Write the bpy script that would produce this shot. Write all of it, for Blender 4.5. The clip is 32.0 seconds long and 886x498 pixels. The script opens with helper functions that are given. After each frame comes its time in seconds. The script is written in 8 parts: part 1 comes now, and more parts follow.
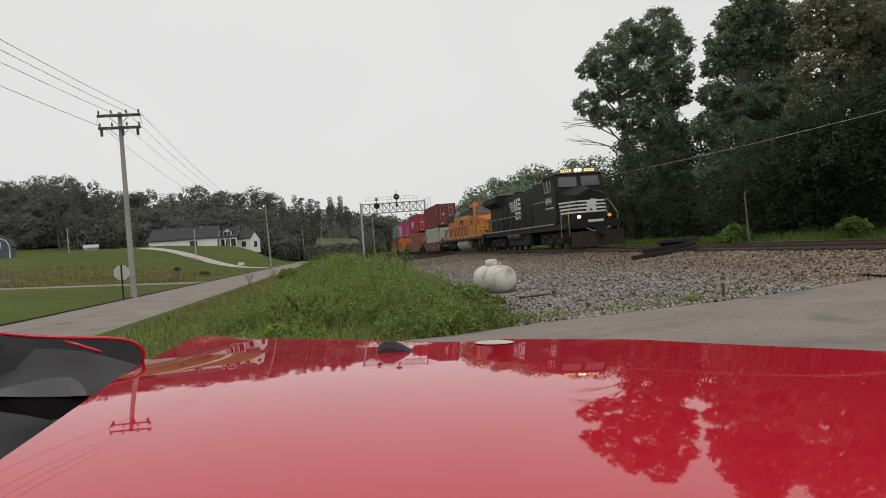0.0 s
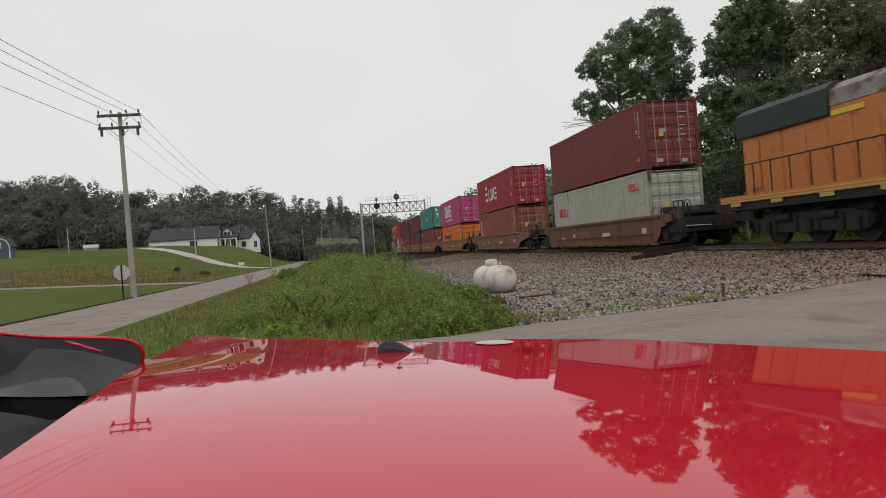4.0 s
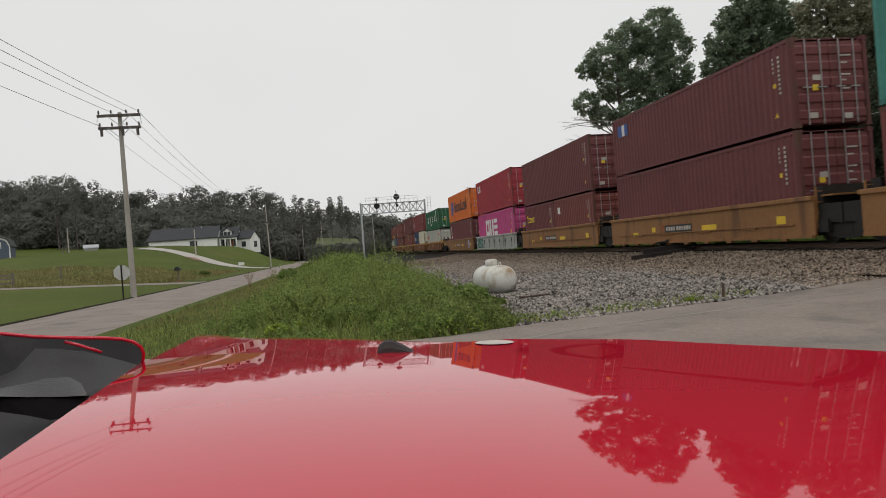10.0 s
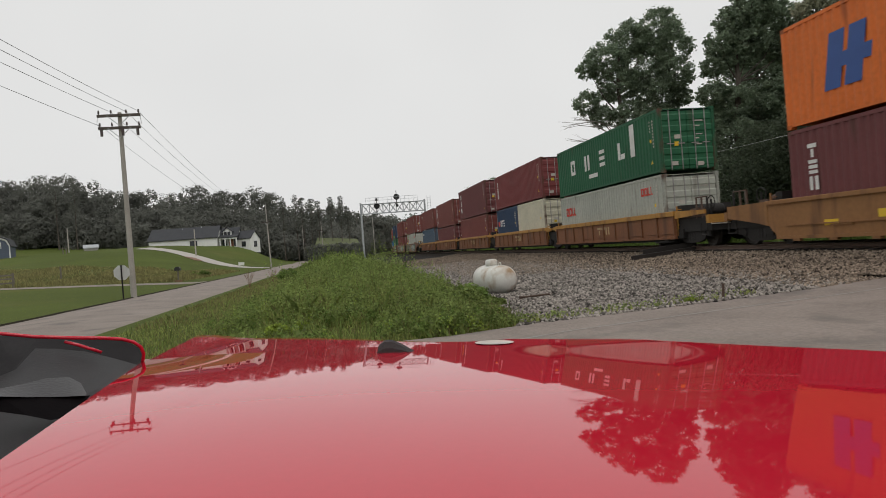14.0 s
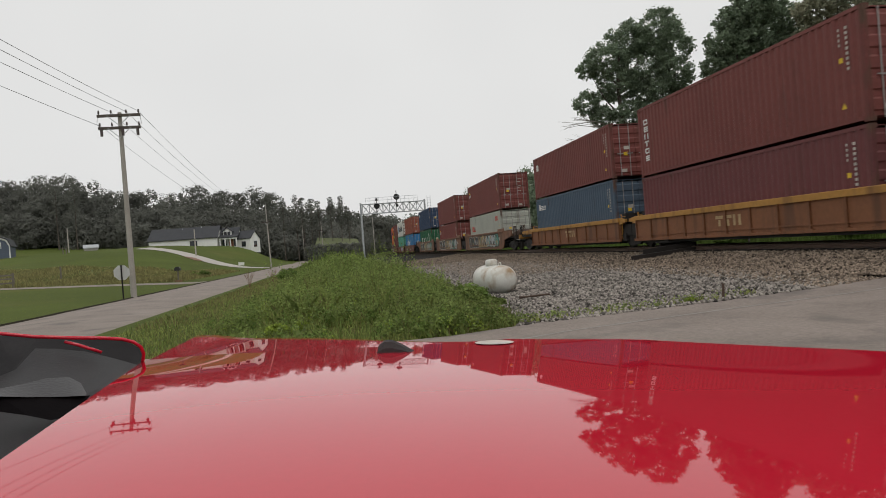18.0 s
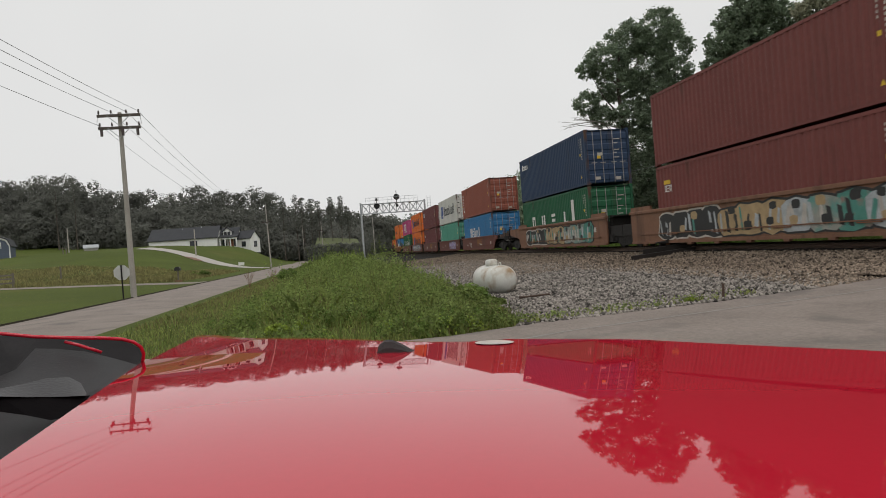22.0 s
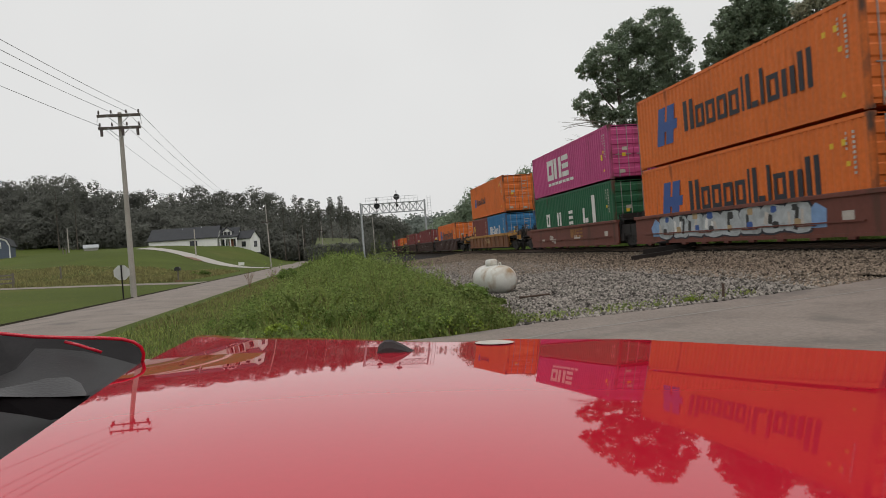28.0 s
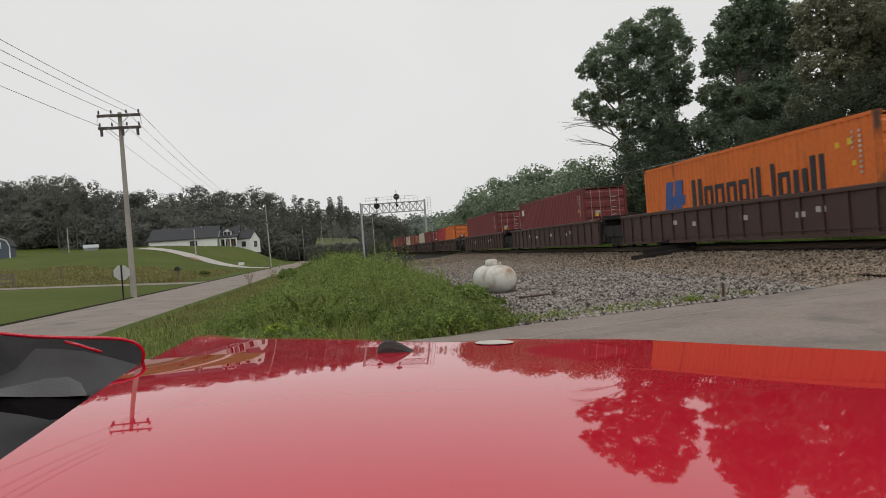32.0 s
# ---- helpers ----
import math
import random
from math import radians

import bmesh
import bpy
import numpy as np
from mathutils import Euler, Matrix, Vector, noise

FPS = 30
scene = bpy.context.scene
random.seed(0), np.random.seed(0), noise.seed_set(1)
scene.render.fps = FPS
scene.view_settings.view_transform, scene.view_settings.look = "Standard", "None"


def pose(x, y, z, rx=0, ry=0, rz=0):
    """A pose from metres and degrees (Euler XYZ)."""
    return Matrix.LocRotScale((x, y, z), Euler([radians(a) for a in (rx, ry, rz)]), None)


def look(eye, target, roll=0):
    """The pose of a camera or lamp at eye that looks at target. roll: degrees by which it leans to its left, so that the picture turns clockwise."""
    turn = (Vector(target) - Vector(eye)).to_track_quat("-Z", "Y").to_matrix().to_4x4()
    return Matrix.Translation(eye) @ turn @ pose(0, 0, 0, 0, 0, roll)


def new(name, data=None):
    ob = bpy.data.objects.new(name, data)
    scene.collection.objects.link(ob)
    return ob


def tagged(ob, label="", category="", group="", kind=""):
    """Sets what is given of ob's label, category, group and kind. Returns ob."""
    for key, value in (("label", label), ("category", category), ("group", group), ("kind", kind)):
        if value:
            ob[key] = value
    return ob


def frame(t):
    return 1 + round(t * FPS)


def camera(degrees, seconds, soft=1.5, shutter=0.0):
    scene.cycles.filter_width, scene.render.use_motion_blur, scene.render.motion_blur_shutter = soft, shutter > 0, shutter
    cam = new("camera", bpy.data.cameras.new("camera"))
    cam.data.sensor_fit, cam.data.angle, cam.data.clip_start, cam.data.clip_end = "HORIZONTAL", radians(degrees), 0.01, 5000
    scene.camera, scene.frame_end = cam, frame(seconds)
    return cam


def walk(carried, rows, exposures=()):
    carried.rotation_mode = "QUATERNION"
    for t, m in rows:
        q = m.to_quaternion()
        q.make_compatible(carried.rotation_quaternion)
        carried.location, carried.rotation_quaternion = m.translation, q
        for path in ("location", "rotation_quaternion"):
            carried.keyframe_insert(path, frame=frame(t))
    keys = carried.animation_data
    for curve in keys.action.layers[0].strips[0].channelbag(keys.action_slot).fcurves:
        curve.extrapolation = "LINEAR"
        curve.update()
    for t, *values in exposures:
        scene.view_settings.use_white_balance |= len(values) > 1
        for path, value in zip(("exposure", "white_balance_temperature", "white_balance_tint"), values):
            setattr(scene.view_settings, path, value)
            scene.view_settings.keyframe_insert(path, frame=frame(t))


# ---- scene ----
EYE = (0.0, 0.0, 1.35)
YAW, PITCH, LEAN = radians(9.25), radians(-0.245), -4.45
cam = camera(67.97, 32.0, soft=0.9, shutter=0.15)
AIM = (EYE[0] + math.sin(YAW) * math.cos(PITCH), EYE[1] + math.cos(YAW) * math.cos(PITCH), EYE[2] + math.sin(PITCH))
STAND = look(EYE, AIM, LEAN)
walk(cam, [(0.0, STAND), (32.0, STAND)])

# ---- light: an overcast sky ----
world = bpy.data.worlds.new("overcast_sky")
scene.world = world
world.use_nodes = True
wn, wl = world.node_tree.nodes, world.node_tree.links
wn.clear()
sky = wn.new("ShaderNodeTexSky")
sky.sky_type, sky.sun_disc = "NISHITA", False
sky.sun_elevation, sky.sun_rotation = radians(52), radians(150)
sky.dust_density, sky.air_density = 4.0, 1.0
hsv = wn.new("ShaderNodeHueSaturation")
hsv.inputs["Saturation"].default_value = 0.12
hsv.inputs["Value"].default_value = 0.1
wl.new(sky.outputs["Color"], hsv.inputs["Color"])
wtc = wn.new("ShaderNodeTexCoord")
wno = wn.new("ShaderNodeTexNoise")
wno.inputs["Scale"].default_value, wno.inputs["Detail"].default_value = 1.6, 4.0
wl.new(wtc.outputs["Generated"], wno.inputs["Vector"])
wra = wn.new("ShaderNodeValToRGB")
wra.color_ramp.elements[0].position, wra.color_ramp.elements[1].position = 0.3, 0.75
wra.color_ramp.elements[0].color = (0.765, 0.765, 0.76, 1)
wra.color_ramp.elements[1].color = (0.85, 0.85, 0.84, 1)
wl.new(wno.outputs["Fac"], wra.inputs["Fac"])
wmx = wn.new("ShaderNodeMix")
wmx.data_type = "RGBA"
wmx.inputs["Factor"].default_value = 0.88
wl.new(hsv.outputs["Color"], wmx.inputs["A"])
wl.new(wra.outputs["Color"], wmx.inputs["B"])
wbg = wn.new("ShaderNodeBackground")
wbg.inputs["Strength"].default_value = 1.0
wou = wn.new("ShaderNodeOutputWorld")
wl.new(wmx.outputs["Result"], wbg.inputs["Color"])
wl.new(wbg.outputs["Background"], wou.inputs["Surface"])
sun_data = bpy.data.lights.new("sun", "SUN")
sun_data.energy, sun_data.angle, sun_data.color = 0.6, radians(25), (1.0, 0.97, 0.92)
sun = new("sun", sun_data)
sun.matrix_world = look((0, 0, 60), (-14, 26, 0))
scene.view_settings.exposure = 0.0


# ---- materials ----
def mat(name, color, rough=0.6, metal=0.0, vary=0.25, scale=3.0, fine=40.0, bump=0.15, stain=None, stain_amount=0.0,
        stain_scale=1.2, stretch=1.0, coat=0.0, glow=0.0, gloss=0.5, per_object=0.0, per_island=0.0, bump_dist=0.01):
    """Principled surface with variation at two scales, an optional stain colour and fine relief."""
    m = bpy.data.materials.new(name)
    m.use_nodes = True
    n, l = m.node_tree.nodes, m.node_tree.links
    b = n["Principled BSDF"]
    tc = n.new("ShaderNodeTexCoord")
    big, small = n.new("ShaderNodeTexNoise"), n.new("ShaderNodeTexNoise")
    big.inputs["Scale"].default_value, big.inputs["Detail"].default_value = scale, 5.0
    small.inputs["Scale"].default_value, small.inputs["Detail"].default_value = fine, 3.0
    l.new(tc.outputs["Object"], big.inputs["Vector"])
    l.new(tc.outputs["Object"], small.inputs["Vector"])
    add = n.new("ShaderNodeMath")
    add.operation = "ADD"
    l.new(big.outputs["Fac"], add.inputs[0])
    l.new(small.outputs["Fac"], add.inputs[1])
    ramp = n.new("ShaderNodeMapRange")
    ramp.inputs["From Min"].default_value, ramp.inputs["From Max"].default_value = 0.6, 1.4
    ramp.inputs["To Min"].default_value, ramp.inputs["To Max"].default_value = 1.0 - vary, 1.0 + vary
    l.new(add.outputs[0], ramp.inputs["Value"])
    val = ramp.outputs["Result"]
    for amount, node, out in ((per_object, "ShaderNodeObjectInfo", "Random"), (per_island, "ShaderNodeNewGeometry", "Random Per Island")):
        if amount:
            src = n.new(node)
            r2 = n.new("ShaderNodeMapRange")
            r2.inputs["To Min"].default_value, r2.inputs["To Max"].default_value = 1.0 - amount, 1.0 + amount
            l.new(src.outputs[out], r2.inputs["Value"])
            mu = n.new("ShaderNodeMath")
            mu.operation = "MULTIPLY"
            l.new(val, mu.inputs[0])
            l.new(r2.outputs["Result"], mu.inputs[1])
            val = mu.outputs[0]
    sc = n.new("ShaderNodeVectorMath")
    sc.operation = "SCALE"
    sc.inputs[0].default_value = color[:3]
    l.new(val, sc.inputs["Scale"])
    col = sc.outputs["Vector"]
    if stain:
        sn = n.new("ShaderNodeTexNoise")
        sn.inputs["Scale"].default_value, sn.inputs["Detail"].default_value = stain_scale, 8.0
        squash = n.new("ShaderNodeVectorMath")
        squash.operation = "MULTIPLY"
        squash.inputs[1].default_value = (1.0, 1.0, stretch)
        l.new(tc.outputs["Object"], squash.inputs[0])
        l.new(squash.outputs["Vector"], sn.inputs["Vector"])
        sr = n.new("ShaderNodeMapRange")
        sr.inputs["From Min"].default_value = 0.72 - 0.4 * stain_amount
        sr.inputs["From Max"].default_value = 0.82 - 0.25 * stain_amount
        l.new(sn.outputs["Fac"], sr.inputs["Value"])
        mx = n.new("ShaderNodeMix")
        mx.data_type = "RGBA"
        l.new(sr.outputs["Result"], mx.inputs["Factor"])
        l.new(col, mx.inputs["A"])
        mx.inputs["B"].default_value = (*stain[:3], 1)
        col = mx.outputs["Result"]
    l.new(col, b.inputs["Base Color"])
    b.inputs["Roughness"].default_value, b.inputs["Metallic"].default_value = rough, metal
    b.inputs["Specular IOR Level"].default_value = gloss
    if coat:
        b.inputs["Coat Weight"].default_value, b.inputs["Coat Roughness"].default_value = coat, 0.02
    if glow:
        b.inputs["Emission Color"].default_value = (*color[:3], 1)
        b.inputs["Emission Strength"].default_value = glow
    if bump:
        bp = n.new("ShaderNodeBump")
        bp.inputs["Strength"].default_value, bp.inputs["Distance"].default_value = bump, bump_dist
        l.new(small.outputs["Fac"], bp.inputs["Height"])
        l.new(bp.outputs["Normal"], b.inputs["Normal"])
    return m


M_GRASS = mat("meadow_grass", (0.078, 0.1, 0.022), 0.9, vary=0.28, scale=0.12, fine=16.0, bump=0.4, stain=(0.115, 0.118, 0.036), stain_amount=0.35, stain_scale=0.07, bump_dist=0.05, gloss=0.08)
M_BLADE = mat("grass_blades", (0.285, 0.322, 0.098), 0.75, vary=0.3, scale=0.25, fine=2.0, bump=0, per_island=0.45, gloss=0.08)
M_DRYBLADE = mat("dry_grass_blades", (0.24, 0.21, 0.1), 0.85, vary=0.3, scale=0.4, fine=2.0, bump=0, per_island=0.4, gloss=0.08)
M_HAY = mat("yellowing_grass_blades", (0.25, 0.23, 0.1), 0.85, vary=0.35, scale=0.2, fine=1.5, bump=0, per_island=0.4, gloss=0.08)
M_LAWN = mat("lawn_blades", (0.15, 0.178, 0.045), 0.8, vary=0.25, scale=0.15, fine=1.0, bump=0, per_island=0.15, gloss=0.08)
M_ASPHALT = mat("worn_asphalt", (0.24, 0.2, 0.174), 0.9, vary=0.3, scale=0.6, fine=22.0, bump=0.8, stain=(0.15, 0.13, 0.116), stain_amount=0.42, stain_scale=0.9, bump_dist=0.02)
M_PAINTLINE = mat("worn_road_paint", (0.29, 0.27, 0.245), 0.8, vary=0.25, scale=2.0, fine=30.0, stain=(0.24, 0.21, 0.19), stain_amount=0.4, stain_scale=3.0)
M_DRIVE = mat("pale_driveway_concrete", (0.43, 0.4, 0.37), 0.9, vary=0.12, scale=0.6, fine=20.0)
# both beds: shade in the gaps between stones painted as near-black
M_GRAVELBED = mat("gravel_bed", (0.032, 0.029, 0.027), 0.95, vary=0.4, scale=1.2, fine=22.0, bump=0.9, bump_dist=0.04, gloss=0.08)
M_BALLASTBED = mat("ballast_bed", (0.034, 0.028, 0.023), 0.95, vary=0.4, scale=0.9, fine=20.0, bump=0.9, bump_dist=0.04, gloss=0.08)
M_STONE = mat("pale_gravel_stone", (0.23, 0.207, 0.184), 0.9, vary=0.2, scale=0.7, fine=14.0, per_island=0.85, bump=0, gloss=0.08)
M_BALLAST = mat("brown_ballast_stone", (0.2, 0.158, 0.122), 0.92, vary=0.25, scale=0.5, fine=14.0, per_island=0.85, bump=0, gloss=0.08)
M_RAIL = mat("rusty_rail_steel", (0.1, 0.062, 0.045), 0.7, vary=0.3, scale=1.0, fine=30.0)
M_RAILTOP = mat("polished_railhead", (0.5, 0.48, 0.46), 0.35, 1.0, vary=0.15, bump=0.05)
M_TIE = mat("creosoted_tie_wood", (0.026, 0.02, 0.017), 0.9, vary=0.35, scale=3, fine=30, per_object=0.3)
M_BARK = mat("tree_bark", (0.11, 0.09, 0.075), 0.95, vary=0.35, scale=2.0, fine=12.0, bump=0.8, bump_dist=0.03)
M_DEADWOOD = mat("bare_dead_wood", (0.3, 0.27, 0.24), 0.9, vary=0.25, scale=2.0, fine=12.0)


def leafy(name, color, island=0.45, vary=0.3, scale=0.35):
    """Leaves: rough, a third of the light passes through."""
    m = mat(name, color, 0.65, vary=vary, scale=scale, fine=1.5, bump=0, per_island=island, gloss=0.2)
    n, l = m.node_tree.nodes, m.node_tree.links
    b, out = n["Principled BSDF"], n["Material Output"]
    tr = n.new("ShaderNodeBsdfTranslucent")
    l.new(b.inputs["Base Color"].links[0].from_socket, tr.inputs["Color"])
    mx = n.new("ShaderNodeMixShader")
    mx.inputs["Fac"].default_value = 0.45
    l.new(b.outputs["BSDF"], mx.inputs[1])
    l.new(tr.outputs["BSDF"], mx.inputs[2])
    l.new(mx.outputs["Shader"], out.inputs["Surface"])
    return m


M_LEAF = leafy("tree_leaves", (0.225, 0.28, 0.19), 0.28)
# third tree's leaves: veiling glare put into a lighter, browner base colour
M_LEAF_VEILED = leafy("brownish_oak_leaves", (0.32, 0.32, 0.225), 0.3)
# low growth under the trees: the wood's shade is put into this darker green
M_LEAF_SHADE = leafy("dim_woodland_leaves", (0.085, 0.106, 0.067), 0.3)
M_LEAF_LIGHT = leafy("sunny_tree_leaves", (0.16, 0.235, 0.06))
M_LEAF_WEED = leafy("weed_leaves", (0.215, 0.275, 0.082), 0.5)
M_LEAF_BRIGHT = leafy("yellow_green_leaves", (0.3, 0.38, 0.07))
M_DOCK = mat("rusty_dry_stalks", (0.2, 0.12, 0.07), 0.9, vary=0.3)
# far woods: distance haze is mixed into these greyer, more even leaf colours
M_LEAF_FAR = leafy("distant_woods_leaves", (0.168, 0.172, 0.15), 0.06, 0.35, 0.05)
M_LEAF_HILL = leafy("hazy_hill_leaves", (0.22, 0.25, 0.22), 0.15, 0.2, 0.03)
M_POLE = mat("weathered_pole_wood", (0.36, 0.335, 0.3), 0.9, vary=0.2, scale=1.5, fine=25.0, bump=0.4)
M_XARM = mat("dark_crossarm_wood", (0.09, 0.075, 0.065), 0.9, vary=0.25, scale=2.0, fine=25.0)
M_INSUL = mat("brown_insulator_glaze", (0.06, 0.04, 0.035), 0.3, vary=0.1, bump=0)
M_WIRE = mat("weathered_cable", (0.12, 0.12, 0.12), 0.6, vary=0.1, bump=0)
M_PALEWIRE = mat("bright_guy_cable", (0.5, 0.5, 0.49), 0.5, vary=0.1, bump=0)
M_GALV = mat("galvanised_steel", (0.42, 0.44, 0.45), 0.55, 0.4, vary=0.2, scale=2, fine=20)
M_SIGNBACK = mat("bare_sign_aluminium", (0.55, 0.55, 0.54), 0.5, 0.5, vary=0.12, scale=3)
M_BLACK = mat("black_enamel", (0.018, 0.018, 0.018), 0.5, vary=0.2)
M_TANK = mat("rust_stained_white_tank_paint", (0.68, 0.67, 0.62), 0.55, vary=0.1, scale=3.0, fine=25, stain=(0.36, 0.24, 0.13), stain_amount=0.56, stain_scale=2.2)
M_HOUSE = mat("white_board_siding", (0.75, 0.75, 0.73), 0.7, vary=0.06, scale=1.0)
M_SHINGLE = mat("charcoal_shingles", (0.045, 0.047, 0.052), 0.9, vary=0.2, scale=1.0, fine=10)
M_WINDOW = mat("dark_window_glass", (0.02, 0.024, 0.028), 0.08, vary=0.1, bump=0)
M_TRIMDARK = mat("dark_trim_paint", (0.03, 0.03, 0.032), 0.6, vary=0.1)
M_SHEDWALL = mat("blue_grey_shed_siding", (0.08, 0.1, 0.14), 0.7, vary=0.15)
M_DIRT = mat("bare_red_clay", (0.22, 0.13, 0.08), 0.95, vary=0.3, scale=0.8, fine=8)
M_FENCE = mat("grey_fence_wood", (0.16, 0.14, 0.12), 0.9, vary=0.2)
M_STEELDARK = mat("grimy_undercarriage_steel", (0.02, 0.0175, 0.016), 0.85, 0.0, vary=0.35, scale=2, fine=15)
M_WHEEL = mat("worn_wheel_steel", (0.04, 0.034, 0.03), 0.6, 0.3, vary=0.25, scale=4)
M_ROD = mat("galvanised_lock_rod", (0.38, 0.36, 0.35), 0.5, 0.5, vary=0.2)
M_WHITE = mat("white_marking_paint", (0.72, 0.71, 0.68), 0.7, vary=0.15, scale=3)
M_DECAL_YELLOW = mat("yellow_decal", (0.75, 0.5, 0.03), 0.6, vary=0.12)
M_DECAL_RED = mat("red_decal", (0.6, 0.05, 0.03), 0.6, vary=0.12)
M_DECAL_BLUE = mat("blue_logo_paint", (0.035, 0.09, 0.3), 0.6, vary=0.12)
M_DECAL_BLACK = mat("black_logo_paint", (0.02, 0.02, 0.03), 0.6, vary=0.12)
M_GRAF_A = mat("pale_spray_paint", (0.42, 0.45, 0.46), 0.6, vary=0.35, scale=4, stain=(0.28, 0.3, 0.3), stain_amount=0.5, stain_scale=2.5)
M_GRAF_B = mat("violet_spray_paint", (0.34, 0.28, 0.5), 0.6, vary=0.3, scale=3, stain=(0.6, 0.58, 0.62), stain_amount=0.5, stain_scale=3)
M_GRAF_C = mat("mixed_spray_paint", (0.3, 0.3, 0.26), 0.6, vary=0.4, scale=3, stain=(0.12, 0.3, 0.26), stain_amount=0.6, stain_scale=2)
M_SPRAYBLUE = mat("light_blue_spray_paint", (0.2, 0.33, 0.55), 0.6, vary=0.3, scale=3)
M_STENCIL = mat("faded_stencil_paint", (0.5, 0.46, 0.41), 0.8, vary=0.3, scale=3)
M_TANMARK = mat("worn_tan_lettering", (0.42, 0.3, 0.16), 0.8, vary=0.3, scale=3)
M_YELLOWRAIL = mat("faded_yellow_rail", (0.5, 0.38, 0.1), 0.7, vary=0.25, scale=3)
M_GOLD = mat("faint_gold_paint", (0.27, 0.12, 0.03), 0.7, vary=0.3, scale=3)
M_RUSTMARK = mat("rust_red_marking", (0.3, 0.08, 0.03), 0.7, vary=0.3, scale=3)
M_GRAF_TEAL = mat("teal_spray_paint", (0.07, 0.25, 0.2), 0.6, vary=0.3, scale=3, stain=(0.3, 0.16, 0.14), stain_amount=0.4, stain_scale=3)
M_PLOUGH = mat("rusty_plough_paint", (0.035, 0.023, 0.021), 0.8, vary=0.35, scale=2)
M_AMBER = mat("dim_amber_lamp", (1.0, 0.3, 0.08), 0.3, glow=0.7, vary=0.02, bump=0)
M_FIELD = mat("far_hayfield", (0.13, 0.145, 0.075), 0.9, vary=0.15, scale=0.1, fine=1.0, gloss=0.08)
M_LAMP = mat("lit_headlamp", (1.0, 0.78, 0.48), 0.3, glow=2.2, vary=0.02, bump=0)
M_BOARD = mat("lit_number_board", (1.0, 0.72, 0.34), 0.4, glow=1.0, vary=0.05, bump=0)
# cab panes: the sky's reflection is put into a lighter grey base
M_CABGLASS = mat("cab_glass", (0.11, 0.12, 0.125), 0.05, vary=0.05, bump=0)
M_REDPAINT = mat("glossy_red_car_paint", (0.54, 0.013, 0.034), 0.45, vary=0.03, scale=1.0, fine=90.0, bump=0, coat=1.0)
M_REDPAINT.node_tree.nodes["Principled BSDF"].inputs["Specular IOR Level"].default_value = 0.0
M_PLASTIC = mat("black_textured_plastic", (0.012, 0.01, 0.011), 0.6, vary=0.15, scale=6, fine=200, bump=0.1, gloss=0.2)
M_RUBBER = mat("tyre_rubber", (0.02, 0.02, 0.02), 0.85, vary=0.15)
M_CARGLASS = mat("tinted_car_glass", (0.015, 0.018, 0.018), 0.03, vary=0.05, bump=0)
PAINTS = {}


def paint(name, color, dirt=0.3, gloss=0.4):
    """Faded container or wagon paint with rust and streaks of dirt."""
    if name not in PAINTS:
        PAINTS[name] = mat(name + "_paint", color, 0.62, vary=0.16, scale=0.55, fine=9.0, bump=0.12,
                           stain=(color[0] * 0.45 + 0.03, color[1] * 0.4 + 0.02, color[2] * 0.4 + 0.012), stain_amount=dirt, stain_scale=2.6, stretch=0.12, gloss=gloss)
    return PAINTS[name]


def worn(name, color):
    """The same paint half eaten by rust, on posts and castings."""
    if name + "_worn" not in PAINTS:
        PAINTS[name + "_worn"] = mat(name + "_rusted_paint", tuple(c * 0.8 for c in color), 0.8, vary=0.25, scale=2.0, fine=14.0, bump=0.3,
                                     stain=(0.1, 0.05, 0.032), stain_amount=0.75, stain_scale=2.2, stretch=0.5)
    return PAINTS[name + "_worn"]


BOX_COLORS = {"wine": (0.2, 0.042, 0.042), "brown": (0.19, 0.052, 0.044), "maroon": (0.155, 0.045, 0.046), "kred": (0.36, 0.035, 0.05),
              "rust": (0.29, 0.085, 0.055), "magenta": (0.52, 0.072, 0.225), "orange": (0.72, 0.17, 0.03), "teal": (0.062, 0.25, 0.215),
              "white": (0.42, 0.43, 0.375), "cream": (0.62, 0.58, 0.45), "green": (0.017, 0.112, 0.05), "navy": (0.025, 0.05, 0.105),
              "slate": (0.07, 0.105, 0.15), "blue": (0.035, 0.18, 0.38), "reefer": (0.66, 0.65, 0.6), "seagreen": (0.09, 0.32, 0.23), "red": (0.42, 0.04, 0.04)}
WELL_COLORS = {"tan": (0.275, 0.13, 0.046), "rusty": (0.155, 0.062, 0.036), "grey": (0.42, 0.43, 0.4), "yellow": (0.42, 0.21, 0.045),
               "bnsf": (0.16, 0.05, 0.035), "dark": (0.075, 0.04, 0.034), "dusty": (0.215, 0.104, 0.06)}


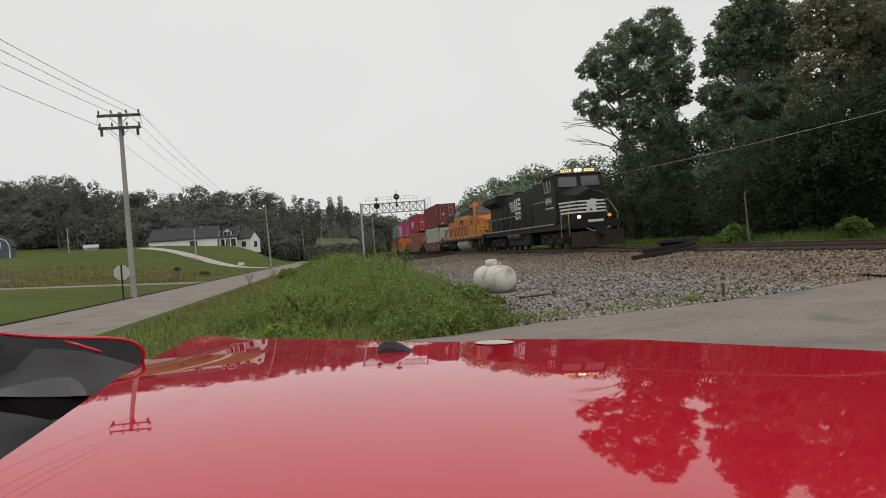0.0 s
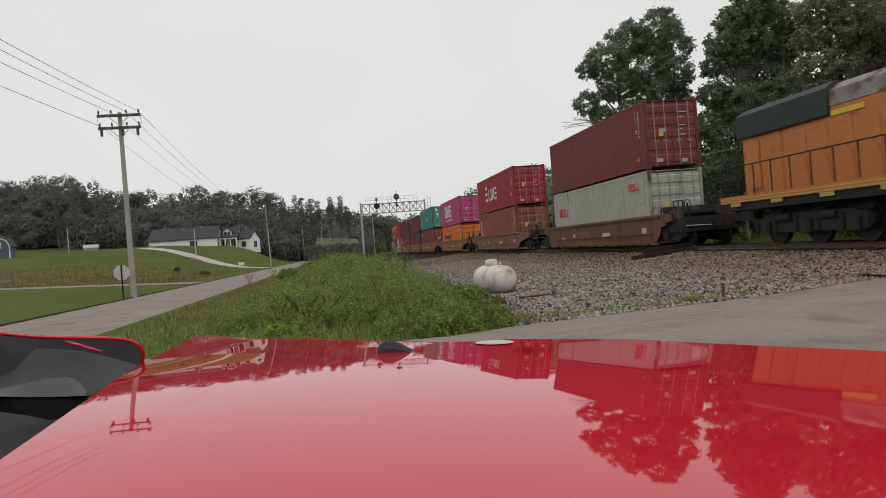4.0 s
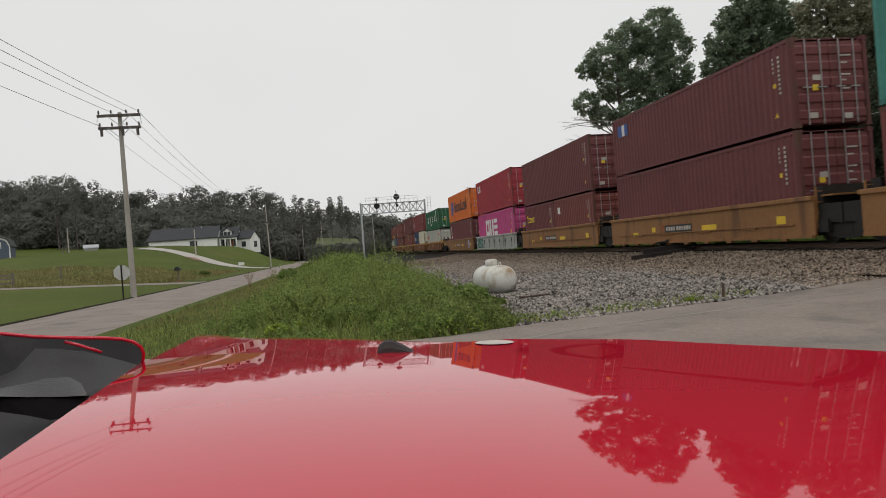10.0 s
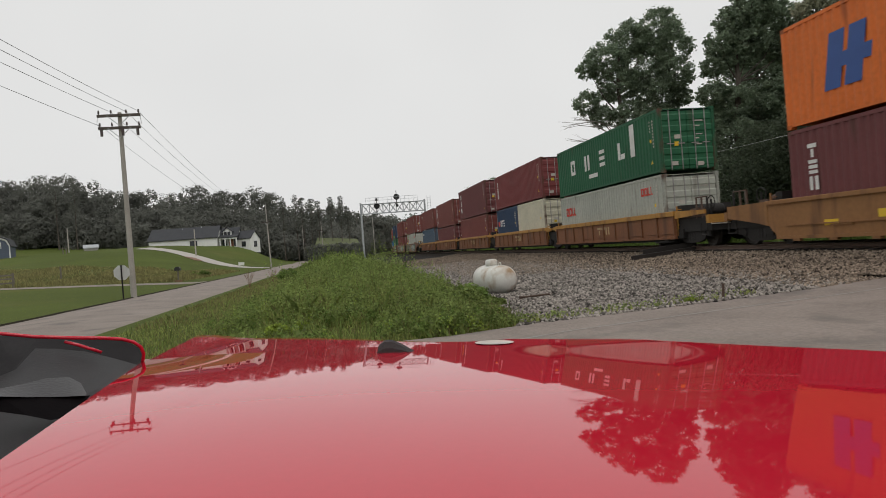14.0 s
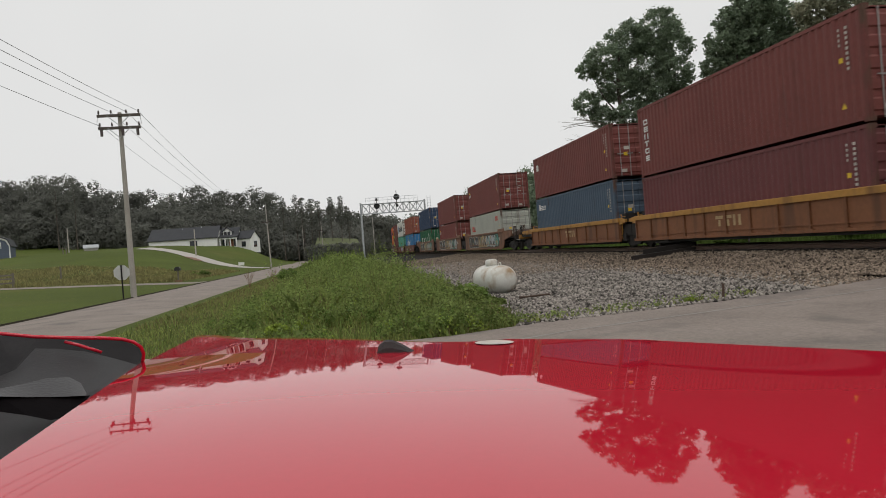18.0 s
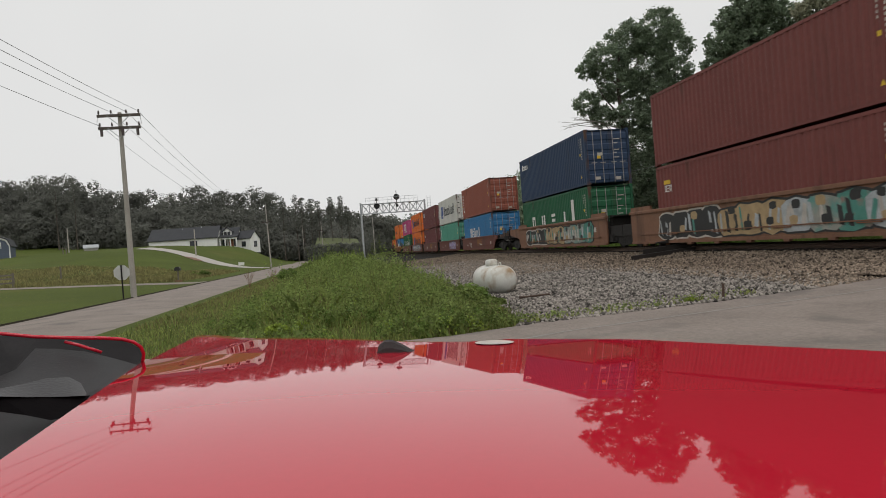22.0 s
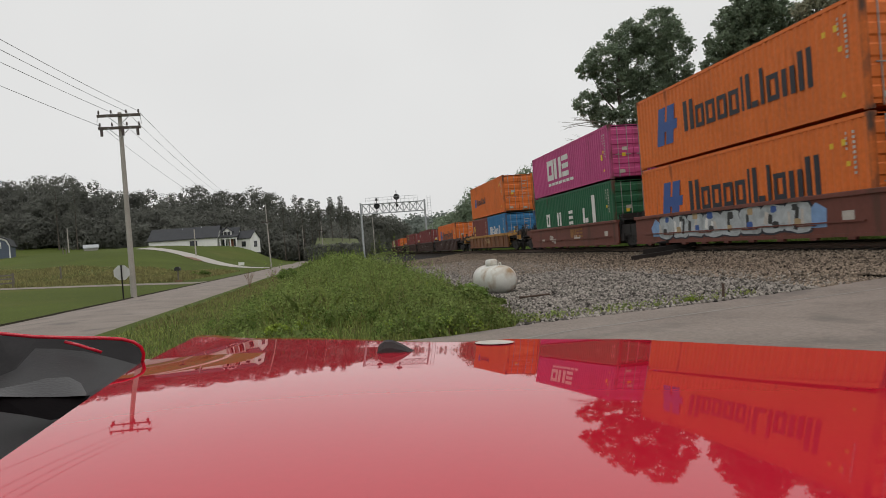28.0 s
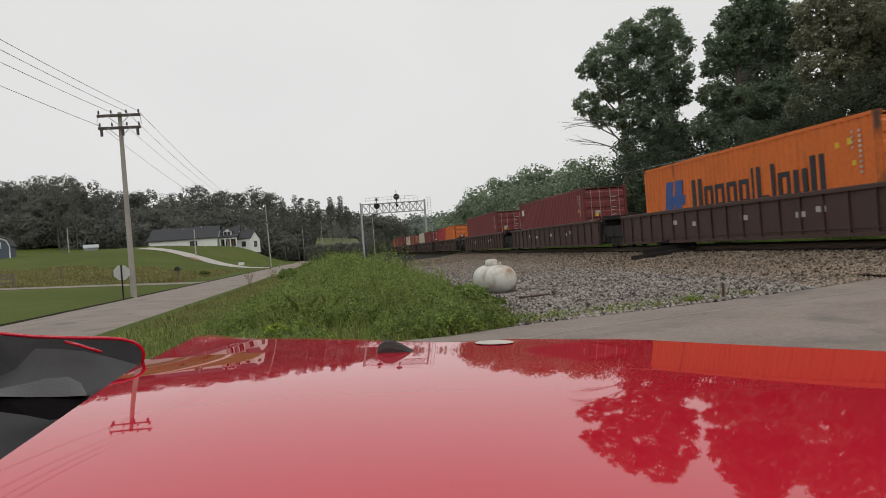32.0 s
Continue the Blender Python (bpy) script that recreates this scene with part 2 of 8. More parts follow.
# ---- small mesh kit ----
class Shape:
    """Collects boxes, prisms, tubes and loose faces for one mesh."""

    def __init__(self):
        self.v, self.f = [], []

    def quad(self, *pts):
        k = len(self.v)
        self.v += [tuple(p) for p in pts]
        self.f.append(tuple(range(k, k + len(pts))))
        return self

    def box(self, c, s, rz=0.0, chamfer=0.0):
        """A box of size s round c; with a chamfer its upright edges are cut off."""
        hx, hy, hz = s[0] / 2, s[1] / 2, s[2] / 2
        e = chamfer
        ring = [(-hx, -hy), (hx, -hy), (hx, hy), (-hx, hy)] if not e else [
            (-hx + e, -hy), (hx - e, -hy), (hx, -hy + e), (hx, hy - e), (hx - e, hy), (-hx + e, hy), (-hx, hy - e), (-hx, -hy + e)]
        ca, sa = math.cos(rz), math.sin(rz)
        ring = [(c[0] + x * ca - y * sa, c[1] + x * sa + y * ca) for x, y in ring]
        return self.prism(ring, c[2] - hz, c[2] + hz)

    def prism(self, ring, z0, z1, axis="z"):
        """A prism over a ring of (a, b), counter-clockwise, from z0 to z1 along the axis."""
        k, n = len(self.v), len(ring)
        put = {"z": lambda a, b, c: (a, b, c), "y": lambda a, b, c: (a, c, b), "x": lambda a, b, c: (c, a, b)}[axis]
        self.v += [put(a, b, z0) for a, b in ring] + [put(a, b, z1) for a, b in ring]
        if axis == "y":
            self.f += [tuple(range(k, k + n)), tuple(range(k + 2 * n - 1, k + n - 1, -1))]
            self.f += [(k + i, k + n + i, k + n + (i + 1) % n, k + (i + 1) % n) for i in range(n)]
        else:
            self.f += [tuple(range(k + n - 1, k - 1, -1)), tuple(range(k + n, k + 2 * n))]
            self.f += [(k + i, k + (i + 1) % n, k + n + (i + 1) % n, k + n + i) for i in range(n)]
        return self

    def tube(self, a, b, r, r2=None, n=8, caps=True):
        a, b = Vector(a), Vector(b)
        r2 = r if r2 is None else r2
        d = (b - a).normalized()
        s = d.cross(Vector((0, 0, 1)) if abs(d.z) < 0.9 else Vector((1, 0, 0))).normalized()
        u = s.cross(d)
        k = len(self.v)
        for p, q in ((a, r), (b, r2)):
            for i in range(n):
                w = math.tau * i / n
                self.v.append(tuple(p + s * (q * math.cos(w)) - u * (q * math.sin(w))))
        self.f += [(k + i, k + (i + 1) % n, k + n + (i + 1) % n, k + n + i)[::-1] for i in range(n)]
        if caps:
            self.f += [tuple(range(k, k + n)), tuple(range(k + 2 * n - 1, k + n - 1, -1))]
        return self

    def path(self, pts, r, n=6):
        for p, q in zip(pts, pts[1:]):
            self.tube(p, q, r, n=n)
        return self

    def sweep(self, pts, r, n=10):
        """One unbroken tube through points."""
        pts = [Vector(p) for p in pts]
        k, side = len(self.v), None
        for i, p in enumerate(pts):
            d = (pts[min(i + 1, len(pts) - 1)] - pts[max(i - 1, 0)]).normalized()
            side = d.cross(Vector((0, 0, 1)) if abs(d.z) < 0.9 else Vector((1, 0, 0))).normalized() if side is None else (side - d * side.dot(d)).normalized()
            up = side.cross(d)
            for j in range(n):
                w = math.tau * j / n
                self.v.append(tuple(p + side * (r * math.cos(w)) - up * (r * math.sin(w))))
        for i in range(len(pts) - 1):
            q = k + i * n
            self.f += [(q + n + j, q + n + (j + 1) % n, q + (j + 1) % n, q + j) for j in range(n)]
        self.f += [tuple(range(k, k + n)), tuple(range(len(self.v) - 1, len(self.v) - n - 1, -1))]
        return self

    def lathe(self, profile, center=(0, 0, 0), axis="z", n=20):
        """Turns a profile of (radius, height) round an axis."""
        k, m = len(self.v), len(profile)
        for r, h in profile:
            for i in range(n):
                a, b = r * math.cos(math.tau * i / n), r * math.sin(math.tau * i / n)
                p = {"z": (a, b, h), "y": (b, h, a), "x": (h, a, b)}[axis]
                self.v.append((p[0] + center[0], p[1] + center[1], p[2] + center[2]))
        for j in range(m - 1):
            for i in range(n):
                q = k + j * n
                self.f.append((q + i, q + (i + 1) % n, q + n + (i + 1) % n, q + n + i))
        self.f += [tuple(range(k + n - 1, k - 1, -1)), tuple(range(k + (m - 1) * n, k + m * n))]
        return self

    def mesh(self, name, material, smooth=False):
        me = bpy.data.meshes.new(name)
        me.from_pydata(self.v, [], self.f)
        me.materials.append(material)
        if smooth:
            me.polygons.foreach_set("use_smooth", [True] * len(me.polygons))
        me.update()
        return me


def part(name, shape, material, parent, label="", at=None, smooth=False, bevel=0.0):
    """Links a shape, or a mesh that is shared, as one mesh object under its thing or part."""
    me = shape if isinstance(shape, bpy.types.Mesh) else shape.mesh(name, material, smooth)
    ob = new(name, me)
    ob.parent = parent
    if at is not None:
        ob.matrix_basis = at
    if bevel:
        bv = ob.modifiers.new("bevel", "BEVEL")
        bv.width, bv.segments, bv.limit_method = bevel, 2, "ANGLE"
    if label:
        ob["label"] = label
    return ob


def thing(name, label, category, m=None, group=""):
    ob = new(name)
    ob.empty_display_size = 0.3
    if m is not None:
        ob.matrix_basis = m
    return tagged(ob, label, category, group)


def setting(name, shape, material, label="", parent=None, smooth=False, kind="structure"):
    me = shape if isinstance(shape, bpy.types.Mesh) else shape.mesh(name, material, smooth)
    ob = new(name, me)
    if parent:
        ob.parent = parent
    return tagged(ob, label, "", "", kind)


def np_mesh(name, verts, faces, material):
    """A mesh of equal polygons from arrays."""
    me = bpy.data.meshes.new(name)
    nf, k = faces.shape
    me.vertices.add(len(verts))
    me.vertices.foreach_set("co", verts.astype(np.float32).ravel())
    me.loops.add(nf * k)
    me.loops.foreach_set("vertex_index", faces.astype(np.int32).ravel())
    me.polygons.add(nf)
    me.polygons.foreach_set("loop_start", np.arange(0, nf * k, k, dtype=np.int32))
    me.update(calc_edges=True)
    me.materials.append(material)
    return me


# ---- ground ----
def ease(a):
    a = min(1.0, max(0.0, a))
    return a * a * (3 - 2 * a)


def ground_z(x, y):
    """Height of the land: flat along road and track, a meadow that climbs beyond the road, banks behind the track."""
    left = max(0.0, -11.2 - x)
    z = 0.045 * min(left, 25.0) + 5.0 * ease(left / 24.0) * ease((y - 62.0) / 90.0)
    z += 9.0 * ease((left - 10.0) / 90.0) * ease((y - 150.0) / 140.0)
    right = max(0.0, x - 17.0)
    z += 0.45 * ease(right / 6.0) + 5.0 * ease((right - 10.0) / 50.0)
    z += 9.0 * ease((y - 330.0) / 500.0)
    z += 2.4 * math.exp(-((x + 21.0) ** 2 / 45.0 + (y - 158.0) ** 2 / 160.0))
    if z > 0.02:
        z += 0.12 * min(1.0, z) * noise.noise((x * 0.09, y * 0.09, 3.1))
    return z - 0.03


def spaced(lo, hi, near, step, grow):
    out, a, s = [near], near, step
    while a < hi:
        a += s
        s *= grow
        out.append(min(a, hi))
    a, s = near, step
    while a > lo:
        a -= s
        s *= grow
        out.insert(0, max(a, lo))
    return out


gx, gy = spaced(-2500, 2500, -8.0, 1.5, 1.045), spaced(-2500, 3500, 30.0, 2.0, 1.04)
verts = np.array([(x, y, ground_z(x, y)) for y in gy for x in gx])
nx = len(gx)
idx = np.arange(len(gy) * nx).reshape(len(gy), nx)
faces = np.stack([idx[:-1, :-1], idx[:-1, 1:], idx[1:, 1:], idx[1:, :-1]], -1).reshape(-1, 4)
tagged(new("ground", np_mesh("ground", verts, faces, M_GRASS)), "green meadow and verge ground that rolls to the woods", "", "", "structure")


def ribbon(name, lines, material, label, lift=0.0, kind="structure"):
    """A sheet through cross lines of points of equal count."""
    s = Shape()
    for a, b in zip(lines, lines[1:]):
        for i in range(len(a) - 1):
            s.quad(*[(p[0], p[1], p[2] + lift) for p in (a[i], a[i + 1], b[i + 1], b[i])])
    return setting(name, s, material, label, kind=kind)


# the lane that runs beside the railway, and the side road that meets it and climbs to the crossing
lane = []
for y in [-400, -60, -20, 0, 10, 20, 30, 45, 60, 80, 100, 130, 160, 200, 260, 330, 420]:
    drift = -0.00006 * max(0, y - 30) ** 2 if y < 160 else -0.00006 * 130 ** 2 - 0.018 * (y - 160)
    w0 = 0.12 * noise.noise((0.3, y * 0.13, 0))
    lane.append([(-10.6 + drift + w0, y, ground_z(-9, y) - 0.03), (-7.8 + drift, y, 0.05 + ground_z(-8, y) + 0.03), (-4.9 + drift - w0, y, ground_z(-6, y) - 0.03)])
ribbon("road", lane, M_ASPHALT, "worn grey asphalt lane with crumbling edges beside the verge", 0.012)
# shadow under the overhanging grass lip, laid as a dark ribbon beside the lane
M_LIP_SHADE = mat("dark_verge_soil", (0.032, 0.028, 0.018), 0.95, vary=0.4, scale=1.5, fine=14.0, bump=0.8, bump_dist=0.03, gloss=0.08)
lip_ = []
for k_ in range(110):
    y = 12.0 + 0.9 * k_
    x0_ = float(np.interp(y, [r_[0][1] for r_ in lane], [r_[0][0] for r_ in lane])) + 0.1 * noise.noise((y * 0.7, 2.2, 0))
    lip_.append([(x0_ + 0.36 - 0.08 * noise.noise((y * 0.5, 0.7, 0)), y, ground_z(-10.5, y) + 0.03), (x0_ + 0.45, y, ground_z(-10.5, y) + 0.04), (x0_ + 0.52, y, ground_z(-10.5, y) - 0.01)])
ribbon("verge_lip", lip_, M_LIP_SHADE, "dark crumbled soil lip along the lane", 0.012)
EDGE = [(-4.9, 14.5), (-4.3, 12.2), (-3.0, 10.4), (-1.2, 9.5), (1.6, 9.57), (2.92, 10.0), (6.05, 10.45), (8.4, 10.95), (10.68, 11.5), (12.9, 12.1)]
LIFT = [0, 0, 0, 0, 0, 0.0, 0.0, 0.0, 0.02, 0.36]


def edge_of_road(x):
    return float(np.interp(x, [p[0] for p in EDGE], [p[1] for p in EDGE]))


def climb(x):
    return float(np.interp(x, [p[0] for p in EDGE], LIFT))


side_road = [[(x, y, z), (x * 0.6 + (x + 1.5) * 0.4, 5.0, z), (x + 2.5, -9.0, z)] for (x, y), z in zip(EDGE, LIFT)]
side_road.insert(0, [(-7.0, 14.5, -0.03), (-6.5, 5.0, -0.03), (-5.5, -9.0, -0.03)])
ribbon("road_side", side_road, M_ASPHALT, "worn grey asphalt side road that climbs to the crossing", 0.022)
deck = Shape().box((14.35, 6.5, 0.56), (2.9, 11.5, 0.08))
setting("road_crossing", deck, M_ASPHALT, "asphalt deck of the level crossing between the rails")
line_pts = [(1.9, 8.42), (3.17, 8.9), (6.1, 9.5), (9.2, 10.05), (11.5, 10.6)]
dense = [(a[0] + (b[0] - a[0]) * i / 8, a[1] + (b[1] - a[1]) * i / 8) for a, b in zip(line_pts, line_pts[1:]) for i in range(8)]
ribbon("road_edge_line", [[(x, y, 0.022 + climb(x - 0.06)), (x + 0.02, y - 0.06 - 0.02 * noise.noise((x * 3, 0, 0)), 0.022 + climb(x - 0.04))] for x, y in dense], M_PAINTLINE, "faded white edge line on the side road", 0.004)

# gravel yard between verge and track, ballast shoulder and bed
GRAVEL_LEFT = [(9.3, 2.4), (10.3, 2.85), (11.3, 3.05), (12.9, 3.2), (15.3, 3.35), (17.4, 3.35), (28, 3.6), (42, 3.7), (70, 3.7), (92, 3.8), (125, 4.4)]


def gravel_left(y):
    for (a, xa), (b, xb) in zip(GRAVEL_LEFT, GRAVEL_LEFT[1:]):
        if y <= b:
            return xa + (xb - xa) * max(0.0, (y - a)) / (b - a)
    return 4.4


def yard_z(x, y):
    """Gravel yard: nearly flat, rising to the ballast shoulder."""
    return 0.015 + (0.105 * ease((x - 6.0) / 5.0) + 0.17 * ease((x - 10.3) / 2.4)) * ease((y - edge_of_road(x)) / 2.5) + 0.02 * noise.noise((x * 0.8, y * 0.8, 7))


rows = []
for y in [9.6, 10.2, 11, 12, 13, 14.5, 16.5, 19, 22, 26, 30, 36, 44, 52, 60, 75, 90, 110, 130]:
    a = gravel_left(y)
    row = []
    for i in range(15):
        x = a + (13.1 - a) * i / 14
        yy = max(y, edge_of_road(x) - 0.02) if y < 13 else y
        row.append((x, yy, yard_z(x, yy) if i else -0.02))
    rows.append(row)
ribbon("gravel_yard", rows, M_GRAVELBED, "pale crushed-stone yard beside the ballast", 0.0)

ZR, XC, V, BEND, RAD = 0.61, 14.35, 14.31, 128.0, 600.0


def track(d, off=0.0):
    """Place and heading of the railway d metres along it; off: metres to its right side."""
    if d <= BEND:
        return XC + off, d, 0.0
    w = (d - BEND) / RAD
    return XC + RAD - (RAD - off) * math.cos(w), BEND + (RAD - off) * math.sin(w), w


marks = [-700, -300, -100, -40, 0, 40, 80, 128] + [128 + 12 * i for i in range(1, 40)]


def along(name, profile, material, label, top=None):
    """A bed or rail: a profile of (offset, height) swept along the railway."""
    ribbon(name, [[(*track(d, o)[:2], z) for o, z in profile] for d in marks], material, label, 0.06)


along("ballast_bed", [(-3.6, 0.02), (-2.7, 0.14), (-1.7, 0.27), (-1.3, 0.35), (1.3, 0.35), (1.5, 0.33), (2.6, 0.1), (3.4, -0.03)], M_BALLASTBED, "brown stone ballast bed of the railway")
for side in (-1, 1):
    o = side * 0.76
    along("rail", [(o - 0.075, 0.4), (o - 0.07, 0.425), (o - 0.012, 0.44), (o - 0.012, 0.5), (o - 0.036, 0.515), (o - 0.036, 0.545),
                   (o + 0.036, 0.545), (o + 0.036, 0.515), (o + 0.012, 0.5), (o + 0.012, 0.44), (o + 0.07, 0.425), (o + 0.075, 0.4)], M_RAIL, "rusty steel rail of the railway")
    along("railhead", [(o - 0.03, 0.5475), (o + 0.03, 0.5475)], M_RAILTOP, "bright worn head of the rail")


# ---- the train: containers ----
MESHES = {}


def shared(key, build):
    """A mesh that alike parts share."""
    if key not in MESHES:
        MESHES[key] = build()
    return MESHES[key]


def corrugated(length, h, x, depth, material, name):
    """A side wall of trapezoid ribs at x; depth: how far the ribs go in, signed."""
    s = Shape()
    y, pts, half = -length / 2 + 0.13, [], length / 2 - 0.13
    n = round(2 * half / 0.278)
    p = 2 * half / n
    for i in range(n):
        pts += [(y, 0.0), (y + p * 0.27, 0.0), (y + p * 0.5, depth), (y + p * 0.77, depth)]
        y += p
    pts.append((half, 0.0))
    for (a, da), (b, db) in zip(pts, pts[1:]):
        q = [(x + da, a, 0.15), (x + db, b, 0.15), (x + db, b, h - 0.1), (x + da, a, h - 0.1)]
        s.quad(*(q if depth < 0 else q[::-1]))
    return s.mesh(name, material)


def marks_shape(rects, x):
    """Plain painted patches on a side wall: (place of the trailing edge, height, width, height of patch)."""
    s = Shape()
    for y, z, w, hh, *_ in rects:
        s.box((x, y - w / 2, z + hh / 2), (0.006, w, hh))
    return s


def block(y, z, w, h, kind):
    """Plain painted bars in place of one sign: b one bar, o a frame, n two uprights, e three level bars, l a bar and a dot, t a short bar over a dot."""
    t = min(w, h) * 0.28
    r = {"o": ((0, t, 0, h), (w - t, w, 0, h), (t, w - t, 0, t), (t, w - t, h - t, h)), "n": ((0, t * 1.3, 0, h), (w - t * 1.3, w, 0, h)),
         "e": ((0, w, 0, t), (0, w, h / 2 - t / 2, h / 2 + t / 2), (0, w, h - t, h)), "l": ((0, t * 1.3, 0, h), (t * 1.6, w, 0, t * 1.2)),
         "t": ((0, w, h * 0.7, h), (w * 0.35, w * 0.65, 0, h * 0.6))}.get(kind, ((0, w, 0, h),))
    return [(y - y1, y - y0, z + z0, z + z1) for y0, y1, z0, z1 in r]


def blocks(rects, material, box, label, x=-1.2175):
    """A logo as single painted bars, each a part."""
    for y, z, w, hh, *k in rects:
        for y0, y1, z0, z1 in block(y, z, w, hh, k[0] if k else "b"):
            part("logo_bar", Shape().box((x, (y0 + y1) / 2, (z0 + z1) / 2), (0.006, y1 - y0, z1 - z0)), material, box, label)


def word(y, z, height, spec, gap=0.12):
    """A row of shapes: pairs of (kind, width over height); a capital kind is low, a trailing * drops it below the line."""
    out = []
    for kind, w in spec:
        low = kind.isupper()
        tall = height * (0.72 if low else 1.0)
        out.append((y, z, w * height, tall, kind.lower()))
        y -= (w + gap) * height
    return out


def container(color, h=2.896, length=12.19, logo="", label="", at=None):
    m = paint(color, BOX_COLORS[color], 0.3)
    dark = worn(color, BOX_COLORS[color])
    box = thing("shipping_container", label, "container", at, "containers on the train")
    L, key = length / 2, (color, h, length)
    for sx in (-1, 1):
        part("side_panel", shared((*key, "side", sx), lambda: corrugated(length, h, sx * 1.212, -sx * (0.003 if color == "reefer" else 0.036), m, "side_panel")), m, box)
        part("top_rail", shared((*key, "top", sx), lambda: Shape().box((sx * 1.189, 0, h - 0.05), (0.06, length - 0.3, 0.1)).mesh("top_rail", m)), m, box)
        part("bottom_rail", shared((*key, "bot", sx), lambda: Shape().box((sx * 1.165, 0, 0.11), (0.06, length - 0.3, 0.1)).mesh("bottom_rail", m)), m, box)
        for sy in (-1, 1):
            part("corner_post", shared((*key, "post", sx, sy), lambda: Shape().box((sx * 1.149, sy * (L - 0.075), h / 2), (0.14, 0.15, h - 0.24), 0, 0.02).mesh("corner_post", dark if sy < 0 else m)), m, box)
            for z in (0.06, h - 0.06):
                part("corner_casting", shared((*key, "cast", sx, sy, z), lambda: Shape().box((sx * 1.13, sy * (L - 0.09), z), (0.178, 0.18, 0.12)).mesh("corner_casting", dark)), m, box)
    part("roof_panel", shared((*key, "roof"), lambda: Shape().box((0, 0, h - 0.035), (2.3, length - 0.3, 0.03)).mesh("roof_panel", m)), m, box)
    part("floor", shared((*key, "floor"), lambda: Shape().box((0, 0, 0.12), (2.28, length - 0.3, 0.05)).mesh("floor", m)), m, box)
    part("front_wall", shared((*key, "front"), lambda: Shape().box((0, L - 0.07, h / 2), (2.15, 0.05, h - 0.24)).mesh("front_wall", m)), m, box)

    def leaf(sx):
        back, face, proud = -L + 0.1, -L + 0.055, -L + 0.03
        ring, pitch = [(back, 0.13), (face, 0.13)], (h - 0.3) / 5
        for i in range(5):
            z = 0.15 + i * pitch
            ring += [(face, z + 0.08), (proud, z + 0.13), (proud, z + pitch - 0.13), (face, z + pitch - 0.08)]
        ring += [(face, h - 0.13), (back, h - 0.13)]
        return Shape().prism(ring[::-1], sx * 0.541 - 0.53, sx * 0.541 + 0.53, "x").mesh("door", m)

    for sx in (-1, 1):
        leafob = part("door", shared((*key, "leaf", sx), lambda: leaf(sx)), m, box)
        for o in (0.3, 0.78):
            part("lock_rod", shared((h, length, "rod", sx, o), lambda: Shape().tube((sx * o, -L + 0.015, 0.08), (sx * o, -L + 0.015, h - 0.08), 0.02).box(
                (sx * o, -L + 0.01, 1.15), (0.3, 0.03, 0.035)).mesh("lock_rod", M_ROD)), M_ROD, leafob, "galvanised lock rod")
        if sx == 1:
            marks = Shape()
            for i, z in enumerate((h - 0.55, h - 0.8, h - 1.1, h - 1.3, h - 1.5)):
                wide = (0.34, 0.2, 0.28, 0.14, 0.24)[i]
                marks.box((0.36 + wide / 2, -L + 0.026, z + 0.04 * (i % 2)), (wide, 0.006, 0.045))
            part("door_markings", shared((h, length, "dm"), lambda: marks.mesh("door_markings", M_STENCIL)), M_STENCIL, leafob, "white number block")["kind"] = "stuff"
        else:
            part("warning_decal", shared((h, length, "wd"), lambda: Shape().box((-0.5, -L + 0.028, h - 1.45), (0.19, 0.006, 0.17)).mesh("warning_decal", M_DECAL_YELLOW)), M_DECAL_YELLOW, leafob, "yellow warning decal")
    # number column near the door end of the side
    col = [(-L + 0.62, h - 0.45 - 0.13 * i, 0.085, 0.075) for i in range(9)] + [(-L + 0.85, h - 0.45 - 0.13 * i, 0.05, 0.07) for i in range(4)]
    part("number_column", shared((h, length, "col"), lambda: marks_shape(col, -1.2165).mesh("number_column", M_STENCIL)), M_STENCIL, box, "column of faded number blocks")["kind"] = "stuff"
    part("side_decal", shared((h, length, "sd"), lambda: Shape().prism([(-L + 0.7, 0.45), (-L + 0.88, 0.45), (-L + 0.79, 0.6)], -1.2195, -1.2145, "x").mesh("side_decal", M_DECAL_YELLOW)), M_DECAL_YELLOW, box, "yellow warning triangle")
    part("side_decal", shared((h, length, "sd2"), lambda: Shape().box((-1.217, -L + 0.8, h - 1.2), (0.006, 0.13, 0.13)).mesh("side_decal", M_DECAL_YELLOW)), M_DECAL_YELLOW, box, "small yellow decal")
    for sx, z in ((-0.62, 0.35), (0.5, 0.3), (-0.45, h * 0.55)):
        part("door_decal", shared((h, length, "dd", sx), lambda: Shape().box((sx, -L + 0.026, z), (0.26, 0.006, 0.16)).mesh("door_decal", M_STENCIL)), M_STENCIL, box, "faded pale decal")
    x = -1.2175
    if logo == "kline":
        blocks(word(L - 3.0, 0.95, 1.25, [("e", 0.62)]) + word(L - 4.2, 0.95, 0.95, [("l", 0.6), ("b", 0.26), ("n", 0.8), ("e", 0.62)], 0.2), M_WHITE, box, "white painted bar")
        blocks([(-L + 1.0, 0.8, 0.18, 0.25)], M_DECAL_YELLOW, box, "yellow decal")
    elif logo == "one":
        blocks(word(L - 2.9, h * 0.34, h * 0.46, [("o", 0.95), ("n", 1.0), ("e", 0.85)], 0.13), M_WHITE, box, "large white painted shape")
        blocks([(L - 3.0 - 0.62 * i, 0.55, 0.5, 0.16) for i in range(7)], M_WHITE, box, "small white lettering bar")
        blocks([(-L + 1.1, 1.0, 0.2, 0.28)], M_DECAL_YELLOW, box, "yellow decal")
    elif logo in ("hapag", "hapag_small"):
        k, zz, y0 = (1.12, 0.75, L - 1.55) if logo == "hapag" else (0.55, 1.05, L - 1.6)
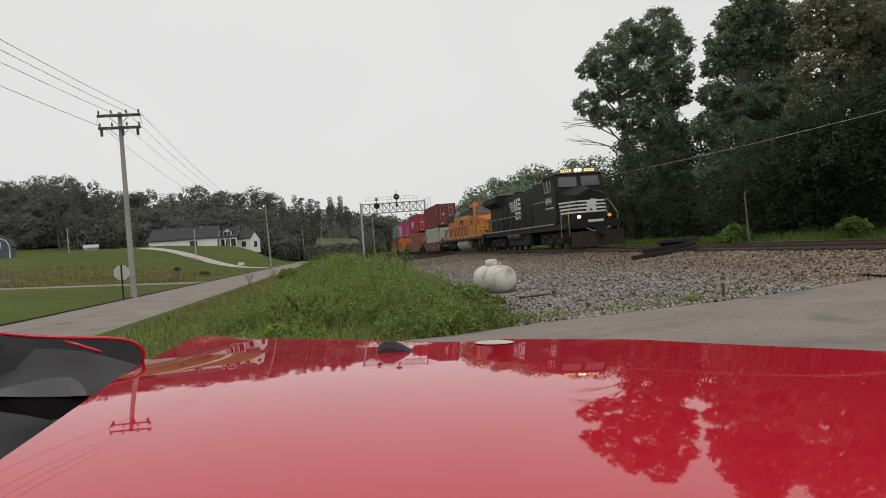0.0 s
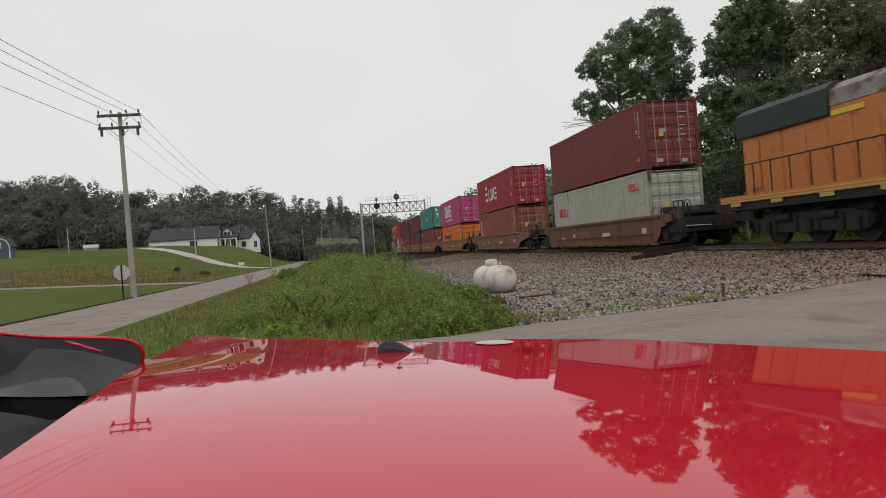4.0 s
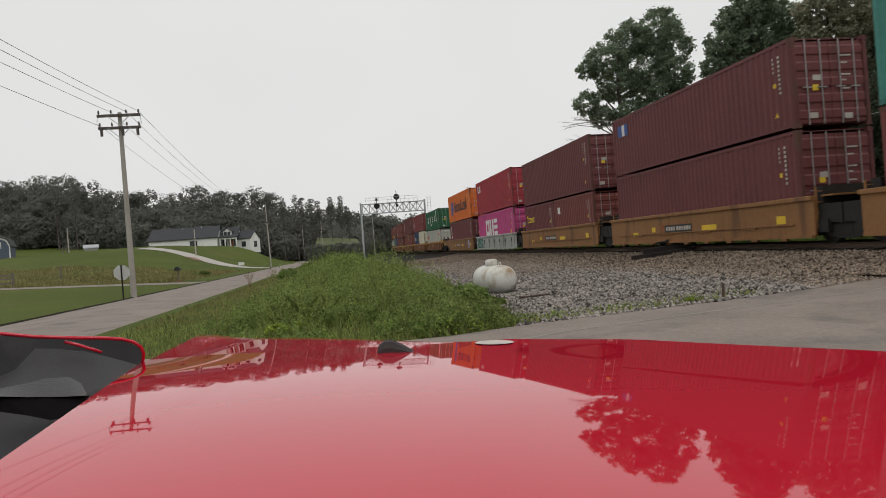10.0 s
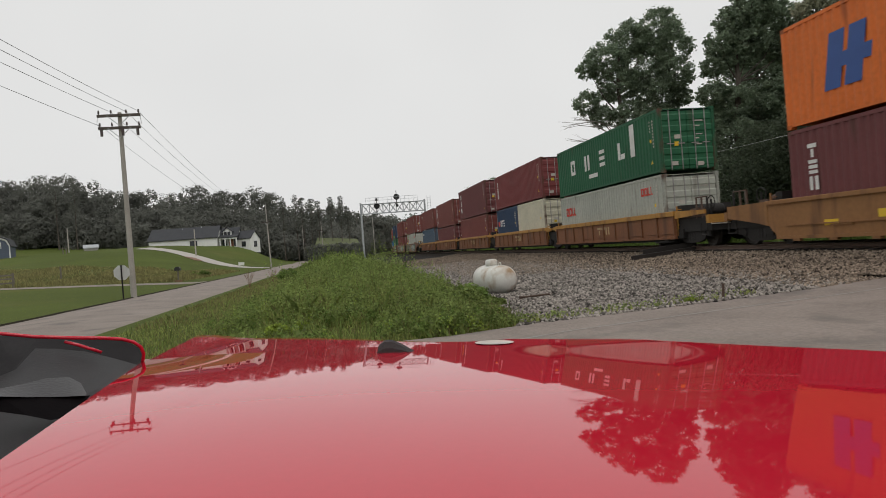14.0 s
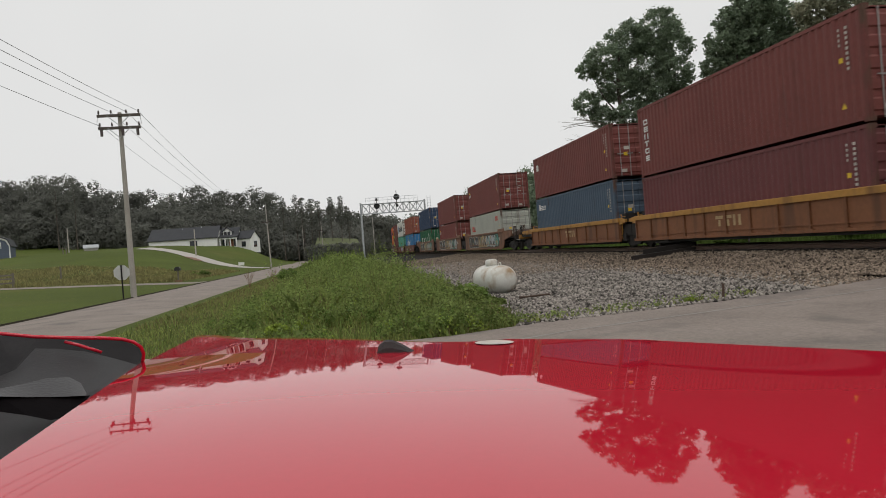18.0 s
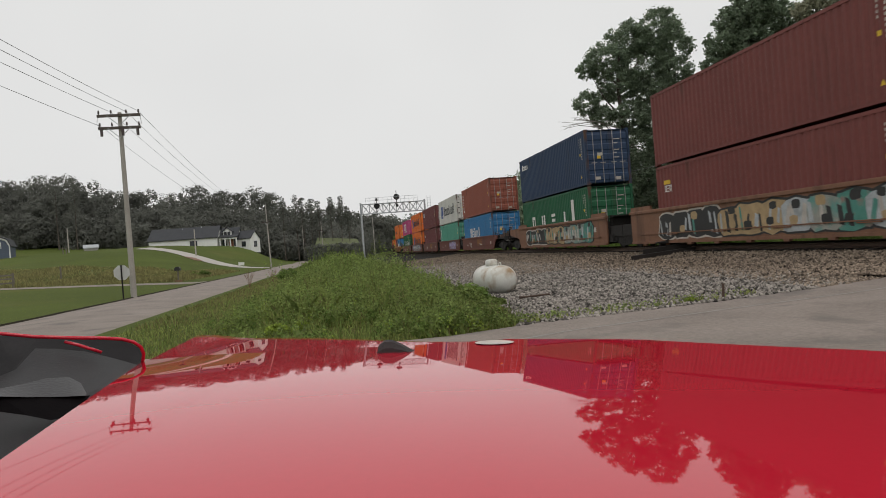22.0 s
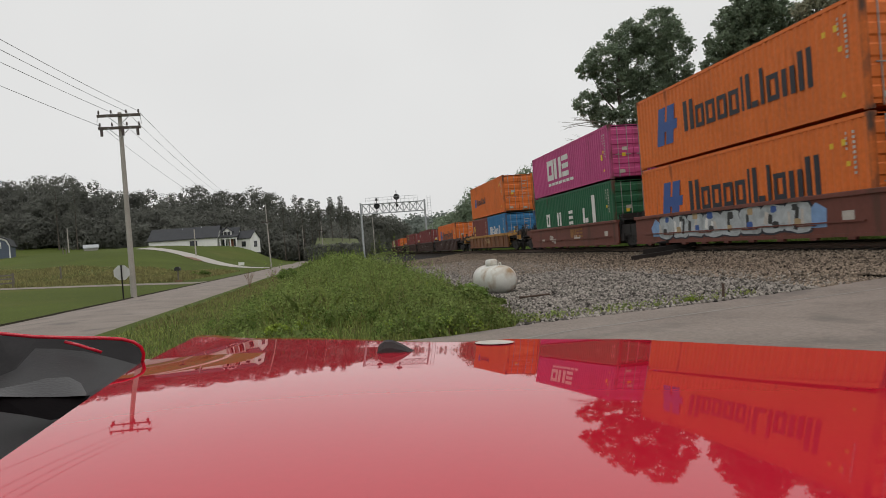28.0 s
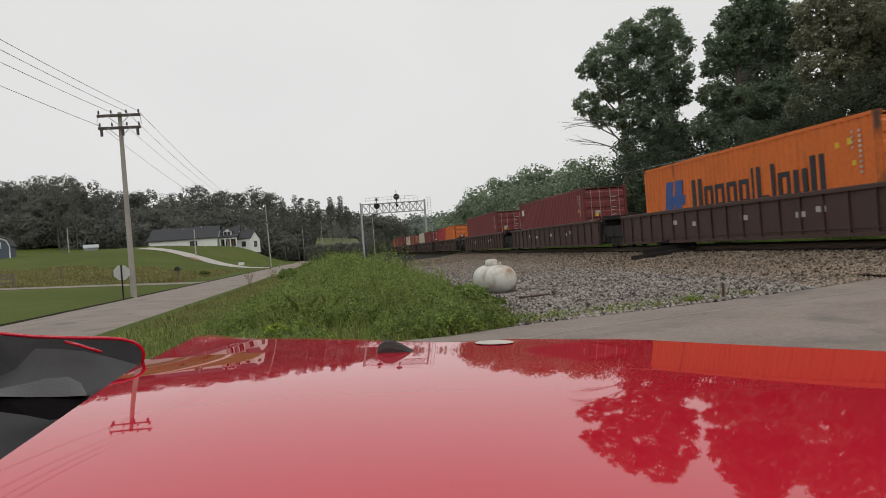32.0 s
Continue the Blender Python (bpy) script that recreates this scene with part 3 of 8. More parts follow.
        for i in range(2):
            e = Shape()
            y = y0 - i * 0.62 * k
            e.prism([(y, zz), (y - 0.5 * k, zz), (y - 0.74 * k, zz + 1.3 * k), (y - 0.26 * k, zz + 1.3 * k)][::-1], x - 0.003, x + 0.003, "x")
            e.prism([(y - 0.58 * k, zz + 0.45 * k), (y - 0.8 * k, zz + 0.45 * k), (y - 0.86 * k, zz + 0.78 * k), (y - 0.64 * k, zz + 0.78 * k)][::-1], x - 0.003, x + 0.003, "x")
            part("emblem", e, M_DECAL_BLUE, box, "blue slanted emblem")
        blocks(word(y0 - 1.9 * k, zz + 0.22 * k, 0.98 * k, [("n", 0.6), ("O", 0.48), ("O", 0.5), ("O", 0.48), ("O", 0.5), ("b", 0.1), ("l", 0.5), ("b", 0.14), ("O", 0.5), ("N", 0.5), ("n", 0.5)], 0.13), M_DECAL_BLACK, box, "dark painted bar")
        blocks([(-L + 1.4, h - 0.75, 0.13, 0.15), (-L + 0.98, h - 0.72, 0.13, 0.17)], M_DECAL_YELLOW if color == "orange" else M_WHITE, box, "small decal")
    elif logo == "uasc":
        blocks([(L - 2.1, 1.05, 0.62, 0.78, "o"), (L - 4.1, 1.05, 0.66, 0.78, "n"), (L - 6.05, 1.05, 0.62, 0.78, "e"), (L - 8.2, 1.05, 0.7, 0.78, "l"), (L - 9.5, 1.0, 0.42, 1.4, "b")], M_WHITE, box, "white painted bar")
        blocks([(L - 4.6, 0.62, 1.1, 0.2)], M_WHITE, box, "small white lettering bar")
    elif logo == "nile":
        k = 1.0 if length > 8 else 0.82
        blocks(word(L - (3.0 if length > 8 else 0.8), 0.95, 0.92 * k, [("n", 0.6), ("b", 0.15), ("b", 0.15), ("E", 0.45), ("o", 0.66), ("N", 0.45), ("T", 0.34), ("L", 0.4), ("n", 0.46)], 0.1), M_WHITE, box, "white painted bar")
        blocks([(L - 1.6, 0.62, 2.6, 0.14)], M_WHITE, box, "thin white lettering bar")
    elif logo == "column":
        blocks([(L - 0.5, h - 0.75 - 0.3 * i, 0.34, 0.22, "oent"[i % 4]) for i in range(6)], M_WHITE, box, "white painted bar")
    elif logo == "tex":
        blocks([(L - 0.75, h - 0.85 - 0.45 * i, 0.34, 0.38, "ten"[i]) for i in range(3)], M_WHITE, box, "white painted bar")
    elif logo == "ues":
        blocks([(L - 1.0, h - 0.85 - 0.68 * i, 0.4, 0.44, "oeb"[i]) for i in range(3)], M_WHITE, box, "white painted bar")
    elif logo == "cai":
        blocks(word(L - 0.7, h - 0.95, 0.58, [("l", 0.7), ("n", 0.7), ("b", 0.25)]), M_WHITE, box, "white painted bar")
    elif logo == "oocl":
        blocks(word(L - 0.9, 1.5, 0.46, [("o", 0.8), ("o", 0.8), ("l", 0.6), ("l", 0.5)]) + word(-L + 2.0, h - 0.75, 0.34, [("o", 0.8), ("o", 0.8), ("l", 0.6), ("l", 0.5)]), M_DECAL_RED, box, "red painted bar")
    elif logo == "square":
        blocks([(L - 0.6, h - 0.85, 0.42, 0.38)], M_WHITE, box, "white square decal")
    elif logo == "seaco":
        blocks(word(L - 0.6, h - 0.72, 0.36, [("b", 0.7), ("E", 0.6), ("O", 0.6), ("L", 0.6), ("O", 0.6)], 0.1), M_WHITE, box, "white painted bar")
    elif logo == "mol":
        blocks([(L - 0.55, h - 0.85, 0.42, 0.5), (L - 1.25, h - 0.85, 0.3, 0.5)], M_DECAL_BLUE, box, "blue corner decal")
        blocks([(L - 0.97, h - 0.85, 0.26, 0.5)], M_WHITE, box, "white corner decal")
    elif logo == "tealmarks":
        blocks([(L - 0.45, 0.3 + 0.26 * i, 0.4, 0.21, "oent"[i % 4]) for i in range(9)], M_WHITE, box, "white painted bar")
        blocks([(-0.2, 1.35, 0.22, 0.22), (-0.55, 1.3, 0.22, 0.22), (-1.1, 1.3, 0.2, 0.2)], M_WHITE, box, "white hazard decal")
        blocks([(-0.2, 1.6, 0.3, 0.08), (-0.75, 1.6, 0.3, 0.08)], M_DECAL_RED, box, "red hazard decal")
    elif logo == "touax":
        blocks(word(L - 0.4, 1.5, 0.46, [("t", 0.6), ("O", 0.6), ("O", 0.6), ("N", 0.6), ("E", 0.6)]), M_DECAL_YELLOW, box, "yellow painted bar")
    elif logo == "bex":
        blocks([(L - 0.6, h - 0.75, 0.5, 0.16)], M_DECAL_YELLOW, box, "yellow corner decal")
        blocks(word(L - 0.65, h - 1.05, 0.26, [("o", 0.6), ("e", 0.6), ("n", 0.6)]), M_WHITE, box, "white painted bar")
    elif logo == "nyk":
        blocks(word(L - 1.0, 1.55, 0.5, [("n", 0.8), ("t", 0.7), ("e", 0.7)]), M_WHITE, box, "white painted bar")
        blocks([(L - 0.3, 1.6, 0.5, 0.35)], M_DECAL_RED, box, "red corner decal")
    elif logo == "patch":
        blocks([(L - 0.9, h - 1.1, 1.1, 0.55)], M_GRAF_A, box, "scuffed white patch")
    elif logo == "golden":
        blocks([(L - 0.5, 1.45, 0.42, 0.5, "o"), (L - 0.5, 0.8, 0.42, 0.5, "o")], M_DECAL_YELLOW, box, "yellow painted bar")
    if color == "reefer":
        for sx in (-1, 1):
            for q in range(5):
                part("hinge", shared((h, "hinge", sx, q), lambda: Shape().box((sx * 1.0, -L + 0.012, 0.3 + (h - 0.6) * q / 4), (0.2, 0.03, 0.09)).mesh("hinge", M_STEELDARK)), M_STEELDARK, box, "dark door hinge")
        part("door_seal", Shape().box((0, -L + 0.02, h / 2), (0.05, 0.02, h - 0.3)).box((0, -L + 0.02, 0.16), (2.1, 0.02, 0.05)), M_STEELDARK, box, "dark door seal")
    if color == "teal" or color == "reefer":
        part("door_placard", Shape().box((-0.6, -L + 0.026, h - 0.5), (0.34, 0.006, 0.4)), M_WHITE, box)
        part("door_placard", Shape().box((-0.5, -L + 0.026, h - 1.05), (0.3, 0.006, 0.3)), M_WHITE, box)
    return box


# ---- the train: well wagons ----
def frame_mesh(sx):
    """Side frame of a freight truck: arched top, spring nest, two axle boxes."""
    ring = [(-1.25, 0.36), (-1.0, 0.36), (-0.62, 0.2), (-0.3, 0.14), (0.3, 0.14), (0.62, 0.2), (1.0, 0.36), (1.25, 0.36), (1.25, 0.56), (0.95, 0.6),
            (0.45, 0.72), (-0.45, 0.72), (-0.95, 0.6), (-1.25, 0.56)]
    s = Shape().prism(ring, sx * 1.02 - 0.07, sx * 1.02 + 0.07, "x")
    for y in (-0.86, 0.86):
        s.tube((sx * 0.98, y, 0.42), (sx * 1.14, y, 0.42), 0.13, n=12)
    for y in (-0.16, 0.0, 0.16):
        s.tube((sx * 1.05, y, 0.22), (sx * 1.05, y, 0.5), 0.06, n=8)
    return s.mesh("side_frame", M_STEELDARK)


SPINNERS = []


def wheelset_mesh(r, name):
    """Two wheels on their axle."""
    s = Shape().tube((-0.9, 0, 0), (0.9, 0, 0), 0.08, n=12)
    for sx in (-1, 1):
        prof = [(0.1, -0.07), (0.16, -0.07), (r * 0.43, -0.045), (r * 0.86, -0.03), (r * 0.9, -0.06), (r - 0.005, -0.06), (r, 0.055), (r + 0.025, 0.06),
                (r + 0.025, 0.085), (r * 0.9, 0.085), (r * 0.86, 0.03), (0.16, 0.05), (0.1, 0.07)]
        s.lathe([(a, -sx * b) for a, b in (prof if sx < 0 else prof)], (sx * 0.76, 0, 0), "x", 24)
        for k in range(4):
            w = math.tau * k / 4
            s.box((sx * 0.815, 0.55 * r * math.cos(w), 0.55 * r * math.sin(w)), (0.02, 0.08, 0.08))
    return s.mesh(name, M_WHEEL)


def truck(parent, y):
    t = part("truck", shared("bolster", lambda: Shape().box((0, 0, 0.55), (2.1, 0.4, 0.3)).tube((-0.75, -0.86, 0.42), (0.75, -0.86, 0.42), 0.08).tube(
        (-0.75, 0.86, 0.42), (0.75, 0.86, 0.42), 0.08).mesh("truck", M_STEELDARK)), M_STEELDARK, parent, "grimy steel truck", pose(0, y, 0))
    for sx in (-1, 1):
        part("side_frame", shared(("sf", sx), lambda: frame_mesh(sx)), M_STEELDARK, t)
    for yy in (-0.86, 0.86):
        SPINNERS.append((part("wheelset", shared("wheelset", lambda: wheelset_mesh(0.42, "wheelset")), M_WHEEL, t, "", pose(0, yy, 0.42)), 0.42))


def well_wagon(kind, lead, trail, front, rear, top, ribs, graffiti=""):
    """A well wagon: lead and trail are the ends of its well, front and rear its overall ends (all along y from its middle);
    top: height of the side sill; ribs: whether the sills carry upright ribs."""
    m = paint(kind + "_wagon", WELL_COLORS[kind], 0.5)
    texts = {"tan": "tan-yellow weathered well wagon", "rusty": "rust-brown well wagon", "grey": "pale grey well wagon with sprayed tags", "yellow": "yellow-railed brown well wagon with ribbed sides",
             "bnsf": "dark red-brown well wagon", "dark": "dark brown ribbed well wagon", "dusty": "dusty brown well wagon covered in graffiti"}
    w = thing("well_wagon", texts[kind] + " on the track", "rail wagon", None, "wagons of the train")
    L = (trail - lead)
    mid = (trail + lead) / 2
    body = paint("orange_brown_wagon", (0.22, 0.088, 0.038), 0.5) if kind == "yellow" else m
    square = kind in ("yellow", "dark")
    for sx in (-1, 1):
        y0, y1 = lead - 0.35, trail + 0.35
        cuts = [0.06 if square or abs(tip - e) < 1.7 else 0.42 for tip, e in ((front, y0), (rear, y1))]
        low = 0.34 if kind == "yellow" else 0.2
        ring = [(y0, top), (y0, low + cuts[0]), (y0 + cuts[0], low), (y1 - cuts[1], low), (y1, low + cuts[1]), (y1, top)]
        sill = part("side_sill", Shape().prism(ring, sx * 1.33 - 0.03, sx * 1.33 + 0.03, "x"), body, w)
        deep = 0.19 if kind == "yellow" else 0.12
        part("top_chord", Shape().prism([(sx * 1.35 - 0.09, top - deep / 2), (sx * 1.35 + 0.09, top - deep / 2), (sx * 1.35 + 0.09, top + deep / 2 - 0.02), (sx * 1.35 + 0.07, top + deep / 2),
                                         (sx * 1.35 - 0.07, top + deep / 2), (sx * 1.35 - 0.09, top + deep / 2 - 0.02)][::-1], y0, y1, "y"), m, sill, "yellow top chord" if kind == "yellow" else "")
        part("bottom_chord", Shape().box((sx * 1.36, (y0 + cuts[0] + y1 - cuts[1]) / 2, low + 0.02), (0.14, y1 - y0 - cuts[0] - cuts[1], 0.09)), body, sill)
        # arms that carry the side on over the trucks
        for sgn, well_end, tip in ((-1, y0, front), (1, y1, rear)):
            reach = abs(tip - well_end)
            if reach > 1.7 or (reach > 0.5 and kind == "yellow"):
                e = well_end + sgn * min(reach - 0.15, 2.3 if kind in ("tan", "dusty", "yellow", "dark") else 0.9)
                thin = {"yellow": 0.45, "dark": 0.45, "tan": 1.45, "dusty": 1.5}.get(kind, 1.0)
                arm = [(well_end, top - 0.48 * thin), (well_end + sgn * 0.4, top - 0.42 * thin), (e - sgn * 0.5, top - 0.3 * thin), (e, top - 0.26 * thin), (e, top + 0.02), (well_end, top + deep / 2 - 0.01)]
                part("end_arm", Shape().prism(arm if sgn > 0 else arm[::-1], sx * 1.33 - 0.045, sx * 1.33 + 0.045, "x"), m, w)
        if kind == "dusty" and graffiti:
            for e0, e1 in ((y0, y0 + 1.9), (y1 - 1.9, y1)):
                part("raised_end", Shape().prism([(e0, top + 0.05), (e1, top + 0.05), (e1 - 0.06, top + 0.24), (e0 + 0.06, top + 0.24)], sx * 1.33 - 0.035, sx * 1.33 + 0.035, "x"), body, sill)
        if ribs:
            n = 18 if kind == "dark" else 11
            rm = shared((kind, "rib", sx, top), lambda: Shape().box((sx * 1.385, 0, (top + low + 0.04) / 2), (0.06, 0.085, top - low - 0.1)).box((sx * 1.39, 0, low + 0.03), (0.1, 0.3, 0.1)).mesh("rib", body))
            for i in range(n):
                part("rib", rm, body, sill, "", pose(0, y0 + 0.08 + (y1 - y0 - 0.16) * i / (n - 1), 0))
            part("lower_ledge", Shape().box((sx * 1.37, mid, low + 0.2), (0.05, y1 - y0 - 0.2, 0.04)), body, sill)
    part("floor_beam", Shape().box((0, mid, 0.26), (2.5, L, 0.08)), M_STEELDARK, w)
    for sgn, a, b in ((-1, front, lead), (1, trail, rear)):
        tip, well_end = (a, b) if sgn < 0 else (b, a)
        end = part("end_platform", Shape().box((0, (a + b) / 2, 1.02), (2.3, b - a, 0.14)).box((0, well_end - sgn * 0.1, 0.85), (2.55, 0.2, 0.95)).prism(
            [(well_end, 0.5), (tip, 0.72), (tip, 1.0), (well_end, 1.0)] if sgn > 0 else [(tip, 0.72), (well_end, 0.5), (well_end, 1.0), (tip, 1.0)], -0.4, 0.4, "x"), M_STEELDARK, w)
        if b - a < 2.6:
            part("end_box", Shape().box((0, (a + b) / 2, 0.82), (2.36, b - a - 0.02, 0.5)).box((-1.1, well_end + sgn * 0.5, 0.5), (0.3, 0.4, 0.35)).box((0, well_end + sgn * 0.2, 1.35), (2.1, 0.3, 0.5)), M_STEELDARK, end)
        # cross-over step, ladder and pipes at the bulkhead
        part("crossover_step", Shape().box((0, well_end + sgn * 0.55, top + 0.04), (2.2, 0.42, 0.05)), m if kind == "tan" else M_STEELDARK, end)
        ladder = Shape()
        for xx in (-1.24, -0.92):
            ladder.box((xx, well_end + sgn * 0.32, 1.0), (0.04, 0.05, 1.15))
        for q in range(4):
            ladder.box((-1.08, well_end + sgn * 0.32, 0.55 + 0.3 * q), (0.3, 0.03, 0.03))
        part("ladder", ladder, m if kind in ("tan", "yellow") else M_STEELDARK, end)
        part("brake_pipe", Shape().path([(-1.05, well_end, 0.62), (-1.12, well_end + sgn * 0.5, 0.7), (-1.0, (a + b) / 2, 0.86), (-0.7, tip - sgn * 0.1, 0.78)], 0.03), M_STEELDARK, end)
        if b - a > 2.0:
            part("coupler", Shape().box((0, tip + sgn * 0.3, 0.85), (0.25, 0.9, 0.28)).box((0.06, tip + sgn * 0.75, 0.85), (0.32, 0.25, 0.32)), M_STEELDARK, end)
            part("uncoupling_rod", Shape().path([(-1.25, tip - sgn * 0.1, 0.98), (-1.25, tip + sgn * 0.1, 0.8), (-0.3, tip + sgn * 0.25, 0.78)], 0.018), M_STENCIL, end, "pale uncoupling rod")
            part("hand_wheel", Shape().sweep([(-0.6, tip - sgn * 0.9 + 0.24 * math.cos(k * math.tau / 10), 1.6 + 0.24 * math.sin(k * math.tau / 10)) for k in range(11)], 0.018).tube(
                (-0.6, tip - sgn * 0.9, 1.1), (-0.6, tip - sgn * 0.9, 1.7), 0.04), M_STEELDARK, end, "brake hand wheel")
            for yy in (0.15, 0.5, 0.85):
                part("grab_post", Shape().box((-1.16, tip - sgn * (0.1 + yy), 1.42), (0.045, 0.06, 0.78)), M_STEELDARK if yy == 0.15 else M_RAIL, end)
            part("grab_rail", Shape().box((-1.16, tip - sgn * 0.6, 1.79), (0.04, 0.76, 0.04)), M_RAIL, end)
            part("end_sill", Shape().box((0, tip, 0.98), (2.7, 0.16, 0.3)), m if kind in ("tan", "yellow") else M_STEELDARK, end)
            part("stirrup_step", Shape().path([(-1.3, tip - sgn * 0.1, 0.85), (-1.32, tip - sgn * 0.1, 0.42), (-1.32, tip - sgn * 0.5, 0.42), (-1.3, tip - sgn * 0.5, 0.85)], 0.02), M_STEELDARK, end)
            part("air_tank", Shape().lathe([(0.05, -0.5), (0.2, -0.46), (0.22, -0.4), (0.22, 0.4), (0.2, 0.46), (0.05, 0.5)], (-0.2, tip - sgn * 1.6, 1.35), "x", 14), M_RAIL if kind in ("tan", "dusty") else M_STEELDARK, end, smooth=True)
            part("valve_box", Shape().box((-0.8, tip - sgn * 1.5, 1.25), (0.35, 0.45, 0.35)).box((-1.0, tip - sgn * 2.0, 1.2), (0.25, 0.3, 0.22)), M_RAIL, end, "rusty brake valve box")
    # stencils: blocks of paint in place of the wagon's marks
    if not ribs:
        for y, z, a, b in ((-L * 0.12, top - 0.62, 0.9, 0.22), (L * 0.2, top - 0.55, 0.3, 0.2), (L * 0.33, top - 0.7, 0.5, 0.16), (-L * 0.42, top - 0.55, 0.4, 0.24)):
            part("stencil_mark", Shape().box((-1.365, y + mid, z), (0.006, a, b)), M_DECAL_YELLOW if kind == "tan" else M_STENCIL, w, "faded stencil block")
        part("ledge", Shape().box((-1.385, mid, 0.57), (0.06, L - 0.9, 0.035)), m, w)
        tab = shared((kind, "tab"), lambda: Shape().box((-1.36, 0, 0.15), (0.12, 0.26, 0.09)).mesh("foot_tab", m))
        for i in range(9):
            part("foot_tab", tab, m, w, "", pose(0, lead + 0.9 + (L - 1.8) * i / 8, 0))
        if kind == "tan":
            for i in range(10):
                part("panel_block", shared(("pb", i % 3), lambda: Shape().box((-1.375, 0, top - 0.55), (0.006, 0.11 + 0.02 * (i % 3), 0.15)).mesh("panel_block", M_STENCIL)), M_STENCIL, w, "pale stencil block", pose(0, mid + 1.42 - 0.182 * i - (0.06 if i > 3 else 0), 0))
            part("mark_panel", Shape().box((-1.368, mid + 0.6, top - 0.55), (0.008, 2.0, 0.28)), M_BLACK, w, "black panel with faded blocks")
    # faint company marks as plain painted shapes, pockets and clasps
    if kind == "bnsf" and not graffiti:
        blocks(word(-0.4, top - 0.62, 0.46, [("b", 0.85), ("n", 0.95), ("e", 0.85), ("e", 0.8)], 0.16), M_GOLD, w, "faint gold painted shape", -1.366)
        blocks([(-0.2, top - 0.75, 2.3, 0.05)], M_GOLD, w, "faint gold painted line", -1.366)
        blocks([(3.2, top - 0.72, 0.3, 0.3, "o"), (2.85, top - 0.8, 0.28, 0.3, "e"), (2.5, top - 0.92, 0.3, 0.3, "n")], M_STENCIL, w, "chalky scrawl", -1.366)
    if kind in ("tan", "rusty") and graffiti != "c":
        blocks([(2.0, top - 0.75, 0.4, 0.36, "t"), (1.5, top - 0.75, 0.4, 0.36, "t"), (1.0, top - 0.75, 0.42, 0.36, "n")], M_RUSTMARK, w, "faded painted bar", -1.366)
    if kind == "yellow":
        blocks([(0.6, top - 0.62, 0.42, 0.36, "t"), (0.1, top - 0.62, 0.42, 0.36, "t"), (-0.4, top - 0.62, 0.42, 0.36, "n")], M_TANMARK, w, "faded painted bar", -1.366)
    if kind == "dark":
        for y_, z_ in ((-4.2, 0.95), (-3.4, 0.85), (-0.8, 0.9), (2.1, 0.85), (3.6, 0.95)):
            part("stencil_mark", Shape().box((-1.366, y_, z_), (0.006, 0.38, 0.16)), M_STENCIL, w, "faded stencil block")
    if kind == "grey":
        for i in range(7):
            y_ = lead + 0.9 + (L - 1.8) * i / 6
            part("pocket", Shape().box((-1.368, y_, 0.86), (0.012, 0.34, 0.3), 0).box((-1.366, y_, 0.55), (0.012, 0.1, 0.5)), M_BLACK, w, "dark side pocket")
            part("side_step", Shape().box((-1.4, y_ + 0.75, 0.78), (0.09, 0.8, 0.05)), m, w)
    else:
        for i in range(4 if not ribs else 0):
            part("side_step", Shape().box((-1.39, lead + L * (0.2 + 0.2 * i), 0.52), (0.07, 0.75, 0.035)), m, w)
    if graffiti:
        pal = {"a": (M_GRAF_A, M_WHITE, M_DECAL_BLUE), "b": (M_GRAF_B, M_WHITE, M_GRAF_B), "d": (M_GRAF_TEAL, M_WHITE, M_DECAL_BLUE), "v": (M_GRAF_B, M_GRAF_B, M_GRAF_B), "c": (M_GRAF_C, M_GRAF_TEAL, M_BLACK)}[graffiti]
        rng = random.Random(graffiti + kind + str(round(L * 10) + round(mid * 100) + round(rear * 100)))
        n, span = (8, 8.6) if graffiti == "a" else {"b": (6, 4.0), "d": (4, 2.2), "v": (1, 0.9)}.get(graffiti, (11, 11.6))
        start = {"a": 4.6, "b": -0.6, "c": 5.7, "d": L / 2, "v": -L / 2 + 2.2}[graffiti] + mid
        for i in range(n):
            y = start - span * (i + 0.5) / n
            ww, hh = span / n * ((0.62 if graffiti == "c" else 0.52) + 0.08 * rng.random()), (0.43 + 0.05 * rng.random()) * (1.0 if graffiti == "a" else 0.9) * (top / 1.28) ** 1.4
            zc, lean = 0.33 + hh, 0.14 * (rng.random() - 0.3)
            wob = [0.88 + 0.24 * rng.random() for _ in range(16)]

            def bubble(k, grow, cy=0.0, cz=0.0):
                """A lumpy rounded ring."""
                out = []
                for q in range(16):
                    w_ = math.tau * q / 16
                    c_, s_ = math.cos(w_), math.sin(w_)
                    a_ = abs(c_) ** 0.55 * math.copysign(1, c_) * (ww * k * wob[q] + grow)
                    b_ = abs(s_) ** 0.55 * math.copysign(1, s_) * (hh * k * wob[(q * 5 + 3) % 16] + grow)
                    out.append((y + cy + a_ - lean * b_, max(0.3, min(top - 0.01, zc + cz + b_))))
                return out

            fill = pal[0]
            if graffiti == "c":
                fill = M_BLACK if i < n * 0.36 else (M_TANMARK if i < n * 0.55 else rng.choice((M_GRAF_TEAL, M_GRAF_TEAL, M_GRAF_C, M_GRAF_A)))
            g = part("graffiti_letter", Shape().prism(bubble(1.0, 0.035), -1.3690 - 0.0006 * (i % 3), -1.362, "x"), M_BLACK if graffiti == "c" and fill is not M_BLACK else (M_STENCIL if fill is M_BLACK else M_DECAL_BLACK), w, "sprayed letter shape with a dark outline")
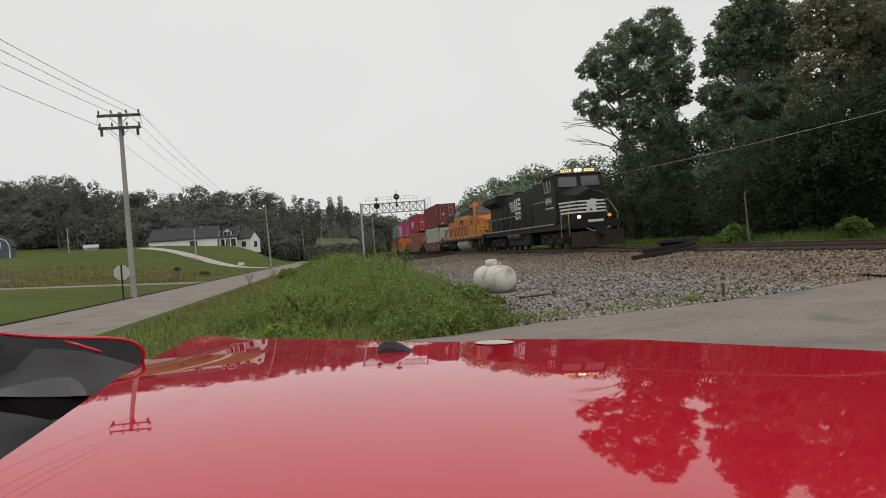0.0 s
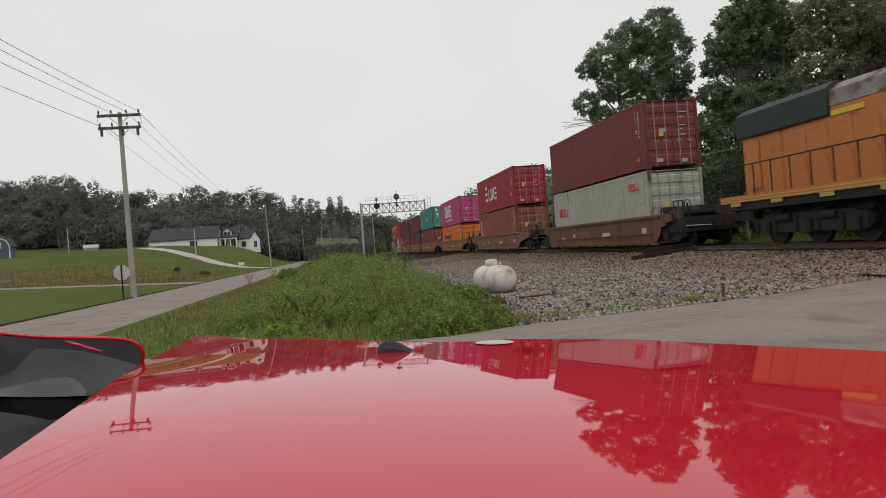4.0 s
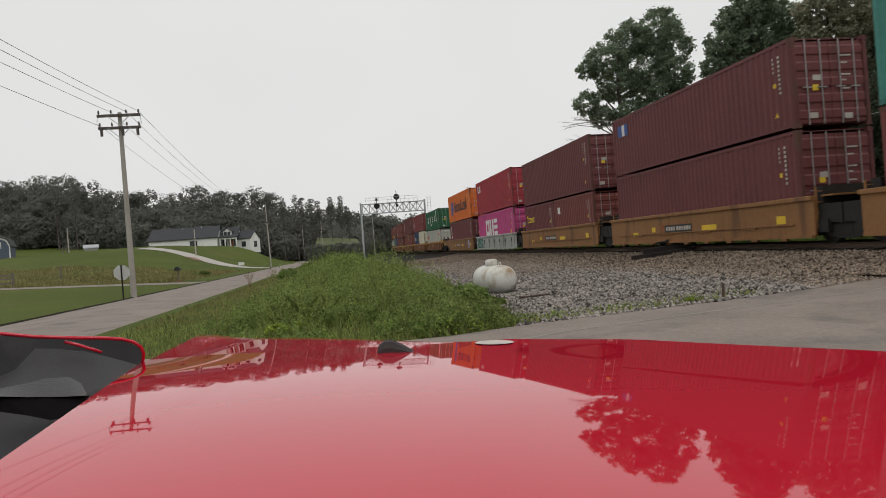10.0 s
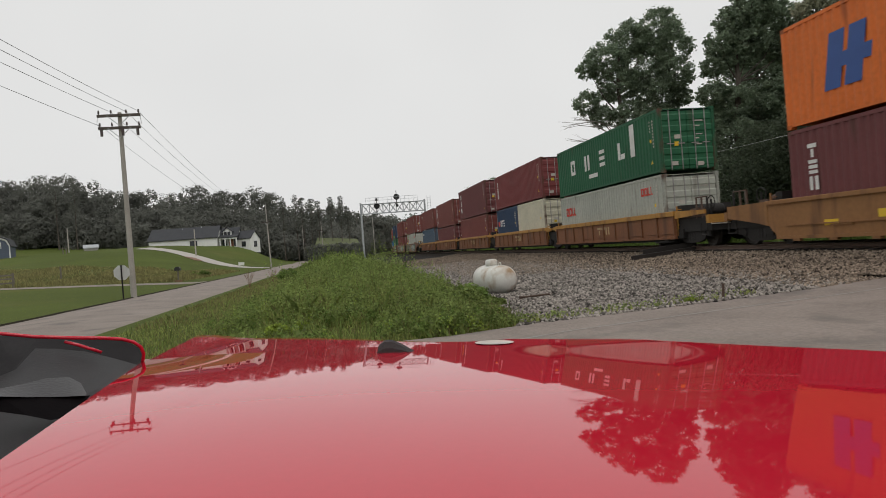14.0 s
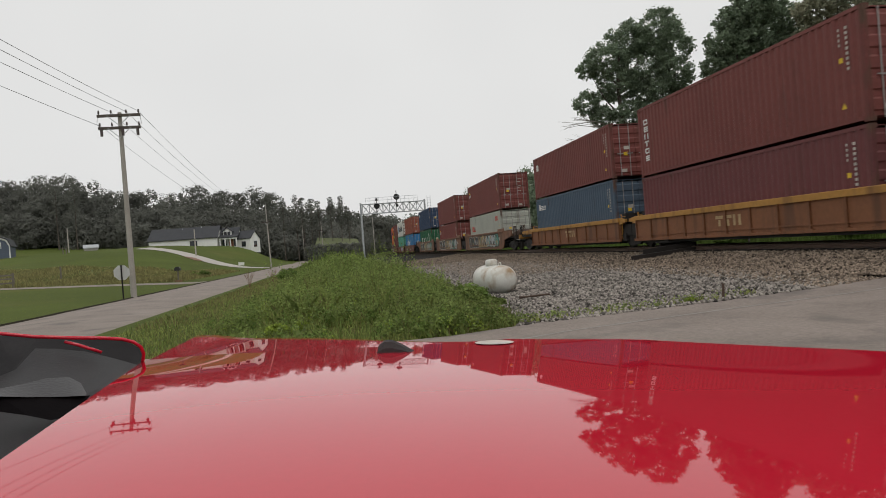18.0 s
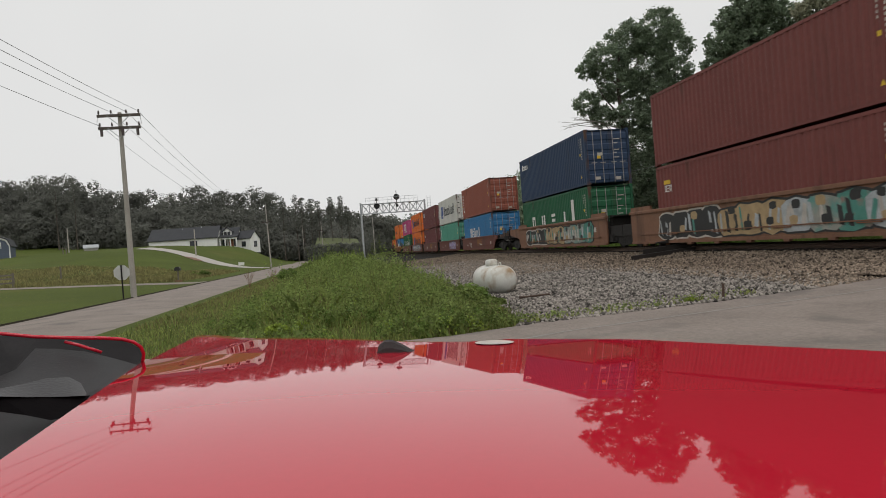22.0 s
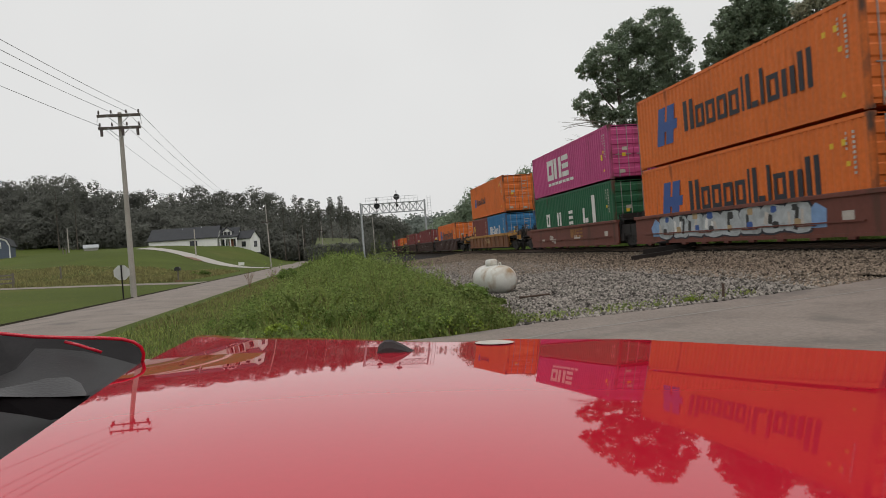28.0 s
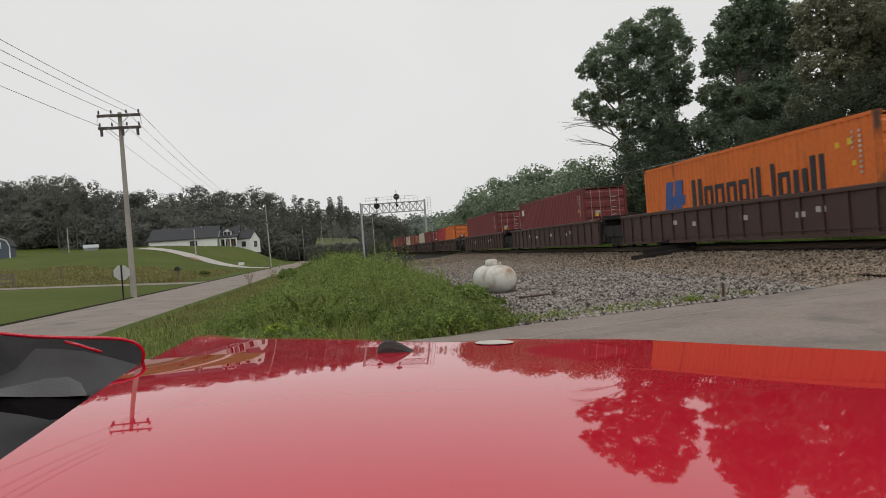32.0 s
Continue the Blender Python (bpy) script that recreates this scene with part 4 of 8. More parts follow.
            part("letter_fill", Shape().prism(bubble(0.94, 0.0), -1.3725 - 0.0006 * (i % 3), -1.366, "x"), fill, g, "sprayed letter fill")
            if graffiti in "ac":
                for q in range(3):
                    cy_, tilt = y + ww * (0.55 - 0.5 * q + 0.2 * rng.random()), 0.5 * (rng.random() - 0.5)
                    z0_, z1_, t_ = zc - hh * (0.35 + 0.5 * rng.random()), zc + hh * (0.3 + 0.55 * rng.random()), 0.05 + 0.05 * rng.random()
                    stroke = [(cy_ - t_, z0_), (cy_ + t_, z0_ + 0.04), (cy_ + t_ * 0.5 + tilt * hh, z1_), (cy_ - t_ * 1.2 + tilt * hh, z1_ - 0.06)]
                    part("letter_stroke", Shape().prism([(a_, max(0.28, min(top - 0.02, b_))) for a_, b_ in stroke], -1.3748 - 0.0004 * q, -1.37, "x"), rng.choice((M_STENCIL, M_GRAF_A, M_BLACK, pal[1])), g, "sprayed stroke")
            for q in range(2):
                part("letter_gap", Shape().prism(bubble(0.2 + 0.08 * rng.random(), 0.0, ww * (0.5 * rng.random() - 0.25), hh * (0.55 - 0.95 * q + 0.2 * rng.random())), -1.3765, -1.37, "x"), (pal[2], M_BLACK, M_TANMARK)[(q + i) % 3], g, "sprayed inner patch")
        if graffiti == "a":
            for y in (start + 0.25, start - span - 0.25):
                part("graffiti_arrow", Shape().prism([(y - 0.3, 0.45), (y + 0.3, 0.45), (y + 0.45, 0.8), (y + 0.05, 1.15), (y - 0.35, 0.95)], -1.37, -1.362, "x"), M_SPRAYBLUE, w, "light blue sprayed arrow")
    return w


# ---- the train: locomotives (front at -y) ----
def bogie(parent, y):
    """Three-axle locomotive truck."""
    ring = [(-2.3, 0.5), (-2.1, 0.36), (-0.3, 0.36), (0.0, 0.3), (0.3, 0.36), (2.1, 0.36), (2.3, 0.5), (2.3, 0.75), (1.6, 0.92), (-1.6, 0.92), (-2.3, 0.75)]
    b = part("truck", shared("locobolster", lambda: Shape().box((0, 0, 0.75), (1.9, 4.2, 0.35)).mesh("truck", M_STEELDARK)), M_STEELDARK, parent, "grimy three-axle truck", pose(0, y, 0))
    for sx in (-1, 1):
        s = Shape().prism(ring, sx * 1.1 - 0.08, sx * 1.1 + 0.08, "x")
        for yy in (-1.75, 0.0, 1.75):
            s.box((sx * 1.22, yy, 0.52), (0.2, 0.42, 0.36), 0, 0.05)
            s.tube((sx * 1.18, yy - 0.42, 0.4), (sx * 1.18, yy - 0.42, 0.85), 0.09).tube((sx * 1.18, yy + 0.42, 0.4), (sx * 1.18, yy + 0.42, 0.85), 0.09)
        s.tube((sx * 1.22, -1.2, 0.8), (sx * 1.22, -0.6, 0.8), 0.11).tube((sx * 1.22, 0.6, 0.8), (sx * 1.22, 1.2, 0.8), 0.11)
        part("side_frame", shared(("lsf", sx), lambda: s.mesh("side_frame", M_STEELDARK)), M_STEELDARK, b)
    for yy in (-1.75, 0.0, 1.75):
        SPINNERS.append((part("wheelset", shared("lwheelset", lambda: wheelset_mesh(0.52, "wheelset")), M_WHEEL, b, "", pose(0, yy, 0.52)), 0.52))


def text_part(name, body, size, material, parent, m, label=""):
    """Letters or digits as a thin mesh."""
    cu = bpy.data.curves.new(name, "FONT")
    cu.body, cu.size, cu.extrude = body, size, 0.004
    tmp = bpy.data.objects.new(name, cu)
    scene.collection.objects.link(tmp)
    me = bpy.data.meshes.new_from_object(tmp.evaluated_get(bpy.context.evaluated_depsgraph_get()))
    bpy.data.objects.remove(tmp)
    me.materials.clear()
    me.materials.append(material)
    return part(name, me, material, parent, label, m)


def rail_line(parent, x, y0, y1, z, h, n, material, name="handrail"):
    s = Shape().tube((x, y0, z + h), (x, y1, z + h), 0.02)
    r = part(name, s, material, parent)
    pm = Shape().tube((x, 0, z), (x, 0, z + h), 0.02).mesh("stanchion", material)
    for i in range(n):
        part("stanchion", pm, material, r, "", pose(0, y0 + (y1 - y0) * i / (n - 1), 0))


def nose_shape(y0, y1, zb, zf, zs, zr0, zr1, wf=0.85, wb=1.42):
    """A faceted wide nose: flat front y1 of half width wf, slanted cheeks back to y0, a roof that peaks along the middle."""
    s = Shape()
    lo_ = [(-wb, y0, zb), (-wf, y1, zb), (wf, y1, zb), (wb, y0, zb)]
    hi_ = [(-wb, y0, zs), (-wf, y1, zf), (wf, y1, zf), (wb, y0, zs)]
    c0, c1 = (0, y0, zr0), (0, y1, zr1)
    s.quad(lo_[0], lo_[1], hi_[1], hi_[0])
    s.quad(lo_[1], lo_[2], hi_[2], c1, hi_[1])
    s.quad(lo_[2], lo_[3], hi_[3], hi_[2])
    s.quad(hi_[0], hi_[1], c1, c0)
    s.quad(c0, c1, hi_[2], hi_[3])
    s.quad(lo_[3], lo_[0], hi_[0], c0, hi_[3])
    s.quad(lo_[3], lo_[2], lo_[1], lo_[0])
    return s


def nose_band(y0, y1, z, t, out=0.008, wf=0.85, wb=1.42, sides=(-1, 0, 1)):
    """Painted bands round the faceted nose: one shape for each face."""
    made = []
    for sx in sides:
        if sx == 0:
            made.append(Shape().box((0, y1 - out / 2, z), (2 * wf - 0.04, out, t)))
        else:
            a, b = Vector((sx * wb, y0 - 0.12, 0)), Vector((sx * wf, y1, 0))
            d = (b - a).normalized()
            n_ = Vector((d.y, -d.x, 0)) * (1 if d.y * sx > 0 else -1)
            p, q = a + n_ * out, b + n_ * out
            made.append(Shape().prism([(p.x, p.y), (q.x, q.y), (q.x - n_.x * 0.02, q.y - n_.y * 0.02), (p.x - n_.x * 0.02, p.y - n_.y * 0.02)], z - t / 2, z + t / 2))
    return made


def lead_locomotive():
    black = paint("engine_black", (0.0175, 0.0175, 0.018), 0.3, 0.25)
    roofm = paint("engine_roof", (0.17, 0.17, 0.165), 0.4)
    lo = thing("lead_locomotive", "black diesel freight locomotive with white nose stripes and lit headlights", "locomotive")
    F, R = -10.9, 10.9
    part("underframe", Shape().box((0, 0, 1.32), (2.9, 21.0, 0.34)).box((0, 0, 1.0), (1.2, 18, 0.4)), M_STEELDARK, lo)
    for sx in (-1, 1):
        part("walkway_edge", Shape().box((sx * 1.5, 1.3, 1.52), (0.06, 18.4, 0.07)), paint("walkway_edge", (0.38, 0.36, 0.33), 0.6), lo, "pale worn walkway edge")
    # long hood: engine room, radiator section with wings
    part("engine_hood", Shape().box((0, 1.2, 2.78), (1.75, 9.8, 2.5), 0, 0.06).box((0, 1.2, 4.06), (1.5, 9.6, 0.14)), black, lo, bevel=0.03)
    part("radiator_section", Shape().prism([(-0.9, 1.55), (0.9, 1.55), (0.9, 3.55), (1.5, 3.85), (1.5, 4.3), (1.2, 4.42), (-1.2, 4.42), (-1.5, 4.3), (-1.5, 3.85), (-0.9, 3.55)], 6.1, 10.3, "y"), black, lo)
    part("equipment_cabinet", Shape().box((0, -4.9, 2.85), (2.75, 2.6, 2.64), 0, 0.08).box((0, -4.9, 4.2), (2.3, 2.5, 0.12)), black, lo, bevel=0.03)
    for i in range(12):
        part("hood_door", shared("hooddoor", lambda: Shape().box((-0.885, 0, 2.45), (0.03, 0.66, 1.6)).box((-0.905, 0.26, 2.4), (0.02, 0.05, 0.14)).mesh("hood_door", black)), black, lo, "", pose(0, -3.1 + i * 0.78, 0))
    for y in (-2.6, 0.4, 2.6):
        part("roof_vent", Shape().box((0, y, 4.2), (1.0, 1.1, 0.2), 0, 0.05), black, lo)
    part("exhaust_stack", Shape().box((0, 4.4, 4.3), (0.5, 0.9, 0.35)), M_STEELDARK, lo)
    part("radiator_grille", Shape().box((-1.505, 8.2, 4.06), (0.02, 3.6, 0.36)), M_STEELDARK, lo)
    # cab with raked windscreen, and the wide nose
    prof = [(-6.2, 1.55), (-6.2, 4.35), (-6.35, 4.55), (-8.05, 4.55), (-8.25, 4.4), (-8.45, 3.42), (-8.45, 1.55)]
    cab = part("cab", Shape().prism([(y, z) for y, z in prof][::-1], -1.5, 1.5, "x"), black, lo, bevel=0.05)
    part("cab_roof", Shape().prism([(-1.5, 4.42), (-1.1, 4.66), (1.1, 4.66), (1.5, 4.42)][::-1], -8.3, -6.15, "y"), roofm, cab, "pale grey cab roof")
    part("nose", nose_shape(-8.4, -10.02, 1.35, 3.0, 3.28, 3.72, 3.36), black, lo, bevel=0.03)
    for i in range(4):
        for band in nose_band(-8.55 - 0.07 * (3 - i), -10.02, 2.06 + i * 0.2, 0.1):
            part("nose_stripe", band, M_WHITE, lo, "white nose stripe")
    for sx in (-1, 1):
        part("windscreen", Shape().quad((sx * 0.14, -8.462, 3.62), (sx * 1.28, -8.452, 3.66), (sx * 1.22, -8.345, 4.22), (sx * 0.14, -8.345, 4.22)), M_CABGLASS, cab, "dark windscreen pane")
        for y, wy in ((-7.42, 0.5), (-6.84, 0.5)):
            pane = part("side_window", Shape().box((sx * 1.51, y, 3.78), (0.02, wy, 0.58)), M_CABGLASS, cab)
            part("window_frame", Shape().box((sx * 1.52, y - wy / 2 - 0.02, 3.78), (0.03, 0.04, 0.66)).box((sx * 1.52, y + wy / 2 + 0.02, 3.78), (0.03, 0.04, 0.66)).box(
                (sx * 1.52, y, 3.47), (0.03, wy, 0.04)), M_SIGNBACK, pane, "bare metal window frame")
        part("roof_gutter", Shape().box((sx * 1.53, -7.2, 4.38), (0.1, 2.1, 0.05)), roofm, cab, "pale grey roof edge")
        part("ditch_light", Shape().tube((sx * 0.9, -10.3, 1.78), (sx * 0.9, -10.42, 1.78), 0.09, n=16), M_LAMP if sx < 0 else M_AMBER, lo, "lit ditch light" if sx < 0 else "dim amber ditch light")
        board = part("number_board", Shape().box((sx * 0.72, -8.22, 4.58), (0.6, 0.3, 0.15)), M_BOARD, cab, "lit number board")
        for q in range(4):
            part("board_bar", Shape().box((sx * 0.72 - 0.18 + 0.12 * q, -8.373, 4.58), (0.06, 0.006, 0.1)), M_DECAL_BLACK, board, "dark bar on the board")
        part("nose_handrail", Shape().path([(sx * 1.45, -10.2, 0.7), (sx * 1.45, -10.2, 1.9), (sx * 1.2, -9.8, 2.6), (sx * 1.05, -9.7, 2.75)], 0.018), M_YELLOWRAIL, lo, "yellow handrail")
        part("step_handrail", Shape().path([(sx * 1.48, -9.0, 0.7), (sx * 1.48, -9.0, 1.7), (sx * 1.3, -8.9, 2.3)], 0.018), M_YELLOWRAIL, lo, "yellow handrail")
        st = Shape()
        for i in range(4):
            st.box((sx * 1.36, -9.6, 0.35 + i * 0.3), (0.3, 0.7, 0.05))
        part("steps", st.box((sx * 1.36, -9.97, 0.85), (0.3, 0.05, 1.1)), M_STEELDARK, lo)
    part("headlight", Shape().tube((-0.1, -8.3, 4.6), (-0.1, -8.42, 4.6), 0.1, n=16).tube((0.14, -8.3, 4.6), (0.14, -8.42, 4.6), 0.1, n=16), M_LAMP, cab, "lit twin headlight")
    part("nose_emblem", Shape().prism([(0.12, 2.05), (0.3, 2.05), (0.26, 2.45), (0.36, 2.72), (0.05, 2.78), (-0.2, 2.6), (-0.3, 2.1), (-0.14, 2.05), (-0.02, 2.35)], -10.045, -10.025, "y"), M_WHITE, lo, "white nose emblem")
    part("anticlimber", Shape().box((0, -10.35, 1.4), (2.9, 0.35, 0.25)), black, lo)
    part("nose_plate", Shape().box((0, -10.53, 1.52), (0.9, 0.02, 0.14)), M_WHITE, lo, "pale plate over the coupler")
    part("snow_plough", Shape().prism([(-1.5, 0.1), (1.5, 0.1), (1.5, 0.95), (-1.5, 0.95)], -10.75, -10.6, "y").prism([(-1.5, -10.6), (0, -11.0), (1.5, -10.6)], 0.1, 0.75), M_PLOUGH, lo, "grimy rust-brown snow plough")
    part("coupler", Shape().box((0, -10.95, 0.95), (0.3, 0.8, 0.35), 0, 0.05).box((0.05, -11.35, 0.95), (0.4, 0.3, 0.4), 0, 0.08), M_STEELDARK, lo)
    part("brake_hose", Shape().path([(-0.7 + 0.14 * i, -10.75, 1.15 - 0.22 * math.sin(i / 10 * math.pi)) for i in range(11)], 0.022), paint("hose", (0.4, 0.4, 0.42)), lo, "sagging pale brake hose")
    # names in blocks on the hood side, road number on the cab
    s = Shape()
    for i in range(5):
        s.box((-0.906, 3.45 - 0.09 * i, 3.6 - 0.16 * i), (0.01, 1.3 - 0.06 * i, 0.07))
    part("side_stripes", s, M_WHITE, lo, "white speed stripes")
    blocks(word(2.55, 2.95, 0.85, [("n", 0.95), ("e", 0.85)], 0.12), M_WHITE, lo, "white painted bar", -0.908)
    part("side_name", marks_shape([(2.5 - 0.21 * i, z, 0.16, 0.22) for z in (2.62, 2.28) for i in range(7)], -0.908), M_WHITE, lo, "small white name blocks")
    text_part("road_number", "4494", 0.62, M_WHITE, lo, pose(-1.505, -6.5, 2.72, 90, 0, -90), "white road number")
    part("builder_line", marks_shape([(-6.5 - 0.2 * i, 2.45, 0.14, 0.1) for i in range(8)], -1.508), M_WHITE, lo)
    # tanks below
    for y in (1.9, 3.7):
        part("air_reservoir", Shape().lathe([(0.05, -0.85), (0.26, -0.8), (0.3, -0.7), (0.3, 0.7), (0.26, 0.8), (0.05, 0.85)], (-1.2, y - 1.4, 1.02), "y", 16), paint("reservoir_grime", (0.06, 0.05, 0.042)), lo, smooth=True)
    part("fuel_tank", Shape().box((0, 0.8, 0.72), (2.6, 5.8, 0.85), 0, 0.15), black, lo, bevel=0.1)
    part("pale_handrail", Shape().tube((-1.42, -5.9, 3.0), (-1.42, -3.7, 3.0), 0.018).tube((-0.93, 0.6, 2.55), (-0.93, 10.2, 2.55), 0.018), M_PALEWIRE, lo, "thin pale handrail")
    rail_line(lo, -1.46, -3.4, 10.3, 1.55, 1.0, 10, black)
    rail_line(lo, 1.46, -3.4, 10.3, 1.55, 1.0, 10, black)
    bogie(lo, -6.6)
    bogie(lo, 6.9)
    return lo


def second_locomotive():
    orange = mat("engine_orange_paint", (0.56, 0.185, 0.046), 0.55, vary=0.14, scale=0.5, fine=12.0, bump=0.05, stain=(0.3, 0.08, 0.03), stain_amount=0.32, stain_scale=1.3, gloss=0.4)
    dkgreen = paint("engine_dark_green", (0.025, 0.035, 0.032), 0.3)
    yellow = M_DECAL_YELLOW
    lo = thing("second_locomotive", "faded orange diesel locomotive with dark green top and peeling paint", "locomotive")
    part("underframe", Shape().box((0, 0, 1.32), (2.9, 21.4, 0.34)).box((0, 0, 1.0), (1.2, 18, 0.4)), M_STEELDARK, lo)
    for sx in (-1, 1):
        sill = part("side_sill", Shape().box((sx * 1.48, 0.2, 1.5), (0.06, 20.2, 0.22)), orange, lo)
        for z in (1.43, 1.52):
            part("walkway_stripe", Shape().box((sx * 1.515, 0.2, z), (0.008, 20.2, 0.035)), M_YELLOWRAIL, sill, "faded yellow walkway stripe")
        s = Shape()
        for i in range(9):
            s.box((sx * 1.49, -6.5 + i * 2.0, 1.33), (0.03, 0.5, 0.11))
        part("frame_reflectors", s, M_YELLOWRAIL, lo, "faded yellow frame blocks")
    part("engine_hood", Shape().box((0, 1.6, 2.62), (1.75, 12.6, 2.15), 0, 0.05), orange, lo, bevel=0.03)
    part("hood_top", Shape().prism([(-0.88, 3.7), (0.88, 3.7), (0.88, 4.2), (0.6, 4.42), (-0.6, 4.42), (-0.88, 4.2)], -3.2, 2.4, "y"), dkgreen, lo, "dark green hood top")
    part("peeling_panel", Shape().prism([(-0.885, 3.7), (0.885, 3.7), (0.885, 4.12), (0.6, 4.32), (-0.6, 4.32), (-0.885, 4.12)], 2.4, 5.9, "y"), mat("peeling_paint", (0.3, 0.26, 0.24), 0.8, vary=0.35, stain=(0.02, 0.026, 0.025), stain_amount=0.55, stain_scale=1.3), lo, "peeling grey panel")
    part("radiator", Shape().prism([(-0.95, 3.45), (0.95, 3.45), (0.98, 3.5), (0.98, 4.2), (0.7, 4.4), (-0.7, 4.4), (-0.98, 4.2), (-0.98, 3.5)], 5.9, 9.95, "y"), dkgreen, lo, "dark radiator section")
    part("rear_hood", Shape().box((0, 8.9, 2.62), (1.75, 2.0, 2.15), 0, 0.1), orange, lo, bevel=0.03)
    for y in (-1.8, 0.2):
        part("fan", Shape().tube((0, y, 4.4), (0, y, 4.52), 0.55, n=18), dkgreen, lo)
    for i in range(14):
        part("hood_door", shared("odoor", lambda: Shape().box((-0.88, 0, 2.45), (0.016, 0.85, 1.62)).box((-0.89, 0.3, 2.4), (0.012, 0.05, 0.12)).mesh("hood_door", orange)), orange, lo, "", pose(0, -4.0 + i * 0.87, 0))
    for z in (3.42, 3.53, 3.64):
        part("hood_stripe", Shape().box((-0.9, -0.4, z), (0.02, 5.2, 0.07)), yellow, lo, "yellow hood stripe")
    for y0_, y1_ in ((4.7, 5.85), (9.3, 9.9)):
        part("rear_stripe", Shape().box((-0.9, (y0_ + y1_) / 2, 3.5), (0.02, y1_ - y0_, 0.14)), yellow, lo, "worn yellow stripe")
    part("end_door", Shape().box((-0.895, 9.35, 2.55), (0.03, 0.8, 1.5)).box((-0.915, 9.1, 2.7), (0.02, 0.22, 0.5)), orange, lo)
    part("electrical_cabinet", Shape().box((0, -4.75, 2.7), (2.2, 1.5, 2.3), 0, 0.05), orange, lo)
    part("cabinet_top", Shape().box((0, -4.6, 3.95), (2.26, 1.75, 0.9), 0, 0.05), dkgreen, lo)
    part("air_duct", Shape().box((-1.0, -4.75, 2.4), (0.3, 0.6, 1.3)), M_BLACK, lo)
    prof = [(-5.5, 1.55), (-5.5, 4.3), (-5.65, 4.45), (-7.4, 4.5), (-7.65, 4.35), (-7.9, 3.35), (-7.9, 1.55)]
    cab = part("cab", Shape().prism(prof[::-1], -1.5, 1.5, "x"), orange, lo, bevel=0.05)
    part("cab_roof", Shape().prism([(-1.5, 4.38), (-1.0, 4.62), (1.0, 4.62), (1.5, 4.38)][::-1], -7.6, -5.5, "y"), orange, cab)
    part("nose", nose_shape(-7.85, -9.9, 1.35, 2.85, 3.2, 3.45, 2.95, 0.75, 1.4), orange, lo, bevel=0.06)
    for z in (2.02, 2.17, 2.32):
        for band in nose_band(-8.0, -9.9, z, 0.07, 0.008, 0.75, 1.4):
            part("nose_stripe", band, yellow, lo, "yellow nose stripe")
    for z in (2.095, 2.245):
        for band in nose_band(-8.0, -9.9, z, 0.04, 0.008, 0.75, 1.4):
            part("nose_pinstripe", band, M_BLACK, lo, "black pinstripe")
    for sx in (-1, 1):
        part("windscreen", Shape().quad((sx * 0.12, -7.925, 3.5), (sx * 1.3, -7.925, 3.5), (sx * 1.2, -7.765, 4.2), (sx * 0.12, -7.765, 4.2)), M_CABGLASS, cab, "dark windscreen pane")
        part("windscreen_gasket", Shape().path([(sx * 0.1, -7.925, 3.48), (sx * 1.33, -7.925, 3.48), (sx * 1.22, -7.765, 4.22), (sx * 0.1, -7.765, 4.22), (sx * 0.1, -7.925, 3.48)], 0.022), M_BLACK, cab, "black rubber gasket")
        part("wiper", Shape().tube((sx * 0.7, -7.79, 4.18), (sx * 0.45, -7.9, 3.75), 0.012), M_BLACK, cab)
        nb = part("number_board", Shape().box((sx * 0.62, -7.62, 4.42), (0.62, 0.16, 0.17)), M_TRIMDARK, cab, "dark number board")
        for q in range(4):
            part("board_bar", Shape().box((sx * 0.62 - 0.18 + 0.12 * q, -7.703, 4.42), (0.06, 0.006, 0.1)), M_STENCIL, nb, "pale bar on the board")
        part("window_gasket", Shape().box((sx * 1.505, -6.4, 3.75), (0.02, 1.7, 0.72)), M_BLACK, cab, "black window surround")
        for y in (-6.95, -6.35, -5.85):
            part("side_window", Shape().box((sx * 1.515, y, 3.75), (0.02, 0.46, 0.58)), M_CABGLASS, cab)
        part("window_awning", Shape().box((sx * 1.6, -6.4, 4.12), (0.22, 1.7, 0.04)), orange, cab)
        part("ditch_light", Shape().tube((sx * 0.95, -10.2, 1.75), (sx * 0.95, -10.3, 1.75), 0.12, n=16), M_CABGLASS, lo)
        part("nose_handrail", Shape().path([(sx * 1.45, -10.1, 0.7), (sx * 1.45, -10.1, 1.5), (sx * 1.2, -9.3, 2.7)], 0.018), M_YELLOWRAIL, lo, "faded yellow handrail")
        part("step_handrail", Shape().path([(sx * 1.48, -8.9, 0.7), (sx * 1.48, -8.9, 1.5), (sx * 1.3, -8.3, 2.6)], 0.018), M_YELLOWRAIL, lo, "faded yellow handrail")
        st = Shape()
        for i in range(4):
            st.box((sx * 1.36, -9.5, 0.35 + i * 0.3), (0.3, 0.7, 0.05))
        part("steps", st, M_STEELDARK, lo)
    part("nose_headlight", Shape().box((0, -9.9, 2.7), (0.3, 0.1, 0.5)), M_BLACK, lo)
    part("nose_door_window", Shape().box((-0.45, -9.9, 2.62), (0.26, 0.05, 0.3)), M_CABGLASS, lo)
    part("pilot", Shape().box((0, -10.4, 0.75), (2.9, 0.15, 1.1)), M_STEELDARK, lo)
    part("coupler", Shape().box((0, -10.8, 0.95), (0.3, 0.8, 0.35), 0, 0.05).box((0, 10.9, 0.95), (0.3, 0.8, 0.35), 0, 0.05), M_STEELDARK, lo)
    text_part("road_number", "8895", 0.62, M_DECAL_BLACK, lo, pose(-1.508, -5.75, 2.55, 90, 0, -90), "black road number")
